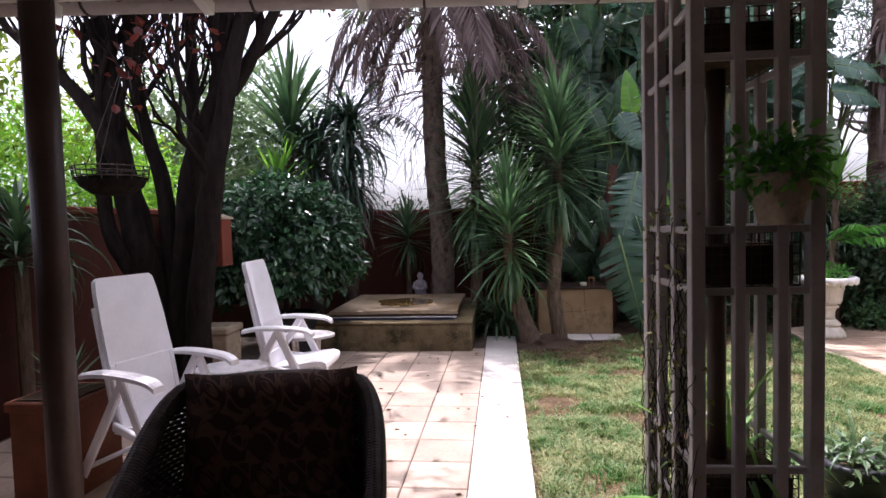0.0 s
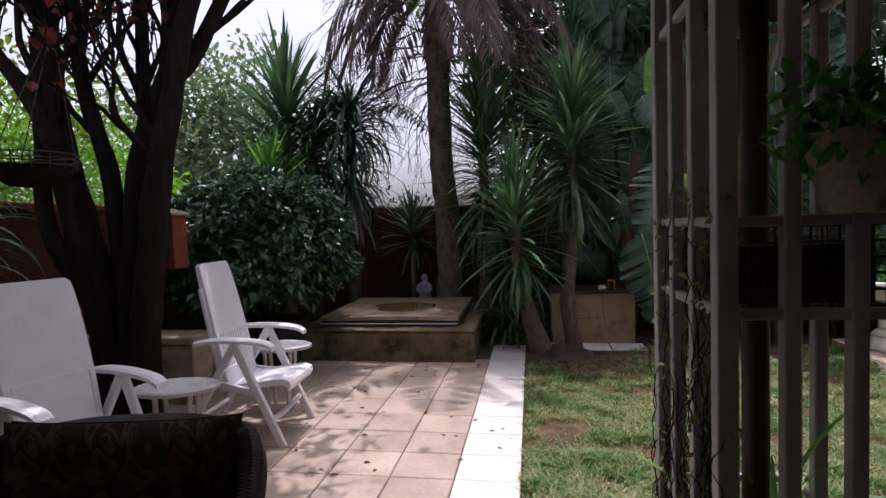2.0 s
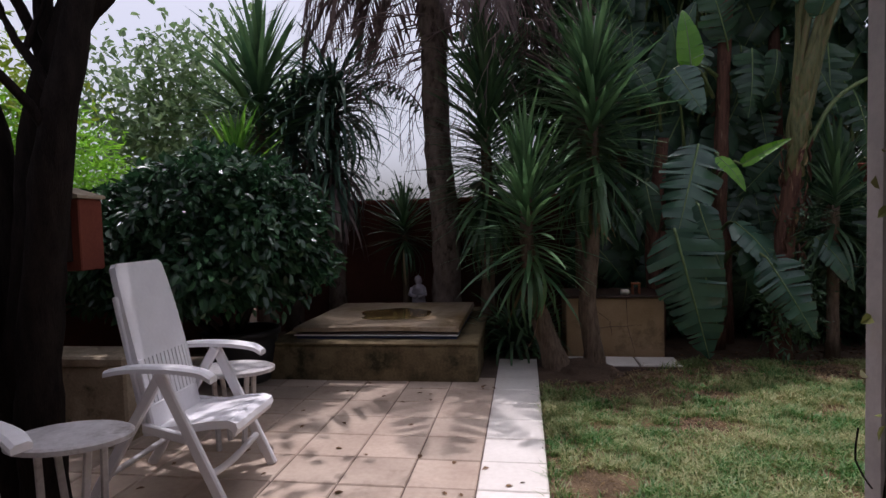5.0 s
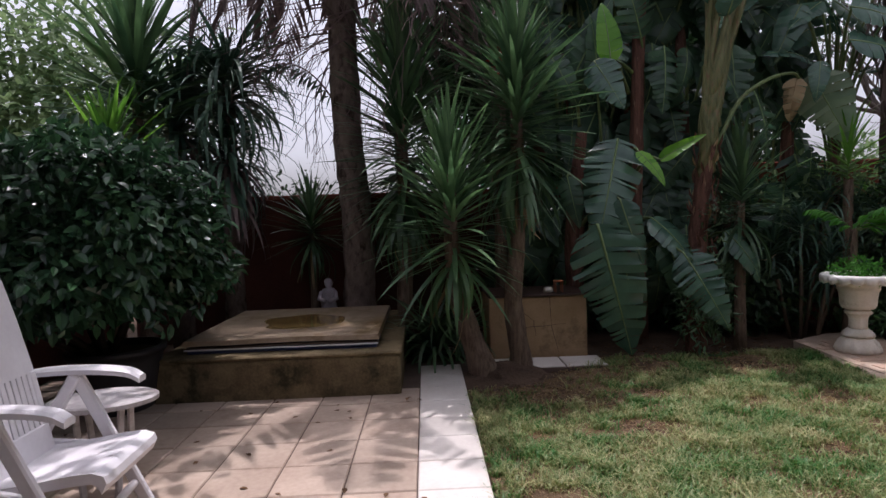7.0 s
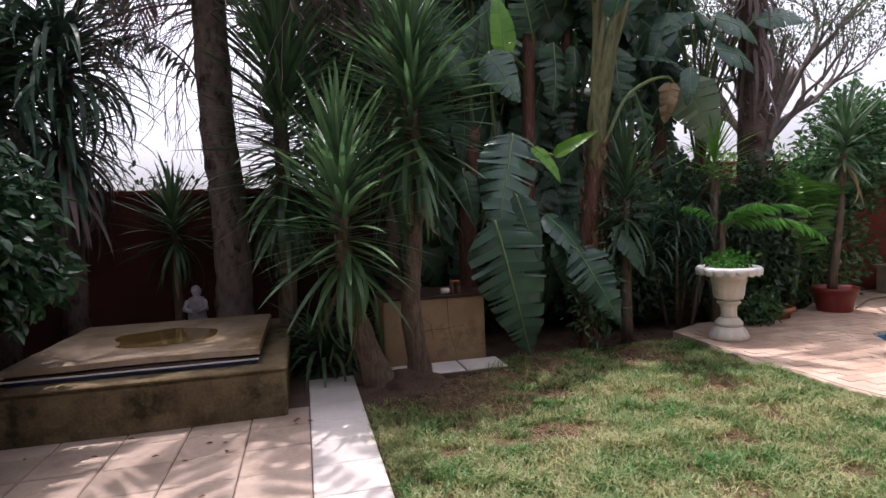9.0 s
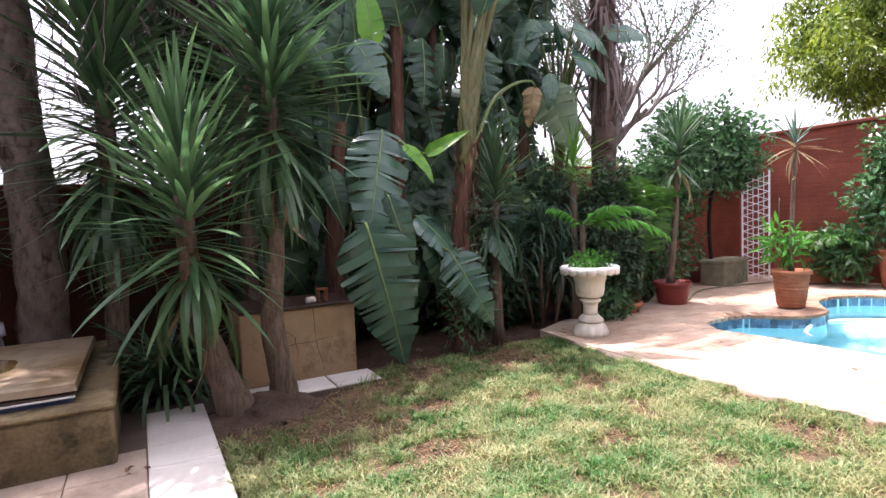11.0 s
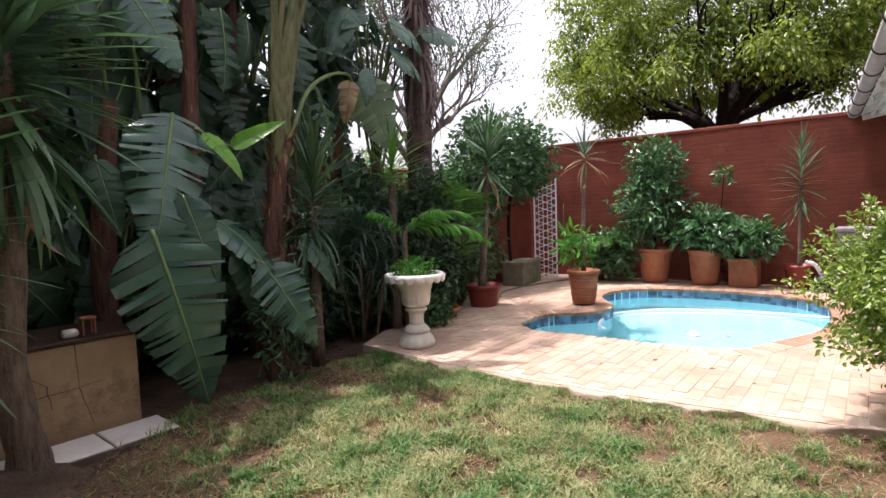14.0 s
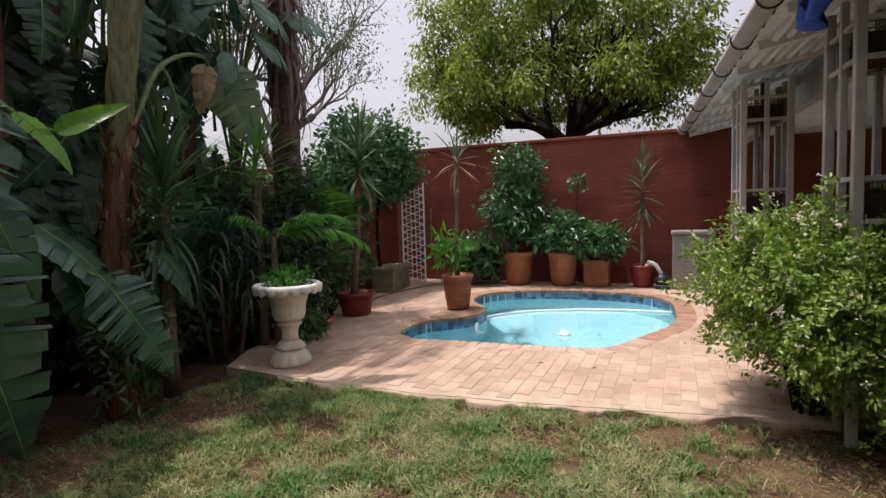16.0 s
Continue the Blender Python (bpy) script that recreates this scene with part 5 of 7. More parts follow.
limb([(-2.72, 4.12, -0.05), (-2.8, 4.12, 0.85), (-2.95, 4.1, 1.6), (-3.05, 4.1, 2.05), (-3.1, 4.1, 2.5), (-3.12, 4.1, 2.96), (-3.2, 4.1, 3.5)], 0.14, 0.055, 7, 1)
limb([(-2.98, 4.08, 1.9), (-3.1, 4.0, 2.3), (-3.26, 4.0, 2.58), (-3.53, 4.0, 2.86), (-3.9, 4.0, 3.2)], 0.075, 0.035, 7, 2)
limb([(-2.74, 4.15, 0.6), (-2.72, 4.2, 1.3), (-2.76, 4.2, 1.91), (-2.9, 4.2, 2.42), (-2.98, 4.2, 2.89), (-2.99, 4.2, 3.5)], 0.075, 0.045, 6, 3)
limb([(-2.68, 4.15, 0.5), (-2.6, 4.2, 1.3), (-2.5, 4.2, 2.04), (-2.31, 4.2, 2.49), (-2.2, 4.2, 2.84), (-2.24, 4.2, 3.5)], 0.105, 0.065, 6, 4)
limb([(-2.28, 4.22, 2.55), (-2.1, 4.3, 2.8), (-1.97, 4.3, 2.99), (-1.72, 4.3, 3.4)], 0.075, 0.04, 7, 5)
limb([(-2.5, 4.22, 2.1), (-2.53, 4.3, 2.4), (-2.53, 4.3, 2.75), (-2.51, 4.3, 3.5)], 0.06, 0.04, 3, 6)
limb([(-2.45, 4.05, -0.05), (-2.41, 4.0, 0.59), (-2.34, 4.0, 1.22), (-2.23, 4.0, 1.88), (-2.16, 4.05, 2.3), (-2.05, 4.1, 2.9), (-1.9, 4.2, 3.5)], 0.115, 0.055, 6, 7)
limb([(-2.85, 4.08, 1.0), (-2.98, 4.0, 1.3), (-3.12, 4.0, 1.6), (-3.14, 4.0, 2.0)], 0.07, 0.05, 0, 8)
r = random.Random(5)
P, A = [], []
for q, d in ends:
    for _ in range(1):
        P.append(q + Vector((r.gauss(0, 0.1), r.gauss(0, 0.1), r.gauss(0, 0.1))))
        A.append(d + Vector((r.gauss(0, 0.6), r.gauss(0, 0.6), r.gauss(-0.3, 0.5))))
part("leaves", leaf_cloud(P, A, [Vector((r.gauss(0, 0.5), r.gauss(0, 0.5), 1)) for _ in P], [r.uniform(0.05, 0.1) for _ in P], 0.6), M_MAROON, tree, "sparse dark maroon leaves")
# Crown out of view, inferred from dapples, spread to shade the left patio
leaf_bush(tree, (-0.3, 0.7, 4.7), (1.7, 1.9, 0.6), 5200, 0.12, M_MAROON, 15, 0.1, name="crown", ratio=0.6, depth=0.5, lumps=3.2)
dish = thing("hanging_bowl", "dark hanging bowl with a wire rim under the tree", "hanging bowl", (-2.64, 3.45, 1.79))
part("bowl", Geo().lathe([(0.04, 0), (0.12, 0.01), (0.19, 0.06), (0.22, 0.12), (0.21, 0.12), (0.12, 0.04)], 28), M_BARK, dish, smooth=True)
wr = Geo()
for z, rr in ((0.125, 0.225), (0.16, 0.232), (0.19, 0.235)):
    wr.tube([(rr * math.cos(a), rr * math.sin(a), z) for a in np.linspace(0, 6.283, 25)], 0.004, 4)
for a in np.linspace(0, 6.283, 17)[:-1]:
    wr.tube([(0.22 * math.cos(a), 0.22 * math.sin(a), 0.1), (0.237 * math.cos(a), 0.237 * math.sin(a), 0.2)], 0.004, 4)
part("wire_rim", wr, M_WIRE, dish)
for a in (0.5, 2.6, 4.7):
    part("hanger", Geo().tube([(0.22 * math.cos(a), 0.22 * math.sin(a), 0.19), (0, 0.2, 1.0), (-0.2, 0.55, 1.1)], 0.004, 4), M_WIRE, dish)

bb = thing("nest_box", "red-painted wooden nest box with a pale sloped lid on the trunk", "nest box", (-2.31, 4.2, 1.24))
part("body", Geo().box((-0.075, -0.07, 0), (0.075, 0.09, 0.38), 0.006), M_RED, bb)
part("lid", Geo().add([(-0.09, -0.09, 0.382), (0.09, -0.09, 0.382), (0.09, 0.1, 0.382), (-0.09, 0.1, 0.382), (-0.09, -0.09, 0.45), (0.09, -0.09, 0.398), (0.09, 0.1, 0.398), (-0.09, 0.1, 0.45)],
     [(0, 3, 2, 1), (4, 5, 6, 7), (0, 1, 5, 4), (1, 2, 6, 5), (2, 3, 7, 6), (3, 0, 4, 7)]), M_LOWWALL, bb)
part("back_batten", Geo().box((-0.03, -0.13, 0.05), (0.03, -0.07, 0.4), 0.004), M_BARK, bb)

# ---- bushes ----
bush = thing("round_bush", "large rounded dark green glossy-leaved bush", "bush", (-2.7, 6.1, 0))
g = Geo()
r = random.Random(8)
for k in range(9):
    a = k * 0.7
    g.tube(curve([(0.05 * math.cos(a), 0.25 + 0.05 * math.sin(a), 0.4), (0.35 * math.cos(a), 0.35 * math.sin(a), 0.8), (0.7 * math.cos(a), 0.6 * math.sin(a), 1.3 + 0.3 * r.random())], 5), taper(0.03, 0.01, 11), 6)
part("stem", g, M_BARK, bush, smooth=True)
leaf_bush(bush, (-0.12, 0, 1.3), (1.08, 0.92, 0.8), 13000, 0.1, M_BUSH, 3, 0.72, -0.62, depth=0.2, hang=0.5)
leaf_bush(bush, (0.0, 0, 1.15), (0.85, 0.7, 0.6), 3000, 0.11, M_BUSH, 4, 0.3, -0.7)
shrub = thing("flowering_shrub", "dense light green shrub with small pale flowers", "bush", (4.06, 2.98, 0))
for k in range(8):
    a = k * 0.8
    part("stem", Geo().tube(curve([(0.06 * math.cos(a), 0.06 * math.sin(a), -0.05), (0.16 * math.cos(a), 0.16 * math.sin(a), 0.4), (0.5 * math.cos(a), 0.45 * math.sin(a), 1.0)], 5), taper(0.018, 0.007, 11), 6), M_BARK, shrub, smooth=True)
LOBES = (((0, 0, 0.8), (0.8, 0.58, 0.5), 26000, 6, 0.6, -0.7), ((0.15, -0.45, 0.76), (0.75, 0.55, 0.52), 13000, 26, 0.5, -0.8), ((-0.3, -0.2, 0.66), (0.42, 0.42, 0.44), 6000, 28, 0.4, -0.9), ((0.1, -0.12, 0.52), (0.55, 0.48, 0.36), 6000, 27, 0.25, -0.9), ((-0.5, -0.42, 0.62), (0.55, 0.5, 0.5), 9000, 29, 0.45, -0.9))
gen = np.random.default_rng(44)
for at, rad, n, sd, inner, low in LOBES:
    leaf_bush(shrub, at, rad, int(n * 1.35), 0.036, M_SHRUB, sd, inner, low, depth=0.46, lumps=4.2)
    P, D = crown_points(gen, n // 95, at, [q * 1.03 for q in rad], 0.97, 3.6, 0.42, sd * 1.7, -0.4)
    P, D = np.repeat(P, 5, 0) + gen.normal(size=(len(P) * 5, 3)) * 0.011, np.repeat(D, 5, 0)
    part("blossom", leaf_cloud(P, D * 0.6 + gen.normal(size=P.shape), D + gen.normal(size=P.shape) * 0.4, gen.uniform(0.014, 0.026, len(P)), 0.5), M_PETAL, shrub, "small pale pink-white flowers", kind="stuff")
g, ends = Geo(), []
r = random.Random(12)
for k in range(26):
    a, e = r.uniform(0, 6.28), r.uniform(0.1, 1.3)
    d = Vector((math.cos(a) * math.cos(e), math.sin(a) * math.cos(e), math.sin(e)))
    p = Vector((d.x * 0.8, d.y * 0.6, 0.74 + d.z * 0.52))
    c = curve([p, p + d * 0.1, p + d * 0.2 + Vector((0, 0, 0.04))], 3)
    g.tube(c, 0.003, 4)
    for q in c:
        for _ in range(4):
            ends.append((q, Vector((r.gauss(0, 1), r.gauss(0, 1), r.gauss(0.2, 1)))))
part("shoot", g, M_STALK, shrub, kind="stuff")
part("shoot_leaves", leaf_cloud([q for q, _ in ends], [d for _, d in ends], [(0, 0, 1)] * len(ends), [r.uniform(0.03, 0.055) for _ in ends]), M_SHRUB, shrub)

# ---- yuccas by the path ----
yucca((0.68, 6.95, 0), [(0, 0, -0.05), (0.02, 0, 0.15), (-0.03, 0, 0.62), (0.02, 0, 1.2), (0.04, 0, 1.72), (0.05, 0, 2.7)], (0.145, 0.055),
      [((0.04, 0, 1.72), (0.06, 0, 2.95), 340, 0.84, -68, 70, 9)], "tall yucca with a bare trunk and stiff dark leaves", seed=11)
yucca((0.38, 6.86, 0), [(0, 0, -0.05), (-0.1, 0, 0.25), (-0.22, 0.0, 0.62), (-0.28, -0.1, 1.0), (-0.3, -0.2, 1.8)], (0.17, 0.055),
      [((-0.26, -0.08, 0.95), (-0.3, -0.22, 1.9), 215, 0.86, -62, 84, 6)], "leaning yucca with long arching leaves beside the path", mat=M_YUCCA_P, seed=31)
yucca((-0.4, 7.95, 0), [(0, 0, -0.05), (0.04, 0, 1.0), (0.05, 0, 2.6)], (0.11, 0.06),
      [((0.05, 0, 1.45), (0.06, 0, 3.3), 300, 0.95, -55, 74, 2)], "dark upright yucca against the wall", seed=51)
yucca((-0.45, 8.5, 0), [(0, 0, -0.05), (0.04, 0, 1.2), (0.05, 0, 2.9)], (0.09, 0.05),
      [((0.05, 0, 1.5), (0.06, 0, 3.5), 310, 1.0, -58, 76, 2)], "dark yucca beside the grey palm trunk", seed=57)
yucca((0.75, 8.3, 0), [(0, 0, -0.05), (0.0, 0, 1.5), (0.05, 0, 3.2)], (0.1, 0.06),
      [((0.03, 0, 2.1), (0.05, 0, 3.7), 190, 1.0, -50, 78, 2)], "tall yucca behind the plaster planter", seed=61)
mound = Geo().lathe([(0.52 - 0.05 * i, -0.055 + 0.016 * i + 0.012 * math.sin(i * 2.3)) for i in range(11)], 60, wave=lambda i, a: 1 + 0.3 * noise.noise(Vector((math.cos(a) * 1.5, math.sin(a) * 1.5, i * 0.3))) + 0.12 * noise.noise(Vector((math.cos(a) * 6, math.sin(a) * 6, i))))
tagged(part("soil_mound", mound, M_SOIL, smooth=True, m=pose(0.56, 6.84, 0)), "mound of dark soil round the yucca trunks", "soil", kind="structure")
sp = thing("strap_leaf_plant", "clump of dark strap leaves at the path end", "plant", (-0.08, 7.6, 0))
rosette(sp, (0, 0, 0), (0, 0, 0.15), 120, 0.85, M_YUCCA, 12, 82, strap=True, seed=71)
sp = thing("strap_leaf_plant", "clump of dark strap leaves behind the leaning yucca", "plant", (0.2, 7.72, 0))
rosette(sp, (0, 0, 0), (0, 0, 0.15), 80, 0.8, M_YUCCA, 12, 82, strap=True, seed=73)
yucca((-1.5, 8.6, 0), [(0, 0, -0.05), (0, 0, 1.3)], (0.06, 0.04), [((0, 0, 1.15), (0, -0.05, 1.6), 120, 0.66, -62, 80, 3)], "small yucca against the brown wall", seed=81)
yucca((-3.25, 8.1, 0), [(0, 0, -0.05), (0.02, 0, 1.5), (0.05, 0, 3.1)], (0.1, 0.06), [((0.03, 0, 2.2), (0.05, 0, 3.5), 200, 1.25, -45, 80, 2)], "tall spiky yucca behind the round bush", seed=91)
yucca((-3.1, 7.3, 0), [(0, 0, -0.05), (0, 0, 1.9)], (0.07, 0.045), [((0, 0, 1.85), (0, 0, 2.3), 60, 0.75, 0, 84, 0)], "bright green young yucca behind the round bush", mat=M_YUCCA_B, seed=95)
pony = thing("ponytail_palm", "drooping palm with long hanging dark leaves", "palm", (-2.4, 8.45, 0), group="drooping palms")
part("trunk", Geo().tube([(0, 0, -0.05), (0.02, 0, 1.5), (0.05, 0, 3.1)], [0.13, 0.09, 0.07], 12, 0.15), M_PALMBARK, pony, smooth=True)
rosette(pony, (0.05, 0, 2.75), (0.05, 0, 3.25), 240, 1.15, M_DROOP, -5, 58, strap=True, seed=101)
rosette(pony, (0.0, -0.1, 1.9), (0.05, 0, 2.5), 150, 1.0, M_DROOP, -20, 45, strap=True, seed=102)
rosette(pony, (0.0, -0.05, 1.75), (0.0, 0, 2.3), 120, 1.0, M_TWIGLEAF, -60, -10, strap=True, seed=103)
pony2 = thing("ponytail_palm", "drooping palm with long hanging dark leaves", "palm", (-3.05, 8.55, 0), group="drooping palms")
part("trunk", Geo().tube([(0, 0, -0.05), (0.02, 0, 1.5), (0.05, 0, 2.8)], [0.13, 0.09, 0.07], 12, 0.15), M_PALMBARK, pony2, smooth=True)
rosette(pony2, (0.05, 0, 2.4), (0.05, 0, 2.95), 200, 1.4, M_DROOP, -10, 60, strap=True, seed=105)
rosette(pony2, (0.05, 0, 1.8), (0.05, 0, 2.5), 130, 1.05, M_TWIGLEAF, -65, -5, strap=True, seed=106)

# ---- feather palm with dead fronds ----
palm = thing("feather_palm", "tall grey-trunked palm with dry hanging fronds", "palm", (-0.95, 8.4, 0))
c = curve([(0, 0, -0.05), (0.03, 0, 1.2), (-0.04, 0, 2.5), (-0.06, 0, 4.0), (-0.05, 0, 6.0)], 10)
part("trunk", Geo().tube(c, [0.19 - 0.045 * i / len(c) + 0.004 * math.sin(i * 2.4) for i in range(len(c))], 18, 0.12), M_PALMBARK, palm, smooth=True)
for k in range(20):
    a = k * 2.4 + 0.4
    d = Vector((math.cos(a), math.sin(a) * 0.8 - 0.1, random.uniform(-0.1, 0.5)))
    frond(palm, (-0.05 + 0.1 * math.cos(a), 0.1 * math.sin(a), 4.7 + 0.06 * (k % 8)), d, random.uniform(1.9, 2.7), random.uniform(2.2, 3.6), 0.55, 30, M_TWIGLEAF, 0.9, 0.007, "dry_frond", k, M_TWIG)
for k in range(11):
    a = k * 2.4
    frond(palm, (-0.05, 0, 5.2), (math.cos(a), math.sin(a), 0.9), 2.6, 1.7, 0.6, 30, M_PALMLEAF, 0.4, 0.03, "frond", 40 + k)
frond(palm, (-0.15, 0, 2.75), (-0.45, 0, 0.9), 1.25, 2.4, 0.3, 14, M_DROOP, 0.9, 0.014, "old_frond", 77, M_TWIG, 0.014)
r = random.Random(33)
for k in range(30):
    g = Geo()
    a = r.uniform(0, 6.28)
    branches(g, Vector((-0.05 + (0.035 * k if k > 14 else 0), 0, 3.4 + r.random() * 1.2)), Vector((math.cos(a) * 1.2, math.sin(a) * 0.6 - 0.25, r.uniform(-0.3, 0.3))).normalized(), 0.8, 0.014, 3, r, 0.5, -0.2, None, (2, 3), 0.2, 0.003)
    part("dry_flower_stalk", g, M_TWIG, palm)

# ---- banana and strelitzia grove ----
grove = thing("banana_plant", "large wild banana with torn dark green leaves", "banana plant", (1.9, 7.9, 0), group="wild bananas")


def loc(p):
    return Vector(p) - Vector((1.9, 7.9, 0))


part("trunk", Geo().tube(curve([loc(p) for p in [(2.15, 7.95, -0.05), (2.18, 7.9, 1.5), (2.2, 7.85, 2.8), (2.3, 7.9, 4.6)]], 8), taper(0.085, 0.06, 25), 12, 0.25), M_FIBRE, grove, "shaggy red-brown trunk", smooth=True)
part("trunk", Geo().tube(curve([loc(p) for p in [(1.55, 8.1, -0.05), (1.5, 8.0, 1.2), (1.6, 7.9, 2.3)]], 6), taper(0.1, 0.06, 13), 12, 0.2), M_FIBRE, grove, smooth=True)
FACE = (-0.2, -1.0, 0.35)
# hanging leaves at the front of the grove
banana_leaf(grove, loc((1.8, 7.36, 2.15)), loc((1.47, 6.98, 1.15)), FACE, 0, root=loc((1.95, 7.95, 1.9)))
banana_leaf(grove, loc((1.5, 7.12, 1.32)), loc((1.78, 6.93, 0.03)), (-0.25, -1, 0.2), 0, root=loc((1.6, 7.95, 1.3)))
banana_leaf(grove, loc((1.72, 7.12, 1.55)), loc((1.87, 7.0, 0.92)), (-0.6, -0.8, 0.1), 3, root=loc((1.7, 7.95, 1.6)), stalk=0.012)
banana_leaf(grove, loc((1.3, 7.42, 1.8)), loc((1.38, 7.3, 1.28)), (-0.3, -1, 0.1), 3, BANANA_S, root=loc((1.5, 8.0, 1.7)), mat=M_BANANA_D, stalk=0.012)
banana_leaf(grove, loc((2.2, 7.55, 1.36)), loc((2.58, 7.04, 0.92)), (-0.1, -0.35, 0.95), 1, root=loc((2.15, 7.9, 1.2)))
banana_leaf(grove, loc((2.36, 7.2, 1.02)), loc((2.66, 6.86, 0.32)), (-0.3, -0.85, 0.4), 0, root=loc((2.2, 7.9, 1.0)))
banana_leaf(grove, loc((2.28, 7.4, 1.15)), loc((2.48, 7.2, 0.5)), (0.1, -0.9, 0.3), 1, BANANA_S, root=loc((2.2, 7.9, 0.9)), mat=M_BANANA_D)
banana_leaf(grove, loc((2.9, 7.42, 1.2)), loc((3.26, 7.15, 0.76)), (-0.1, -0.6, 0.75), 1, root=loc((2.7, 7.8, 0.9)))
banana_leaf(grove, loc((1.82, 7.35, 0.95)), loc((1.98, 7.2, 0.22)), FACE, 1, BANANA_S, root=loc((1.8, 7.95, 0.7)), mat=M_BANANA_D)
# young leaves
banana_leaf(grove, loc((1.9, 7.12, 1.99)), loc((2.1, 6.86, 1.71)), (0.1, -0.7, 0.7), 1, BANANA_Y, root=loc((2.1, 7.85, 1.9)), mat=M_BANANA_B)
banana_leaf(grove, loc((2.1, 7.1, 1.9)), loc((2.44, 6.9, 2.13)), (-0.3, -0.9, 0.4), 0, BANANA_Y, root=loc((2.12, 7.85, 1.8)), mat=M_BANANA_B)
banana_leaf(grove, loc((1.72, 7.3, 2.88)), loc((1.66, 7.25, 3.5)), (-0.1, -1, 0.2), 1, BANANA_Y, root=loc((2.1, 7.85, 2.7)), mat=M_BANANA_B)
banana_leaf(grove, loc((1.56, 7.32, 2.9)), loc((1.8, 7.15, 2.42)), (-0.3, -0.9, 0.3), 5, root=loc((2.2, 7.9, 2.9)))
r = random.Random(19)
for k in range(10):
    x, z = 1.25 + 0.24 * k, r.uniform(2.6, 3.3)
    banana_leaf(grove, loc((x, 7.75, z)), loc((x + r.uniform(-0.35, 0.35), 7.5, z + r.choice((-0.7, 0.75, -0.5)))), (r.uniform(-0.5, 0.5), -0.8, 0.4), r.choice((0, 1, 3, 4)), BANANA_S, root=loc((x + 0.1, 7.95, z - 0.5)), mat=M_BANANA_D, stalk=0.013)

fan = thing("fan_banana", "fan-trunked wild banana with crossing green leaf stalks", "banana plant", (2.6, 7.35, 0), group="wild bananas")
part("trunk", Geo().tube(curve([(-0.05, 0, -0.05), (-0.02, 0, 1.0), (0.06, 0, 1.8), (0.12, 0, 2.35)], 8), taper(0.095, 0.06, 25), 14, 0.3), M_FIBRE, fan, "shaggy red-brown trunk", smooth=True)
r = random.Random(33)
for nm, m2, k2, ln in (("torn_fibre", M_FIBRE, 90, 0.16), ("torn_sheath", M_DRYLEAF, 16, 0.13)):
    P, A, N = [], [], []
    for k in range(k2):
        a, z = r.uniform(0, 6.28), r.uniform(1.0, 2.1)
        P.append(Vector((0.07 * z - 0.05 + 0.095 * math.cos(a), 0.095 * math.sin(a), z)))
        A.append(Vector((0.35 * math.cos(a) + r.gauss(0, 0.15), 0.35 * math.sin(a), r.choice((-1, -1, 0.7)))))
        N.append((math.cos(a), math.sin(a), 0.2))
    part(nm, leaf_cloud(P, A, N, [r.uniform(0.6, 1.3) * ln for _ in P], 0.22), m2, fan)
leaf_bush(fan, (-0.02, -0.1, 0.5), (0.3, 0.14, 0.55), 620, 0.08, M_YUCCA, 34, 0.1, -0.95, name="undergrowth", depth=0.6, lumps=4, ratio=0.3)
r = random.Random(17)
for k in range(17):
    t = k / 16
    s2 = (-1) ** k
    x = s2 * (0.03 + 0.17 * t)
    z0 = 1.85 + 0.055 * k
    mid = 0.07 + 0.11 * (z0 - 1.85)
    y = r.uniform(-0.045, 0.03)
    top = Vector((0.3 + x * 1.5 + 0.1 * t, r.uniform(-0.12, 0.12), 3.2 + 1.2 * t))
    c = curve([(mid - s2 * 0.06, y * 0.6, z0 - 0.12), (mid + s2 * 0.015, y - 0.02, z0 + 0.12), (mid + 0.04 + s2 * 0.07, y, z0 + 0.45), top], 5)
    part("stalk", Geo().tube(c, [0.042 + 0.02 * math.sin(min(1, i / 7) * math.pi) - 0.018 * i / len(c) for i in range(len(c))], 8), M_SHEATH, fan, smooth=True)
    tip = top + Vector((x * 2.2, r.uniform(-0.7, 0.3), r.uniform(0.2, 1.0)))
    banana_leaf(fan, top, tip, (0, -0.9, 0.4), r.choice((0, 1, 2, 3, 4)))
c = curve([(0.16, -0.05, 2.05), (0.45, 0.05, 2.5), (0.85, 0.2, 2.74), (1.2, 0.35, 2.83), (1.33, 0.42, 2.78)], 6)
part("stalk", Geo().tube(c, taper(0.024, 0.013, len(c)), 7), M_STALK, fan, "arching stalk", smooth=True)
banana_leaf(fan, (1.45, 0.42, 2.84), (1.78, 0.28, 2.05), (-0.75, -0.65, 0.15), 0, BANANA_L, mat=M_BANANA_L)
banana_leaf(fan, (1.3, 0.42, 2.8), (1.12, 0.32, 2.38), (-0.6, -0.75, 0.2), 0, BANANA_D, mat=M_DRYLEAF)
tagged(leaf_bush(fan, (0.14, -0.15, 1.4), (0.2, 0.16, 0.2), 260, 0.03, M_DARKLEAF, 35, 0.1, name="seed_head", ratio=0.6, depth=0.5), "dark dry seed head", kind="stuff")

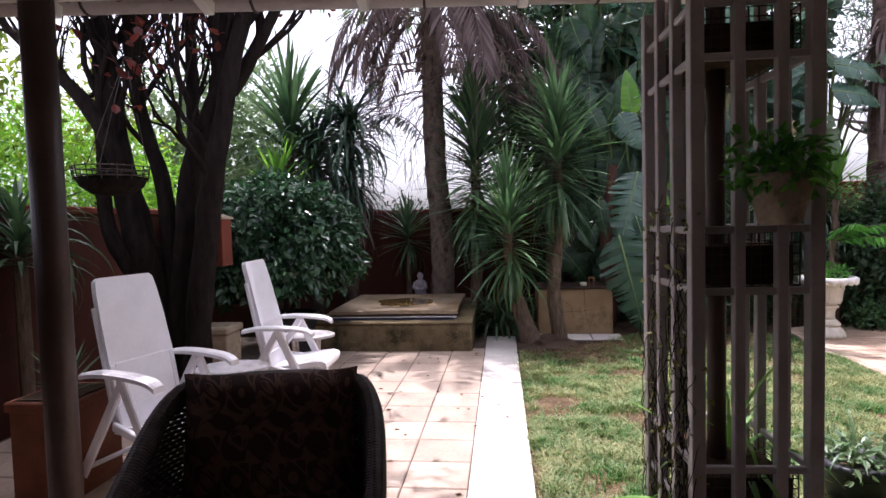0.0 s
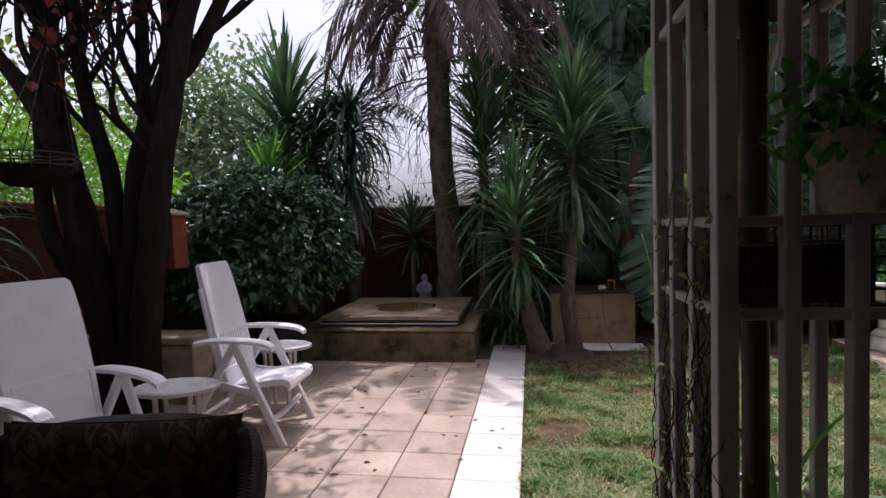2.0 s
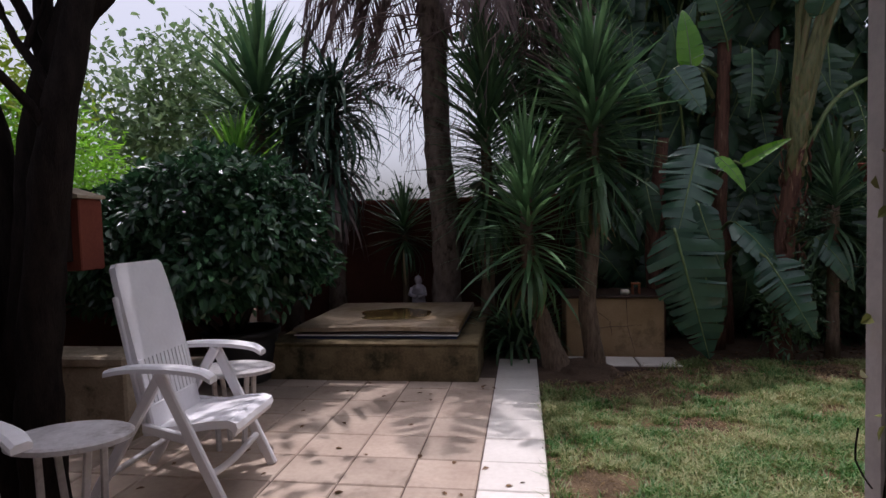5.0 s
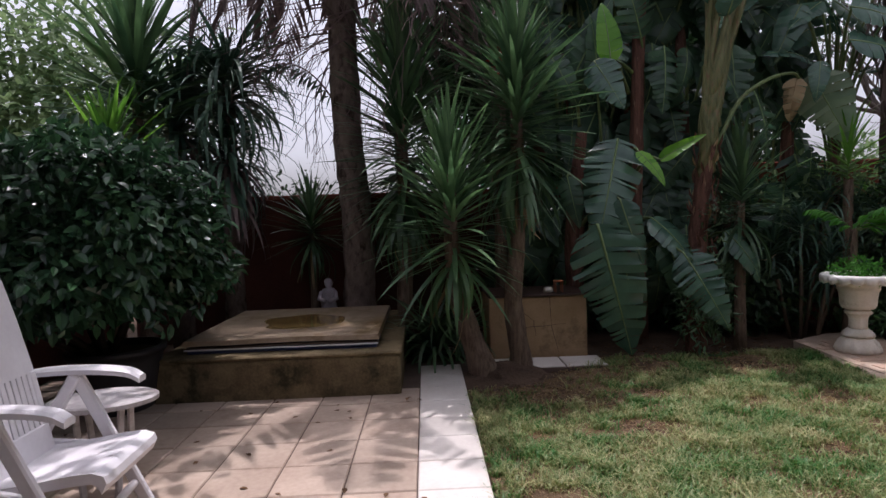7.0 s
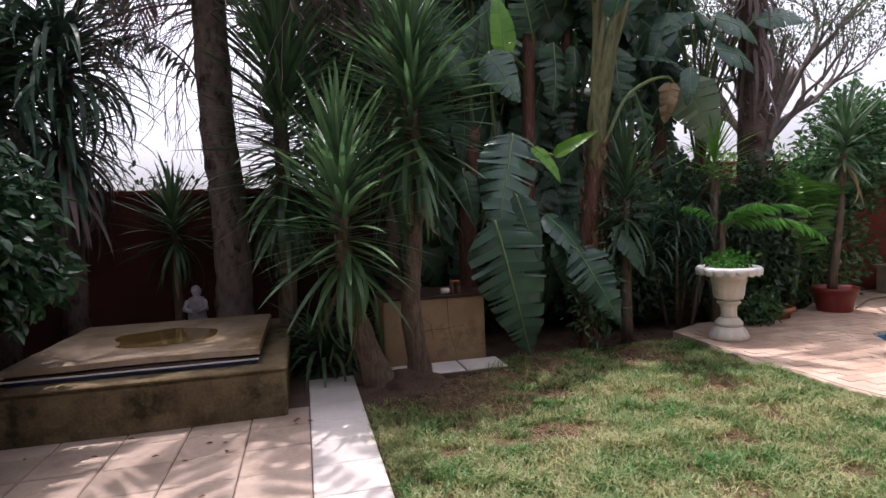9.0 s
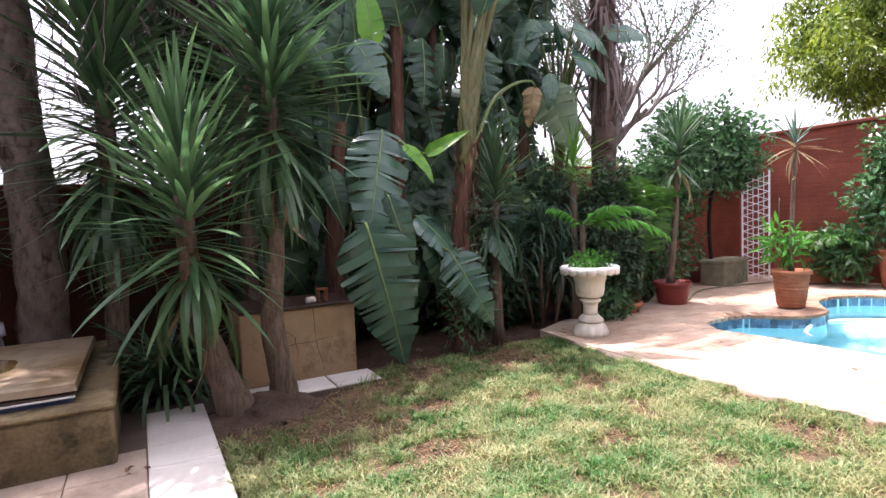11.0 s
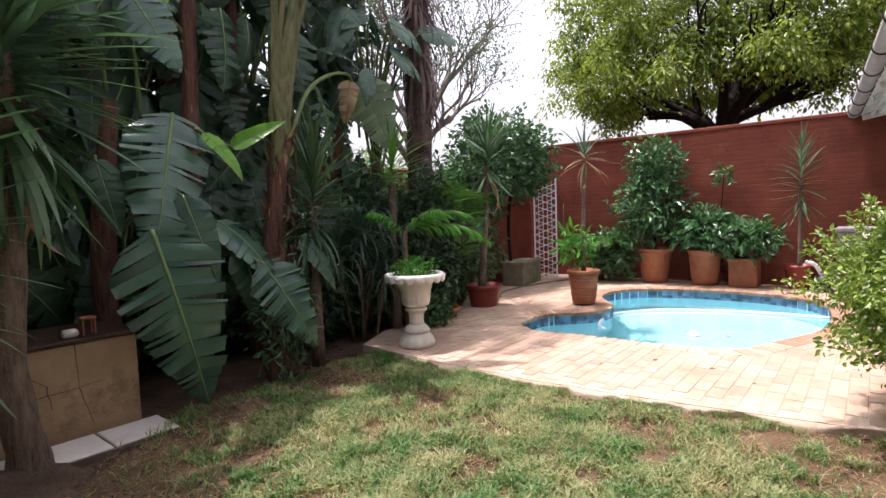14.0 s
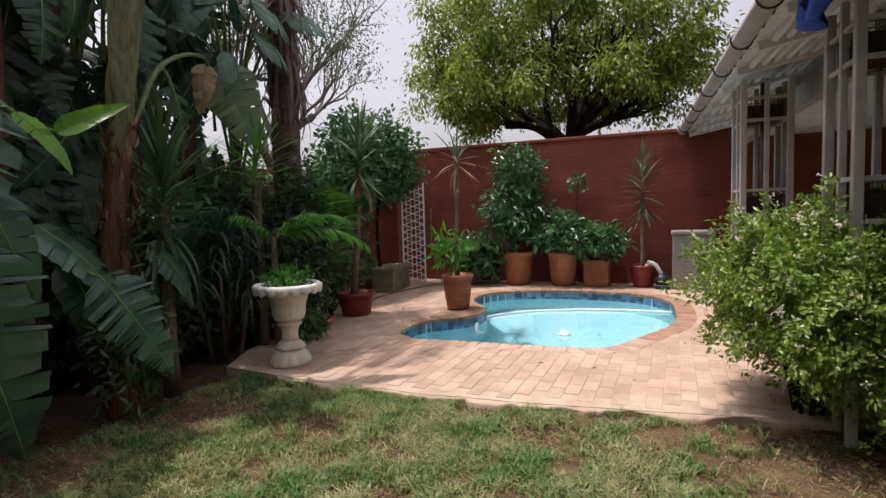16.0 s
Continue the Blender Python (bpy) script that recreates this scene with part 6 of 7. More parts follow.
back = thing("strelitzia_thicket", "dark thicket of tall wild banana leaves", "banana plant", (2.4, 8.3, 0), group="wild bananas")
r = random.Random(23)
for k in range(6):
    x = -1.3 + 0.62 * k + r.uniform(-0.1, 0.1)
    part("trunk", Geo().tube(curve([(x, r.uniform(-0.1, 0.2), -0.05), (x + 0.03, 0.1, 1.6), (x + r.uniform(-0.15, 0.15), 0.1, 3.6)], 5), taper(0.09, 0.06, 11), 10, 0.25), M_FIBRE, back, smooth=True)
for k in range(190):
    x = r.uniform(-1.6, 2.2)
    z = r.uniform(0.5, 4.9)
    y = r.uniform(-0.2, 0.4) + (0.0 if z > 1.6 else 0.12)
    s = r.uniform(0.8, 1.4)
    tip = (x + r.uniform(-0.6, 0.6), y - r.uniform(0.05, 0.5), z + r.choice((-1, -1, 1)) * s * r.uniform(0.5, 0.9))
    if tip[2] < 0.1:
        continue
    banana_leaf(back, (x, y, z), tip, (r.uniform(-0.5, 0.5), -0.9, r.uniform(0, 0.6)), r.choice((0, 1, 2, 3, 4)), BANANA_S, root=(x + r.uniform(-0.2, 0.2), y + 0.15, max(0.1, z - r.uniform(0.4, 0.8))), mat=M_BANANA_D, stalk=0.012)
# Unseen roof of leaves, added to block sky light and darken the grove
for k in range(80):
    x, y, z = r.uniform(-1.4, 2.2), r.uniform(-0.5, 0.7), r.uniform(4.0, 5.2)
    banana_leaf(back, (x, y, z), (x + r.uniform(-0.9, 0.9), y - r.uniform(-0.5, 0.8), z + r.uniform(-0.6, 0.5)), (r.uniform(-0.4, 0.4), -0.3, 0.9), r.choice((0, 1, 2, 3, 4)), root=(x, 0.1, z - 0.7), stalk=0.013)
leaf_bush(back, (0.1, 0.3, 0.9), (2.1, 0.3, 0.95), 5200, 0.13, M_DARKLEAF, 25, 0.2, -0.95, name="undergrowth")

# ---- planting along the north side ----
tall = thing("fan_palm", "thick-trunked palm with a skirt of dead leaves", "palm", (5.1, 7.85, 0))
c = curve([(0, 0, -0.05), (-0.03, 0, 1.5), (0.0, 0, 3.0), (0.02, 0, 4.6), (0.0, 0, 6.5)], 10)
part("trunk", Geo().tube(c, [0.165 - 0.02 * i / len(c) + 0.006 * math.sin(i * 2.2) for i in range(len(c))], 18, 0.14), M_SKIRTBARK, tall, smooth=True)
rosette(tall, (0.0, 0, 2.75), (0.02, 0, 4.2), 230, 0.85, M_TWIGLEAF, -78, -20, strap=True, seed=131)
for k in range(7):
    a = k * 2.4
    frond(tall, (0, 0, 6.4), (math.cos(a), math.sin(a), 0.6), 1.6, 1.8, 0.5, 34, M_PALMLEAF, 0.3, 0.02, "frond", 60 + k)
stre = thing("strelitzia", "wild banana with broad blue-green leaves by the palm", "banana plant", (4.6, 8.15, 0), group="wild bananas")
r = random.Random(41)
for k in range(14):
    a = k * 2.4
    top = Vector((0.35 * math.cos(a), 0.2 * math.sin(a) - 0.1, 2.7 + 0.08 * k))
    banana_leaf(stre, top, top + Vector((math.cos(a) * 0.6, -0.25, r.uniform(-0.35, 0.35))), (0, -0.6, 0.8), r.choice((1, 3)), root=(0, 0, 1.6 + 0.05 * k), stalk=0.014)
part("trunk", Geo().tube([(0, 0, -0.05), (0, 0, 1.2), (0, 0, 2.4)], [0.08, 0.07, 0.05], 10, 0.2), M_FIBRE, stre, smooth=True)
for base, tip, up in (((-0.35, -0.65, 3.1), (0.45, -0.7, 3.02), (-0.35, -0.8, 0.5)), ((-0.3, -0.6, 3.45), (0.4, -0.75, 3.3), (-0.3, -0.8, 0.5)), ((0.3, -0.5, 3.5), (0.95, -0.8, 3.6), (-0.2, -0.8, 0.5)), ((-0.5, -0.45, 2.95), (-0.62, -0.6, 2.55), (-0.4, -0.9, 0.1)), ((-0.6, -0.3, 3.6), (-0.95, -0.4, 3.05), (-0.4, -0.8, 0.3))):
    banana_leaf(stre, base, tip, up, 1, root=(0, 0, 2.3), stalk=0.016)
yucca((3.1, 7.5, 0), [(0, 0, -0.05), (0, 0, 1.5)], (0.07, 0.05), [((0, 0, 1.15), (0, -0.05, 1.85), 110, 0.75, -72, 82, 2)], "yucca with hanging lower leaves beside the bananas", seed=141)
yucca((4.45, 7.75, 0), [(0, 0, -0.05), (0, 0, 1.7)], (0.06, 0.045), [((0, 0, 1.65), (0, 0, 2.1), 60, 0.6, -30, 82, 2)], "bright yucca behind the urn", mat=M_YUCCA_B, seed=151)
yucca((6.15, 7.68, 0.28), [(-0.05, 0, 0.0), (0.0, -0.05, 0.8), (0.02, -0.1, 1.7)], (0.05, 0.04), [((0.02, -0.1, 1.55), (0.02, -0.12, 2.05), 85, 0.72, -55, 84, 3)], "yucca growing in the dark red pot", seed=161)
yucca((6.86, 6.5, 0.46), [(0, 0, 0.0), (0.03, 0, 0.8), (0.05, -0.02, 1.55)], (0.038, 0.022), [((0.05, -0.02, 1.5), (0.05, -0.02, 1.68), 34, 0.5, -70, 75, 14)], "thin yucca sapling in the ribbed pot", mat=M_DROOP, seed=171)
yucca((9.5, 4.25, 0.3), [(0, 0, 0.0), (0.02, 0, 0.7), (0.0, 0, 1.35)], (0.04, 0.03), [((0, 0, 0.95), (0, 0, 1.85), 70, 0.5, -60, 82, 3)], "yucca in the red pot beside the wall", seed=181)
fine = thing("blue_grass_tree", "fine-leaved blue-green grassy shrub behind the urn", "plant", (4.0, 7.85, 0))
for k, (x, y, z) in enumerate(((0, 0, 1.0), (0.35, 0.1, 1.3), (0.6, 0, 1.05), (-0.3, 0.05, 0.75), (0.2, -0.15, 0.6))):
    part("stem", Geo().tube([(x * 0.3, y, -0.05), (x, y, z + 0.15)], 0.02, 6), M_YUCCABARK, fine, smooth=True)
    rosette(fine, (x, y, z), (x, y, z + 0.3), 90, 0.55, M_DROOP, -30, 82, strap=True, seed=155 + k)
cyc = thing("urn_palm", "small feather palm arching out behind the urn", "palm", (4.15, 7.3, 0))
part("trunk", Geo().tube([(0, 0, -0.05), (0, 0, 1.18)], 0.03, 8, 0.1), M_YUCCABARK, cyc, smooth=True)
for k, (a, ln, up) in enumerate(((-0.95, 1.0, 0.4), (-0.5, 0.9, 0.8), (-1.5, 0.6, 1.2), (2.6, 0.5, 1.4))):
    frond(cyc, (0, 0, 1.15), (math.cos(a), math.sin(a), up), ln, 1.25, 0.22, 17, M_FERN, 0.5, 0.016, "frond", 80 + k, thick=0.008)
ar = thing("cane_palm", "clump of thin-stemmed cane palms", "palm", (5.6, 7.95, 0))
r = random.Random(58)
for k in range(7):
    a = k * 0.95
    x, y, h = 0.14 * math.cos(a), 0.14 * math.sin(a), r.uniform(0.6, 1.15)
    part("cane", Geo().tube([(x, y, -0.05), (x * 1.8, y * 1.8, h)], 0.014, 6), M_STALK, ar, smooth=True)
    for j in range(3):
        b = a + j * 2.1 + r.uniform(-0.3, 0.3)
        frond(ar, (x * 1.8, y * 1.8, h - 0.03), (math.cos(b) * 0.6, math.sin(b) * 0.6, r.uniform(1.2, 2.4)), r.uniform(0.65, 0.95), r.uniform(1.0, 1.6), 0.3, 20, M_PALMLEAF, 0.35, 0.022, "frond", 100 + k * 3 + j, thick=0.007)
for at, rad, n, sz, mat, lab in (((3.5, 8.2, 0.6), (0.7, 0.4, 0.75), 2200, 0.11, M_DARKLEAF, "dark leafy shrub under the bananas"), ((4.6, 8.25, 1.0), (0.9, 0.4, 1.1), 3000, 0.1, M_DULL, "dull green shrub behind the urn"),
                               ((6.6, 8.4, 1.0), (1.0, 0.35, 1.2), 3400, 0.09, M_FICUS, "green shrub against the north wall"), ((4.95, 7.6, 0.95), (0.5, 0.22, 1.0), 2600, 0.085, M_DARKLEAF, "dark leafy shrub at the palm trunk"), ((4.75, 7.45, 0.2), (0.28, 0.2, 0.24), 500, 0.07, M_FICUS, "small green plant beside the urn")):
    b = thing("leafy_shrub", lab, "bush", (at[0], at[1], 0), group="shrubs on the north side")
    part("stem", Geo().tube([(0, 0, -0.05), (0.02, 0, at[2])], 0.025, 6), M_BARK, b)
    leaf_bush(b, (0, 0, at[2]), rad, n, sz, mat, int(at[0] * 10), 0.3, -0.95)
cl = thing("wall_climber", "bright green leafy climber over the wall corner", "bush", (8.2, 8.35, 0))
part("stem", Geo().tube(curve([(0, 0.1, -0.05), (-0.1, 0.1, 1.2), (0.05, 0, 2.3)], 5), 0.03, 7), M_BARK, cl, smooth=True)
for k, (x, z, rr) in enumerate(((0.5, 2.35, 0.5), (0.0, 2.6, 0.45), (-0.5, 2.3, 0.55), (0.2, 2.0, 0.45), (-0.9, 2.6, 0.4), (0.75, 1.95, 0.3))):
    leaf_bush(cl, (x, 0.05 * k - 0.1, z), (rr * 1.2, 0.34, rr), 800, 0.1, M_FICUS, 144 + k, 0.2, depth=0.5, lumps=3)
leaf_bush(cl, (-1.0, 0.1, 1.9), (0.8, 0.4, 0.7), 2200, 0.1, M_FICUS, 45, 0.3)

# ---- plants in the wall pots ----
fc = thing("potted_ficus", "bushy green ficus in a terracotta pot", "potted plant", (9.45, 6.35, 0.55))
part("stem", Geo().tube(curve([(0, 0, 0), (0.03, 0, 0.7), (0, 0, 1.6)], 5), taper(0.025, 0.01, 11), 6), M_BARK, fc, smooth=True)
leaf_bush(fc, (-0.05, 0.05, 0.75), (0.42, 0.6, 0.6), 1500, 0.12, M_FICUS, 51, 0.35, ratio=0.4)
leaf_bush(fc, (0, 0, 1.45), (0.33, 0.48, 0.5), 1100, 0.11, M_FICUS, 52, 0.35, ratio=0.4)
for at, rad, n, seed in (((9.45, 5.55, 0.55), (0.4, 0.55, 0.38), 1100, 53), ((9.48, 4.98, 0.42), (0.36, 0.5, 0.3), 800, 54)):
    b = thing("potted_shrub", "broad-leaved green plant in a terracotta pot", "potted plant", at, group="potted plants along the wall")
    part("stem", Geo().tube([(0, 0, 0), (0, 0, 0.4)], 0.02, 6), M_BARK, b)
    leaf_bush(b, (-0.06, 0, 0.36), rad, n, 0.13, M_FICUS, seed, 0.3, -0.8, ratio=0.42)
tp = thing("leggy_twig_plant", "leggy bare-stemmed plant between the pots", "potted plant", (9.5, 5.3, 0.4))
part("stem", Geo().tube(curve([(0, 0, 0), (0.02, 0.02, 0.8), (0, -0.02, 1.45)], 5), 0.008, 5), M_BARK, tp)
leaf_bush(tp, (0, 0, 1.4), (0.12, 0.16, 0.16), 60, 0.09, M_FICUS, 55, 0.3)
cy = thing("potted_cycad", "dark green cycad in the ribbed cylinder pot", "potted plant", (9.3, 7.25, 0.7))
for k in range(20):
    a = k * 2.4
    frond(cy, (0.02 * math.cos(a), 0.02 * math.sin(a), 0), (math.cos(a), math.sin(a), 0.5 + 0.02 * k), 0.7, 1.6, 0.16, 26, M_PALMLEAF, 0.2, 0.014, "frond", 140 + k, thick=0.007)
leaf_bush(cy, (-0.1, -0.25, -0.15), (0.3, 0.45, 0.4), 700, 0.12, M_FICUS, 57, 0.3)
sg = thing("sapling_undergrowth", "short leafy shoots at the foot of the sapling", "potted plant", (6.86, 6.5, 0.46))
leaf_bush(sg, (-0.02, 0.1, 0.4), (0.12, 0.3, 0.25), 130, 0.16, M_FERN, 58, 0.2, ratio=0.25)
pb2 = thing("planter_leaves", "dark leafy plant in the square planter", "potted plant", (-2.66, 2.98, 0.56))
rosette(pb2, (0, 0, 0), (0, 0, 0.1), 46, 0.34, M_YUCCA, 15, 82, seed=191)
nb = thing("nursery_plant", "straggly dark plant in the black pot", "potted plant", (1.86, 3.05, 0.2))
rosette(nb, (0, 0, 0), (0, 0, 0.05), 26, 0.36, M_YUCCA, -10, 70, strap=True, seed=195)
leaf_bush(nb, (0, 0, 0.04), (0.2, 0.2, 0.1), 220, 0.05, M_DULL, 59, 0.3)

# wall basket on the first column
wb = thing("wall_basket", "weathered clay wall pot with a trailing fern on the lattice", "hanging pot", (1.0, 2.065, 1.5))
part("pot", Geo().lathe([(0.05, 0), (0.07, 0.01), (0.1, 0.13), (0.115, 0.16), (0.115, 0.185), (0.1, 0.185), (0.09, 0.16)], 28), M_LOWWALL, wb, smooth=True)
rosette(wb, (0, 0, 0.17), (0, 0, 0.2), 30, 0.26, M_YUCCA, 0, 80, strap=True, seed=201)
leaf_bush(wb, (0, 0, 0.22), (0.17, 0.15, 0.13), 420, 0.045, M_FERN, 61, 0.3)
vine = thing("dry_vine", "dry twining vine on the lattice column", "vine", (0.735, 2.14, 0))
g = Geo()
r = random.Random(71)
for k in range(60):
    g = Geo()
    y = r.uniform(-0.02, 0.58)
    x = r.uniform(-0.04, 0.02)
    p = Vector((x, y, 0))
    pts = [p]
    for i in range(r.randint(12, 34)):
        p = p + Vector((r.uniform(-0.02, 0.02), r.uniform(-0.03, 0.03), r.uniform(0.01, 0.08)))
        p.x = min(0.03, max(-0.06, p.x))
        p.y = min(0.6, max(-0.03, p.y))
        pts.append(p.copy())
    g.tube(curve(pts, 2), 0.0018, 4)
    part("stem", g, M_BARK, vine)
P = [Vector((r.uniform(-0.06, 0.04), r.uniform(-0.03, 0.6), r.uniform(0.1, 1.6))) for _ in range(520)]
part("leaves", leaf_cloud(P, [Vector((r.gauss(0, 1), r.gauss(0, 1), r.gauss(0, 1))) for _ in P], [Vector((r.gauss(0, 1), r.gauss(0, 1), 1)) for _ in P], [r.uniform(0.014, 0.036) for _ in P], 0.7), M_VINELEAF, vine)
inner = thing("spider_plant", "arching green striped leaves inside the lattice column", "plant", (1.0, 2.5, 0))
rosette(inner, (0, 0, 0), (0, 0, 0.5), 44, 0.62, M_YUCCA_B, 10, 82, strap=True, seed=205)

# ---- gate, pump box, blue cloth ----
gate = thing("folding_gate", "white folding security trellis gate, pushed shut", "gate", (8.98, 8.42, 0.03), -62)
for x in (0, 0.4):
    part("upright", Geo().bar((x, 0, 0), (x, 0, 1.88), 0.03, 0.02, up=(0, 1, 0)), M_WHITEP, gate)
for k in range(4):
    part("upright", Geo().bar((0.08 + 0.08 * k, 0, 0.02), (0.08 + 0.08 * k, 0, 1.84), 0.012, 0.012, 0.002, up=(0, 1, 0)), M_WHITEP, gate)
for k in range(13):
    z = 0.1 + k * 0.135
    for s in (-1, 1):
        part("cross_bar", Geo().bar((0, 0.012 * s, z + 0.07 * s), (0.4, 0.012 * s, z - 0.07 * s), 0.014, 0.005, 0.001, up=(0, 1, 0)), M_WHITEP, gate)
hs = thing("garden_hose", "thin pale hose leaning by the gate", "hose", (9.35, 8.0, 0.03))
part("hose", Geo().tube(curve([(0, 0, 1.4), (0.02, 0.02, 0.8), (-0.02, -0.1, 0.2), (-0.15, -0.25, 0.01), (-0.6, -0.1, 0.012), (-1.9, 0.1, 0.012), (-2.9, -0.35, 0.012)], 8), 0.011, 6), M_MOSSBOX, hs, smooth=True)
box = thing("pump_box", "grey plastic pump box beside the wall", "box", (9.5, 3.5, DECK))
part("body", Geo().box((-0.25, -0.3, 0), (0.25, 0.3, 0.86), 0.015), M_GREYBOX, box)
part("lid", Geo().box((-0.27, -0.32, 0.86), (0.27, 0.32, 0.92), 0.012), M_GREYBOX, box)
pm = thing("garden_tool_heap", "dark pump with a pale pipe by the wall", "pump", (9.35, 3.95, DECK))
part("pump", Geo().tube([(-0.12, 0, 0.12), (0.16, 0, 0.14)], [0.1, 0.12], 14), M_BLACK, pm, smooth=True)
part("stand", Geo().box((-0.14, -0.1, 0), (0.16, 0.1, 0.06), 0.008), M_BLACK, pm)
part("pipe", Geo().tube(curve([(0, 0, 0.2), (-0.02, 0.1, 0.38), (-0.04, 0.22, 0.43)], 4), 0.03, 8), M_WHITEP, pm, smooth=True)
cloth = thing("blue_cloth", "bunched blue cloth hanging under the gutter", "cloth", (3.6, 3.08, 2.56))
g, n = Geo(), 22
v = [(0.32 * a * (1 - 0.45 * b), 0.05 * math.sin(a * 9 + b * 3) * (0.4 + b), -b * (0.2 + 0.08 * math.sin(a * 5)) + 0.02) for b in np.linspace(0, 1, 9) for a in np.linspace(-1, 1, n)]
v += [(x, y - 0.012, z) for x, y, z in v]
k = 9 * n
f = [(j * n + i, j * n + i + 1, (j + 1) * n + i + 1, (j + 1) * n + i) for j in range(8) for i in range(n - 1)]
f += [(d + k, c + k, b + k, a + k) for a, b, c, d in f]
part("fabric", g.add(v, f), M_TARP, cloth, smooth=True)
part("cord", Geo().tube([(-0.3, 0, 0.02), (0, 0, 0.05), (0.3, 0, 0.02)], 0.006, 5), M_TARP, cloth)

# ---- trees beyond the walls ----
big = thing("broad_tree", "large yellow-green leafy tree behind the red wall", "tree", (12.6, 6.2, 0))
g, ends = Geo(), []
r = random.Random(91)
g.tube(curve([(0, -0.4, -0.05), (0, -0.35, 2.0), (0.0, -0.2, 3.0)], 5), taper(0.3, 0.24, 11), 14, 0.15)
for k in range(9):
    a = k * 0.75
    branches(g, Vector((0, -0.3, 2.5 + 0.08 * k)), Vector((0.55 * math.cos(a), math.sin(a), 0.55)).normalized(), 1.3, 0.13, 3, r, 0.6, 0.12, ends)
part("trunk", g, M_BARK, big, smooth=True)
P, D = [], []
gen = np.random.default_rng(92)
NC = 620
C = gen.normal(size=(NC, 3))
C /= np.linalg.norm(C, axis=1, keepdims=True)
C[:, 2] = np.where(C[:, 2] < -0.3, C[:, 2] * 0.75, C[:, 2])
R = np.array([1 + 0.4 * noise.noise(Vector(c) * 2.6) for c in C]) * gen.uniform(0.62, 1.0, NC)
C = C * R[:, None] * np.array([2.2, 3.5, 2.6]) + np.array([0, 0, 4.65])
C = C[(C[:, 2] > 3.75) | ((np.abs(C[:, 1] + 0.2) > 1.5) & (C[:, 2] > 3.2))]
q = gen.normal(size=(len(C), 125, 3)) * np.array([0.15, 0.17, 0.13])
q[:, :, 2] -= 0.45 * np.hypot(q[:, :, 0], q[:, :, 1])
P = (C[:, None] + q).reshape(-1, 3)
A = q.reshape(-1, 3) * 2 + gen.normal(size=P.shape) * 0.2 + np.array([0, 0, -0.25])
N = gen.normal(size=P.shape) * 0.4 + np.array([-0.3, 0.2, 1])
part("leaves", leaf_cloud(P, A, N, gen.uniform(0.075, 0.125, len(P)), 0.46), M_TREE, big, "yellow-green oval leaves")

bare = thing("sparse_tree", "grey-limbed tree with sparse fine leaves", "tree", (7.35, 10.0, 0))
g, ends = Geo(), []
r = random.Random(97)
c = curve([(-0.3, 0, -0.05), (-0.1, 0, 1.6), (0.2, 0, 2.6), (0.65, 0, 3.7)], 6)
g.tube(c, taper(0.13, 0.09, len(c)), 10, 0.15)
for k in range(12):
    a = r.uniform(0, 6.28)
    branches(g, c[7 + int(k * 0.9)], Vector((math.cos(a) * 0.9, 0.5 * math.sin(a), 0.9)).normalized(), 1.25, 0.06, 4, r, 0.55, 0.15, ends, min_r=0.006)
part("trunk", g, M_GREYTRUNK, bare, smooth=True)
P, A = [], []
for e, d in ends:
    for _ in range(17):
        P.append(e + Vector((r.gauss(0, 0.24), r.gauss(0, 0.22), r.gauss(0, 0.2))))
        A.append(Vector((r.gauss(0, 1), r.gauss(0, 1), r.gauss(-0.3, 1))))
part("leaves", leaf_cloud(P, A, [(0, 0, 1)] * len(P), [r.uniform(0.045, 0.085) for _ in P], 0.45), M_YUCCA, bare, "sparse dull green leaves")

west = thing("neighbour_bamboo", "bright feathery green foliage beyond the west wall", "tree", (-5.2, 6.4, 0))
part("stems", Geo().tube([(0, 0, -0.05), (0.1, 0, 2.5)], 0.06, 8), M_BARK, west)
leaf_bush(west, (0, -0.6, 2.1), (1.1, 2.3, 1.0), 12000, 0.09, M_BRIGHT, 63, 0.3, ratio=0.3)
leaf_bush(west, (0.2, -0.9, 2.9), (0.9, 1.8, 0.7), 1500, 0.1, M_TREE, 64, 0.4, ratio=0.4)
nw = thing("grey_green_tree", "grey-green fine-leaved tree beyond the north wall", "tree", (-5.5, 10.2, 0))
part("trunk", Geo().tube([(0, 0, -0.05), (0.1, 0, 2.6)], 0.1, 8), M_GREYTRUNK, nw)
leaf_bush(nw, (0.0, 0, 3.0), (2.1, 1.0, 2.0), 7000, 0.15, M_DULL, 65, 0.25, depth=0.5)
agap = thing("strap_leaf_plant", "strap-leaved clump spilling over the west wall", "plant", (-3.62, 3.7, 0))
part("stem", Geo().tube([(0, 0, -0.05), (0, 0, 1.4)], 0.05, 8), M_YUCCABARK, agap)
rosette(agap, (0, 0, 1.3), (0, 0, 1.6), 90, 0.85, M_YUCCA, 0, 80, strap=True, seed=211)
flw = thing("red_flowers", "cluster of small red flowers high in the foliage", "flowers", (0.75, 8.0, 3.1))
leaf_bush(flw, (0, 0, 0), (0.14, 0.1, 0.22), 90, 0.05, M_FLOWER, 66, 0.2)
hedge = thing("hedge", "low dark hedge behind the brown wall", "hedge", (-1.7, 9.45, 0))
part("stem", Geo().tube([(0, 0, -0.05), (0.02, 0, 1.5)], 0.03, 6), M_BARK, hedge)
leaf_bush(hedge, (-0.3, 0, 1.45), (1.5, 0.25, 0.55), 1500, 0.09, M_DARKLEAF, 69, 0.3, ratio=0.4, depth=0.6, lumps=4.5)
far = thing("far_trees", "dark belt of distant garden trees", "tree", (0, 0, 0), kind="stuff")
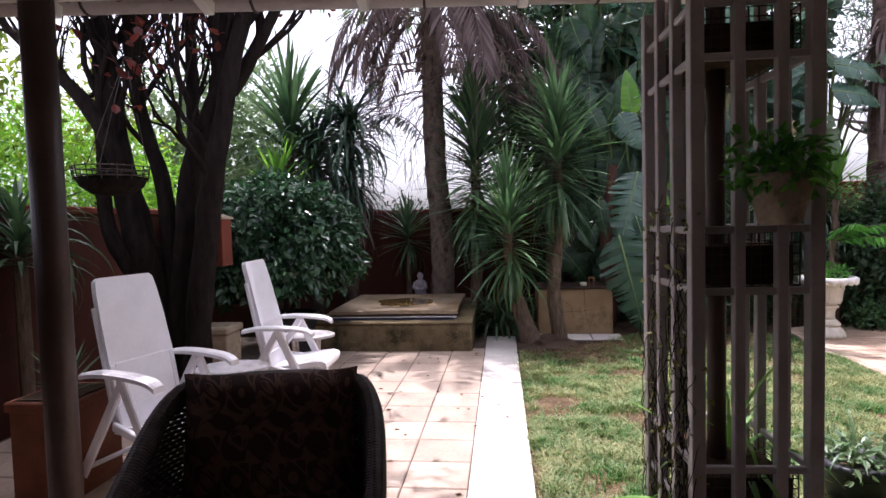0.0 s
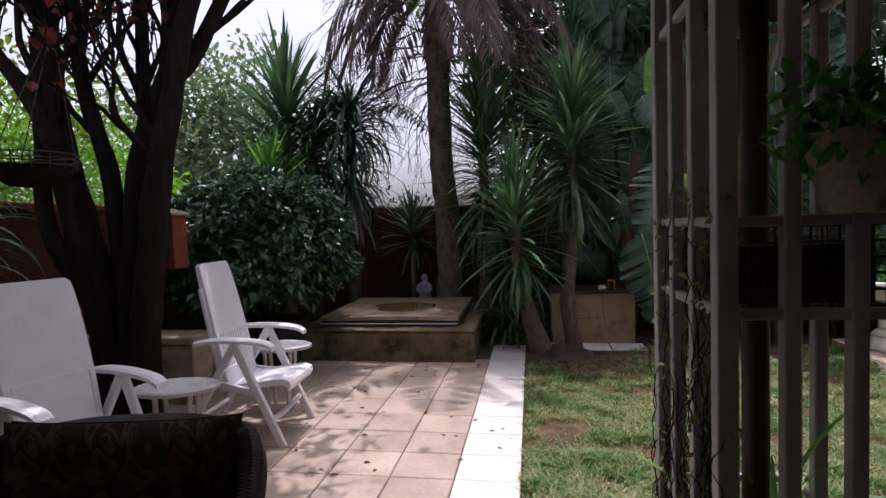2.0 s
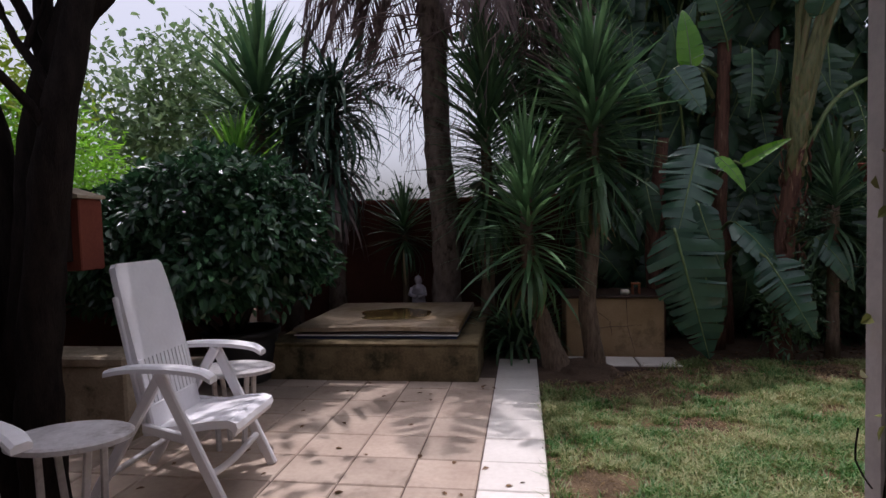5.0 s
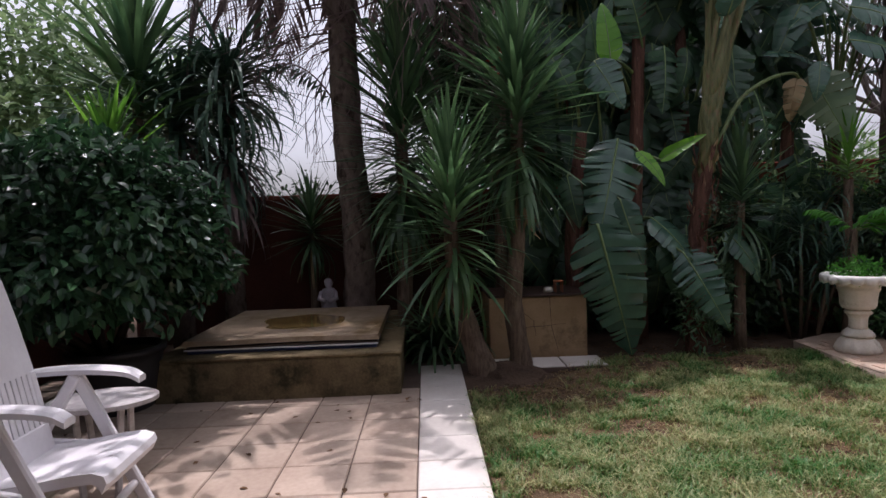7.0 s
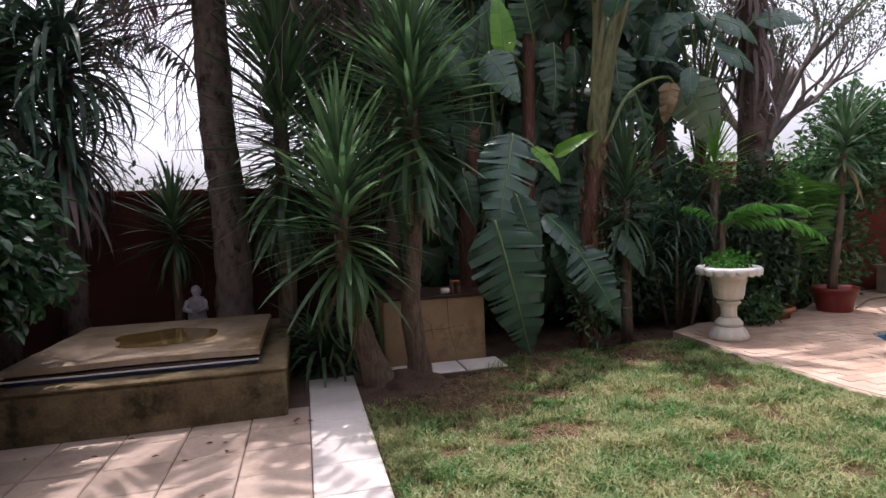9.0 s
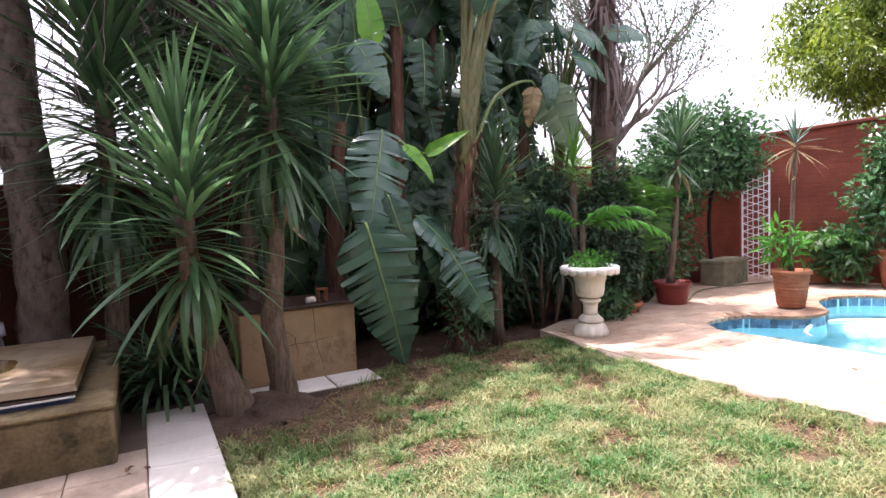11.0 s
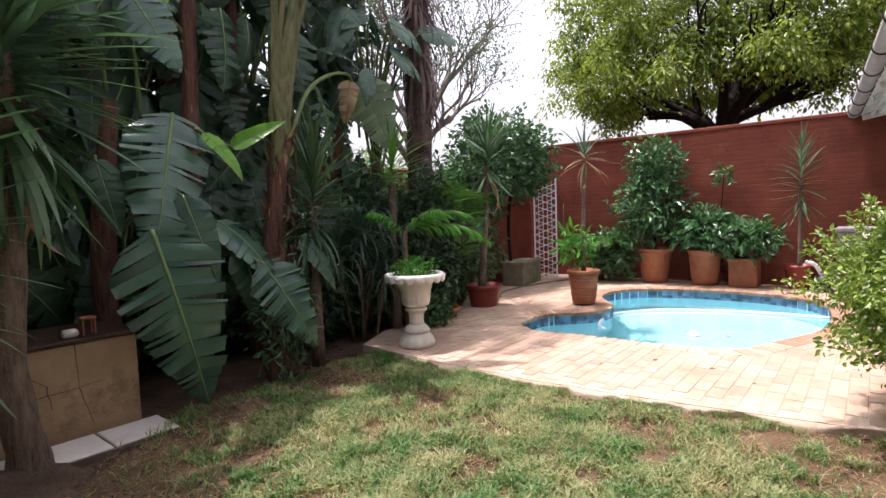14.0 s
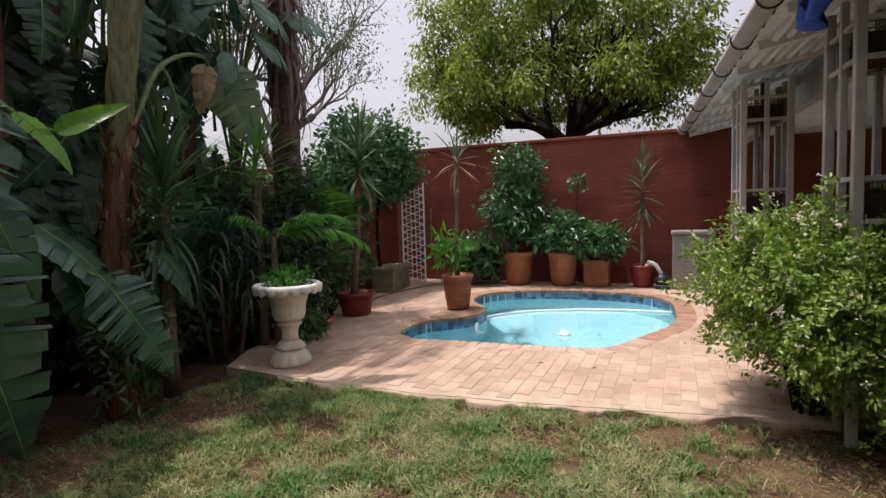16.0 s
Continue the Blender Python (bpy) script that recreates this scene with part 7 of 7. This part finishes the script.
for k, (x, y, s) in enumerate(((-9, 16, 2.2), (10.5, 14, 1.5), (14.5, 13, 1.6))):
    leaf_bush(far, (x, y, s * 0.95), (s * 1.5, s * 0.8, s), 2600, 0.2, M_DULL, 80 + k, 0.3, name="crown")

dk = thing("dense_tree", "dense dark green tree behind the banana grove", "tree", (1.9, 10.3, 0))
part("trunk", Geo().tube([(0, 0, -0.05), (0.1, 0, 2.0), (0, 0, 4.0)], [0.2, 0.16, 0.1], 10, 0.15), M_BARK, dk, smooth=True)
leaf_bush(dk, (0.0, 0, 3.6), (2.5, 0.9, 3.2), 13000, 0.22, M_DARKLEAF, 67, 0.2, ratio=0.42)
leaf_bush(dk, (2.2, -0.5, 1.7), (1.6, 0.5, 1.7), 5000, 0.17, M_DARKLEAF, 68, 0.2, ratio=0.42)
# ragged mortar lip under the deck's edge
lip = Geo()
rows = []
for i in range(181):
    y = 2.4 + 4.45 * i / 180
    x = deck_edge(y)
    w = 0.012 + 0.09 * noise.noise(Vector((0, y * 3.1, 2))) + 0.04 * noise.noise(Vector((1, y * 14, 0)))
    rows += [(x + 0.05, y, 0.021), (x - w * 0.6, y, 0.02 + 0.012 * noise.noise(Vector((3, y * 9, 0)))), (x - w, y, 0.006), (x - w * 0.8, y, -0.06)]
lip.add(rows, [(i * 4 + k, i * 4 + k + 1, i * 4 + k + 5, i * 4 + k + 4) for i in range(180) for k in range(3)])
tagged(part("mortar_lip", lip, M_BED, smooth=True), "ragged pale mortar lip along the deck edge", "mortar", kind="structure")

# ---- grass ----
gr = np.random.default_rng(7)
BARE = ((2.75, 6.8, 0.48), (1.6, 6.15, 0.22), (3.2, 4.5, 0.24), (1.25, 5.5, 0.22), (0.75, 6.5, 0.85), (2.2, 5.0, 0.2), (0.5, 4.6, 0.2), (3.4, 3.8, 0.24), (3.75, 3.0, 0.9), (3.3, 2.6, 0.4), (2.9, 5.9, 0.22), (3.5, 5.0, 0.25), (1.1, 4.2, 0.22), (0.55, 5.4, 0.16), (1.9, 6.95, 0.4), (3.15, 2.95, 0.7), (1.3, 6.75, 0.4), (3.0, 3.3, 0.4))
tufts = []
for tx, ty in zip(gr.uniform(PATH_R + 0.02, 4.1, 30000), gr.uniform(2.35, 7.3, 30000)):
    p = Vector((tx, ty, 0))
    d = 0.8 + 0.8 * noise.noise(p * 1.3 + Vector((4, 0, 0))) + 1.3 * noise.noise(p * 4.3 + Vector((0, 0, 5))) + 0.9 * noise.noise(p * 11)
    for cx, cy, cr in BARE:
        d -= 2.4 * max(0.0, 1 - math.hypot(tx - cx, ty - cy) / cr / (1 + 0.5 * noise.noise(p * 7)))
    if tx < deck_edge(ty) + 0.02 and ty < lawn_top(tx) + 0.05 and gr.random() < min(1.0, max(0.03, d)):
        tufts.append((tx, ty, 0.65 + 0.75 * max(0.0, noise.noise(p * 5.5)) + 0.6 * max(0.0, noise.noise(p * 15))))
tufts = np.repeat(np.array(tufts), 10, 0)
n = len(tufts)
a = gr.uniform(0, 2 * math.pi, n)
x, y = tufts[:, 0] + gr.normal(size=n) * 0.022, tufts[:, 1] + gr.normal(size=n) * 0.022
hgt = gr.uniform(0.013, 0.064, n) * tufts[:, 2]
lean = gr.uniform(0.3, 1.7, n) * hgt
w = gr.uniform(0.0022, 0.0046, n)
ca, sa = np.cos(a), np.sin(a)
base = np.stack([x, y, np.full(n, -0.022)], 1)
side = np.stack([-sa * w, ca * w, np.zeros(n)], 1)
mid = base + np.stack([ca * lean * 0.45, sa * lean * 0.45, hgt * 0.8], 1)
tip = base + np.stack([ca * lean * 1.4, sa * lean * 1.4, hgt * 0.95 + 0.01], 1)
v = np.stack([base - side, base + side, mid + side * 0.8, mid - side * 0.8, tip], 1).reshape(-1, 3)
k = np.arange(n)[:, None] * 5
g = Geo()
g.v = v.tolist()
g.f = (k + np.array([[0, 1, 2, 3]])).tolist() + (k + np.array([[3, 2, 4]])).tolist()
tagged(part("grass", g, M_GRASS, kind="stuff"), "short sparse green and straw-coloured lawn grass", "grass")

# dead straw and crumbs between the grass
r = random.Random(13)
P, A = [], []
while len(P) < 20000:
    x, y = r.uniform(PATH_R + 0.03, 4.0), r.uniform(2.4, 7.3)
    if x < deck_edge(y) + 0.06 and y < lawn_top(x) + 0.15:
        P.append(Vector((x, y, -0.018 + r.uniform(0, 0.012))))
        A.append(Vector((r.gauss(0, 1), r.gauss(0, 1), r.uniform(-0.05, 0.4))))
straw = part("dead_straw", leaf_cloud(P, A, [(0.1, 0.1, 1)] * len(P), [r.uniform(0.02, 0.055) for _ in P], 0.12), M_DRYLEAF, kind="stuff")
tagged(straw, "dry straw bits lying in the thin lawn", "straw")
P = [Vector((cx + r.gauss(0, cr * 0.45), cy + r.gauss(0, cr * 0.45), -0.02)) for cx, cy, cr in ((2.75, 6.8, 0.35), (1.6, 6.15, 0.25), (3.2, 4.5, 0.36), (1.25, 5.5, 0.25), (0.8, 6.2, 0.45), (2.2, 5.0, 0.25), (2.6, 7.3, 0.6)) for _ in range(220)]
crumbs = Geo()
for p in P:
    q = r.uniform(0.006, 0.018)
    o = [Vector((r.gauss(0, 1), r.gauss(0, 1), abs(r.gauss(0, 0.8)))).normalized() * q for _ in range(4)]
    crumbs.add([p + k for k in o], [(0, 1, 2), (0, 2, 3), (0, 3, 1), (1, 3, 2)])
tagged(part("soil_crumbs", crumbs, M_SOIL, kind="stuff"), "loose reddish soil crumbs on the bare patches", "soil")
# fallen leaves
r = random.Random(3)
P = [Vector((r.uniform(-2.8, 0.1), r.uniform(2.6, 6.3), 0.006)) for _ in range(70)] + [Vector((r.uniform(3.8, 6.2), r.uniform(3.6, 7.2), 0.042)) for _ in range(14)]
P += [Vector((x, lawn_top(x) + 0.04 + 0.7 * r.random() ** 1.5, -0.04)) for x in [r.uniform(0.2, 3.7) for _ in range(420)]]
lit = part("fallen_leaves", leaf_cloud(P, [Vector((r.gauss(0, 1), r.gauss(0, 1), 0.05)) for _ in P], [(0.1, 0.1, 1)] * len(P), [r.uniform(0.03, 0.06) for _ in P], 0.5), M_LITTER, kind="stuff")
tagged(lit, "scattered dry brown leaves on the paving", "leaves")

# ---- tiles and pavers ----
def tile_mesh(w, d, t, c=0.006):
    v = [(-w, -d, -t), (w, -d, -t), (w, d, -t), (-w, d, -t), (-w, -d, -c), (w, -d, -c), (w, d, -c), (-w, d, -c), (-w + c, -d + c, 0), (w - c, -d + c, 0), (w - c, d - c, 0), (-w + c, d - c, 0)]
    f = [(8, 9, 10, 11)]
    for a in (0, 4):
        f += [(a + k, a + (k + 1) % 4, a + 4 + (k + 1) % 4, a + 4 + k) for k in range(4)]
    return Geo().add(v, f).mesh("tile")


patio = bpy.data.objects["patio"]
slab_me, edge_me = tile_mesh(TX / 2 - 0.004, TY / 2 - 0.004, 0.012), tile_mesh(TX / 2 - 0.004, TY / 2 - 0.004, 0.012)
r = random.Random(2)
for j in range(-7, 14):
    y = 2.6 + (j + 0.5) * TY - 0.26
    if y + TY / 2 > 7.37:
        continue
    for i in range(10):
        x = PATH_R - (i + 0.5) * TX
        if x - TX / 2 < -3.79:
            continue
        if i > 0 and y > 6.5 and x > -2.4:
            continue
        part("tile", edge_me if i == 0 else slab_me, M_EDGE_TILE if i == 0 else M_TILE, patio, m=pose(x, y, 0.003 + r.uniform(-0.0015, 0.0015), r.uniform(-0.15, 0.15), r.uniform(-0.15, 0.15), 0))
for i in range(3):
    part("tile", edge_me, M_EDGE_TILE, patio, m=pose(0.36 + (i + 0.02) * 0.4 + 0.18, 7.175, 0.004 + r.uniform(-0.002, 0.002), 0, 0, r.uniform(-1, 1)))

deck = bpy.data.objects["pool_deck"]
PW, PL = 0.112, 0.224
pave = tile_mesh(PL / 2 - 0.002, PW / 2 - 0.002, 0.02, 0.003)
pave.name = "paver"
rest = Geo()
tv = [tuple(v.co) for v in pave.vertices]
tf = [tuple(p.vertices) for p in pave.polygons]
clear = offset(POOL, 0.1)
count = 0
spots = []
for j in range(56):
    y = 2.55 + j * PW
    for i in range(30):
        x = 3.45 + i * PL + (PL / 2 if j % 2 else 0)
        if x - PL * 0.5 < deck_edge(y) + 0.06 or x + PL / 2 > WALL_X or inside(clear, x, y) or y > 8.7 or (y > 7.75 and x < 6.8) or (y > 7.4 and x < 4.4):
            continue
        spots.append((x, y))
for x, y in spots:
    m = pose(x, y, 0.03 + r.uniform(-0.002, 0.002), r.uniform(-0.4, 0.4), r.uniform(-0.3, 0.3), r.uniform(-0.6, 0.6))
    if x < 5.25 and y < 6.9 and y > 3.4 and count < 300:
        part("paver", pave, M_PAVER, deck, m=m)
        count += 1
    else:
        rest.add([m @ Vector(p) for p in tv], tf)
part("pavers", rest, M_PAVER, deck, kind="stuff")
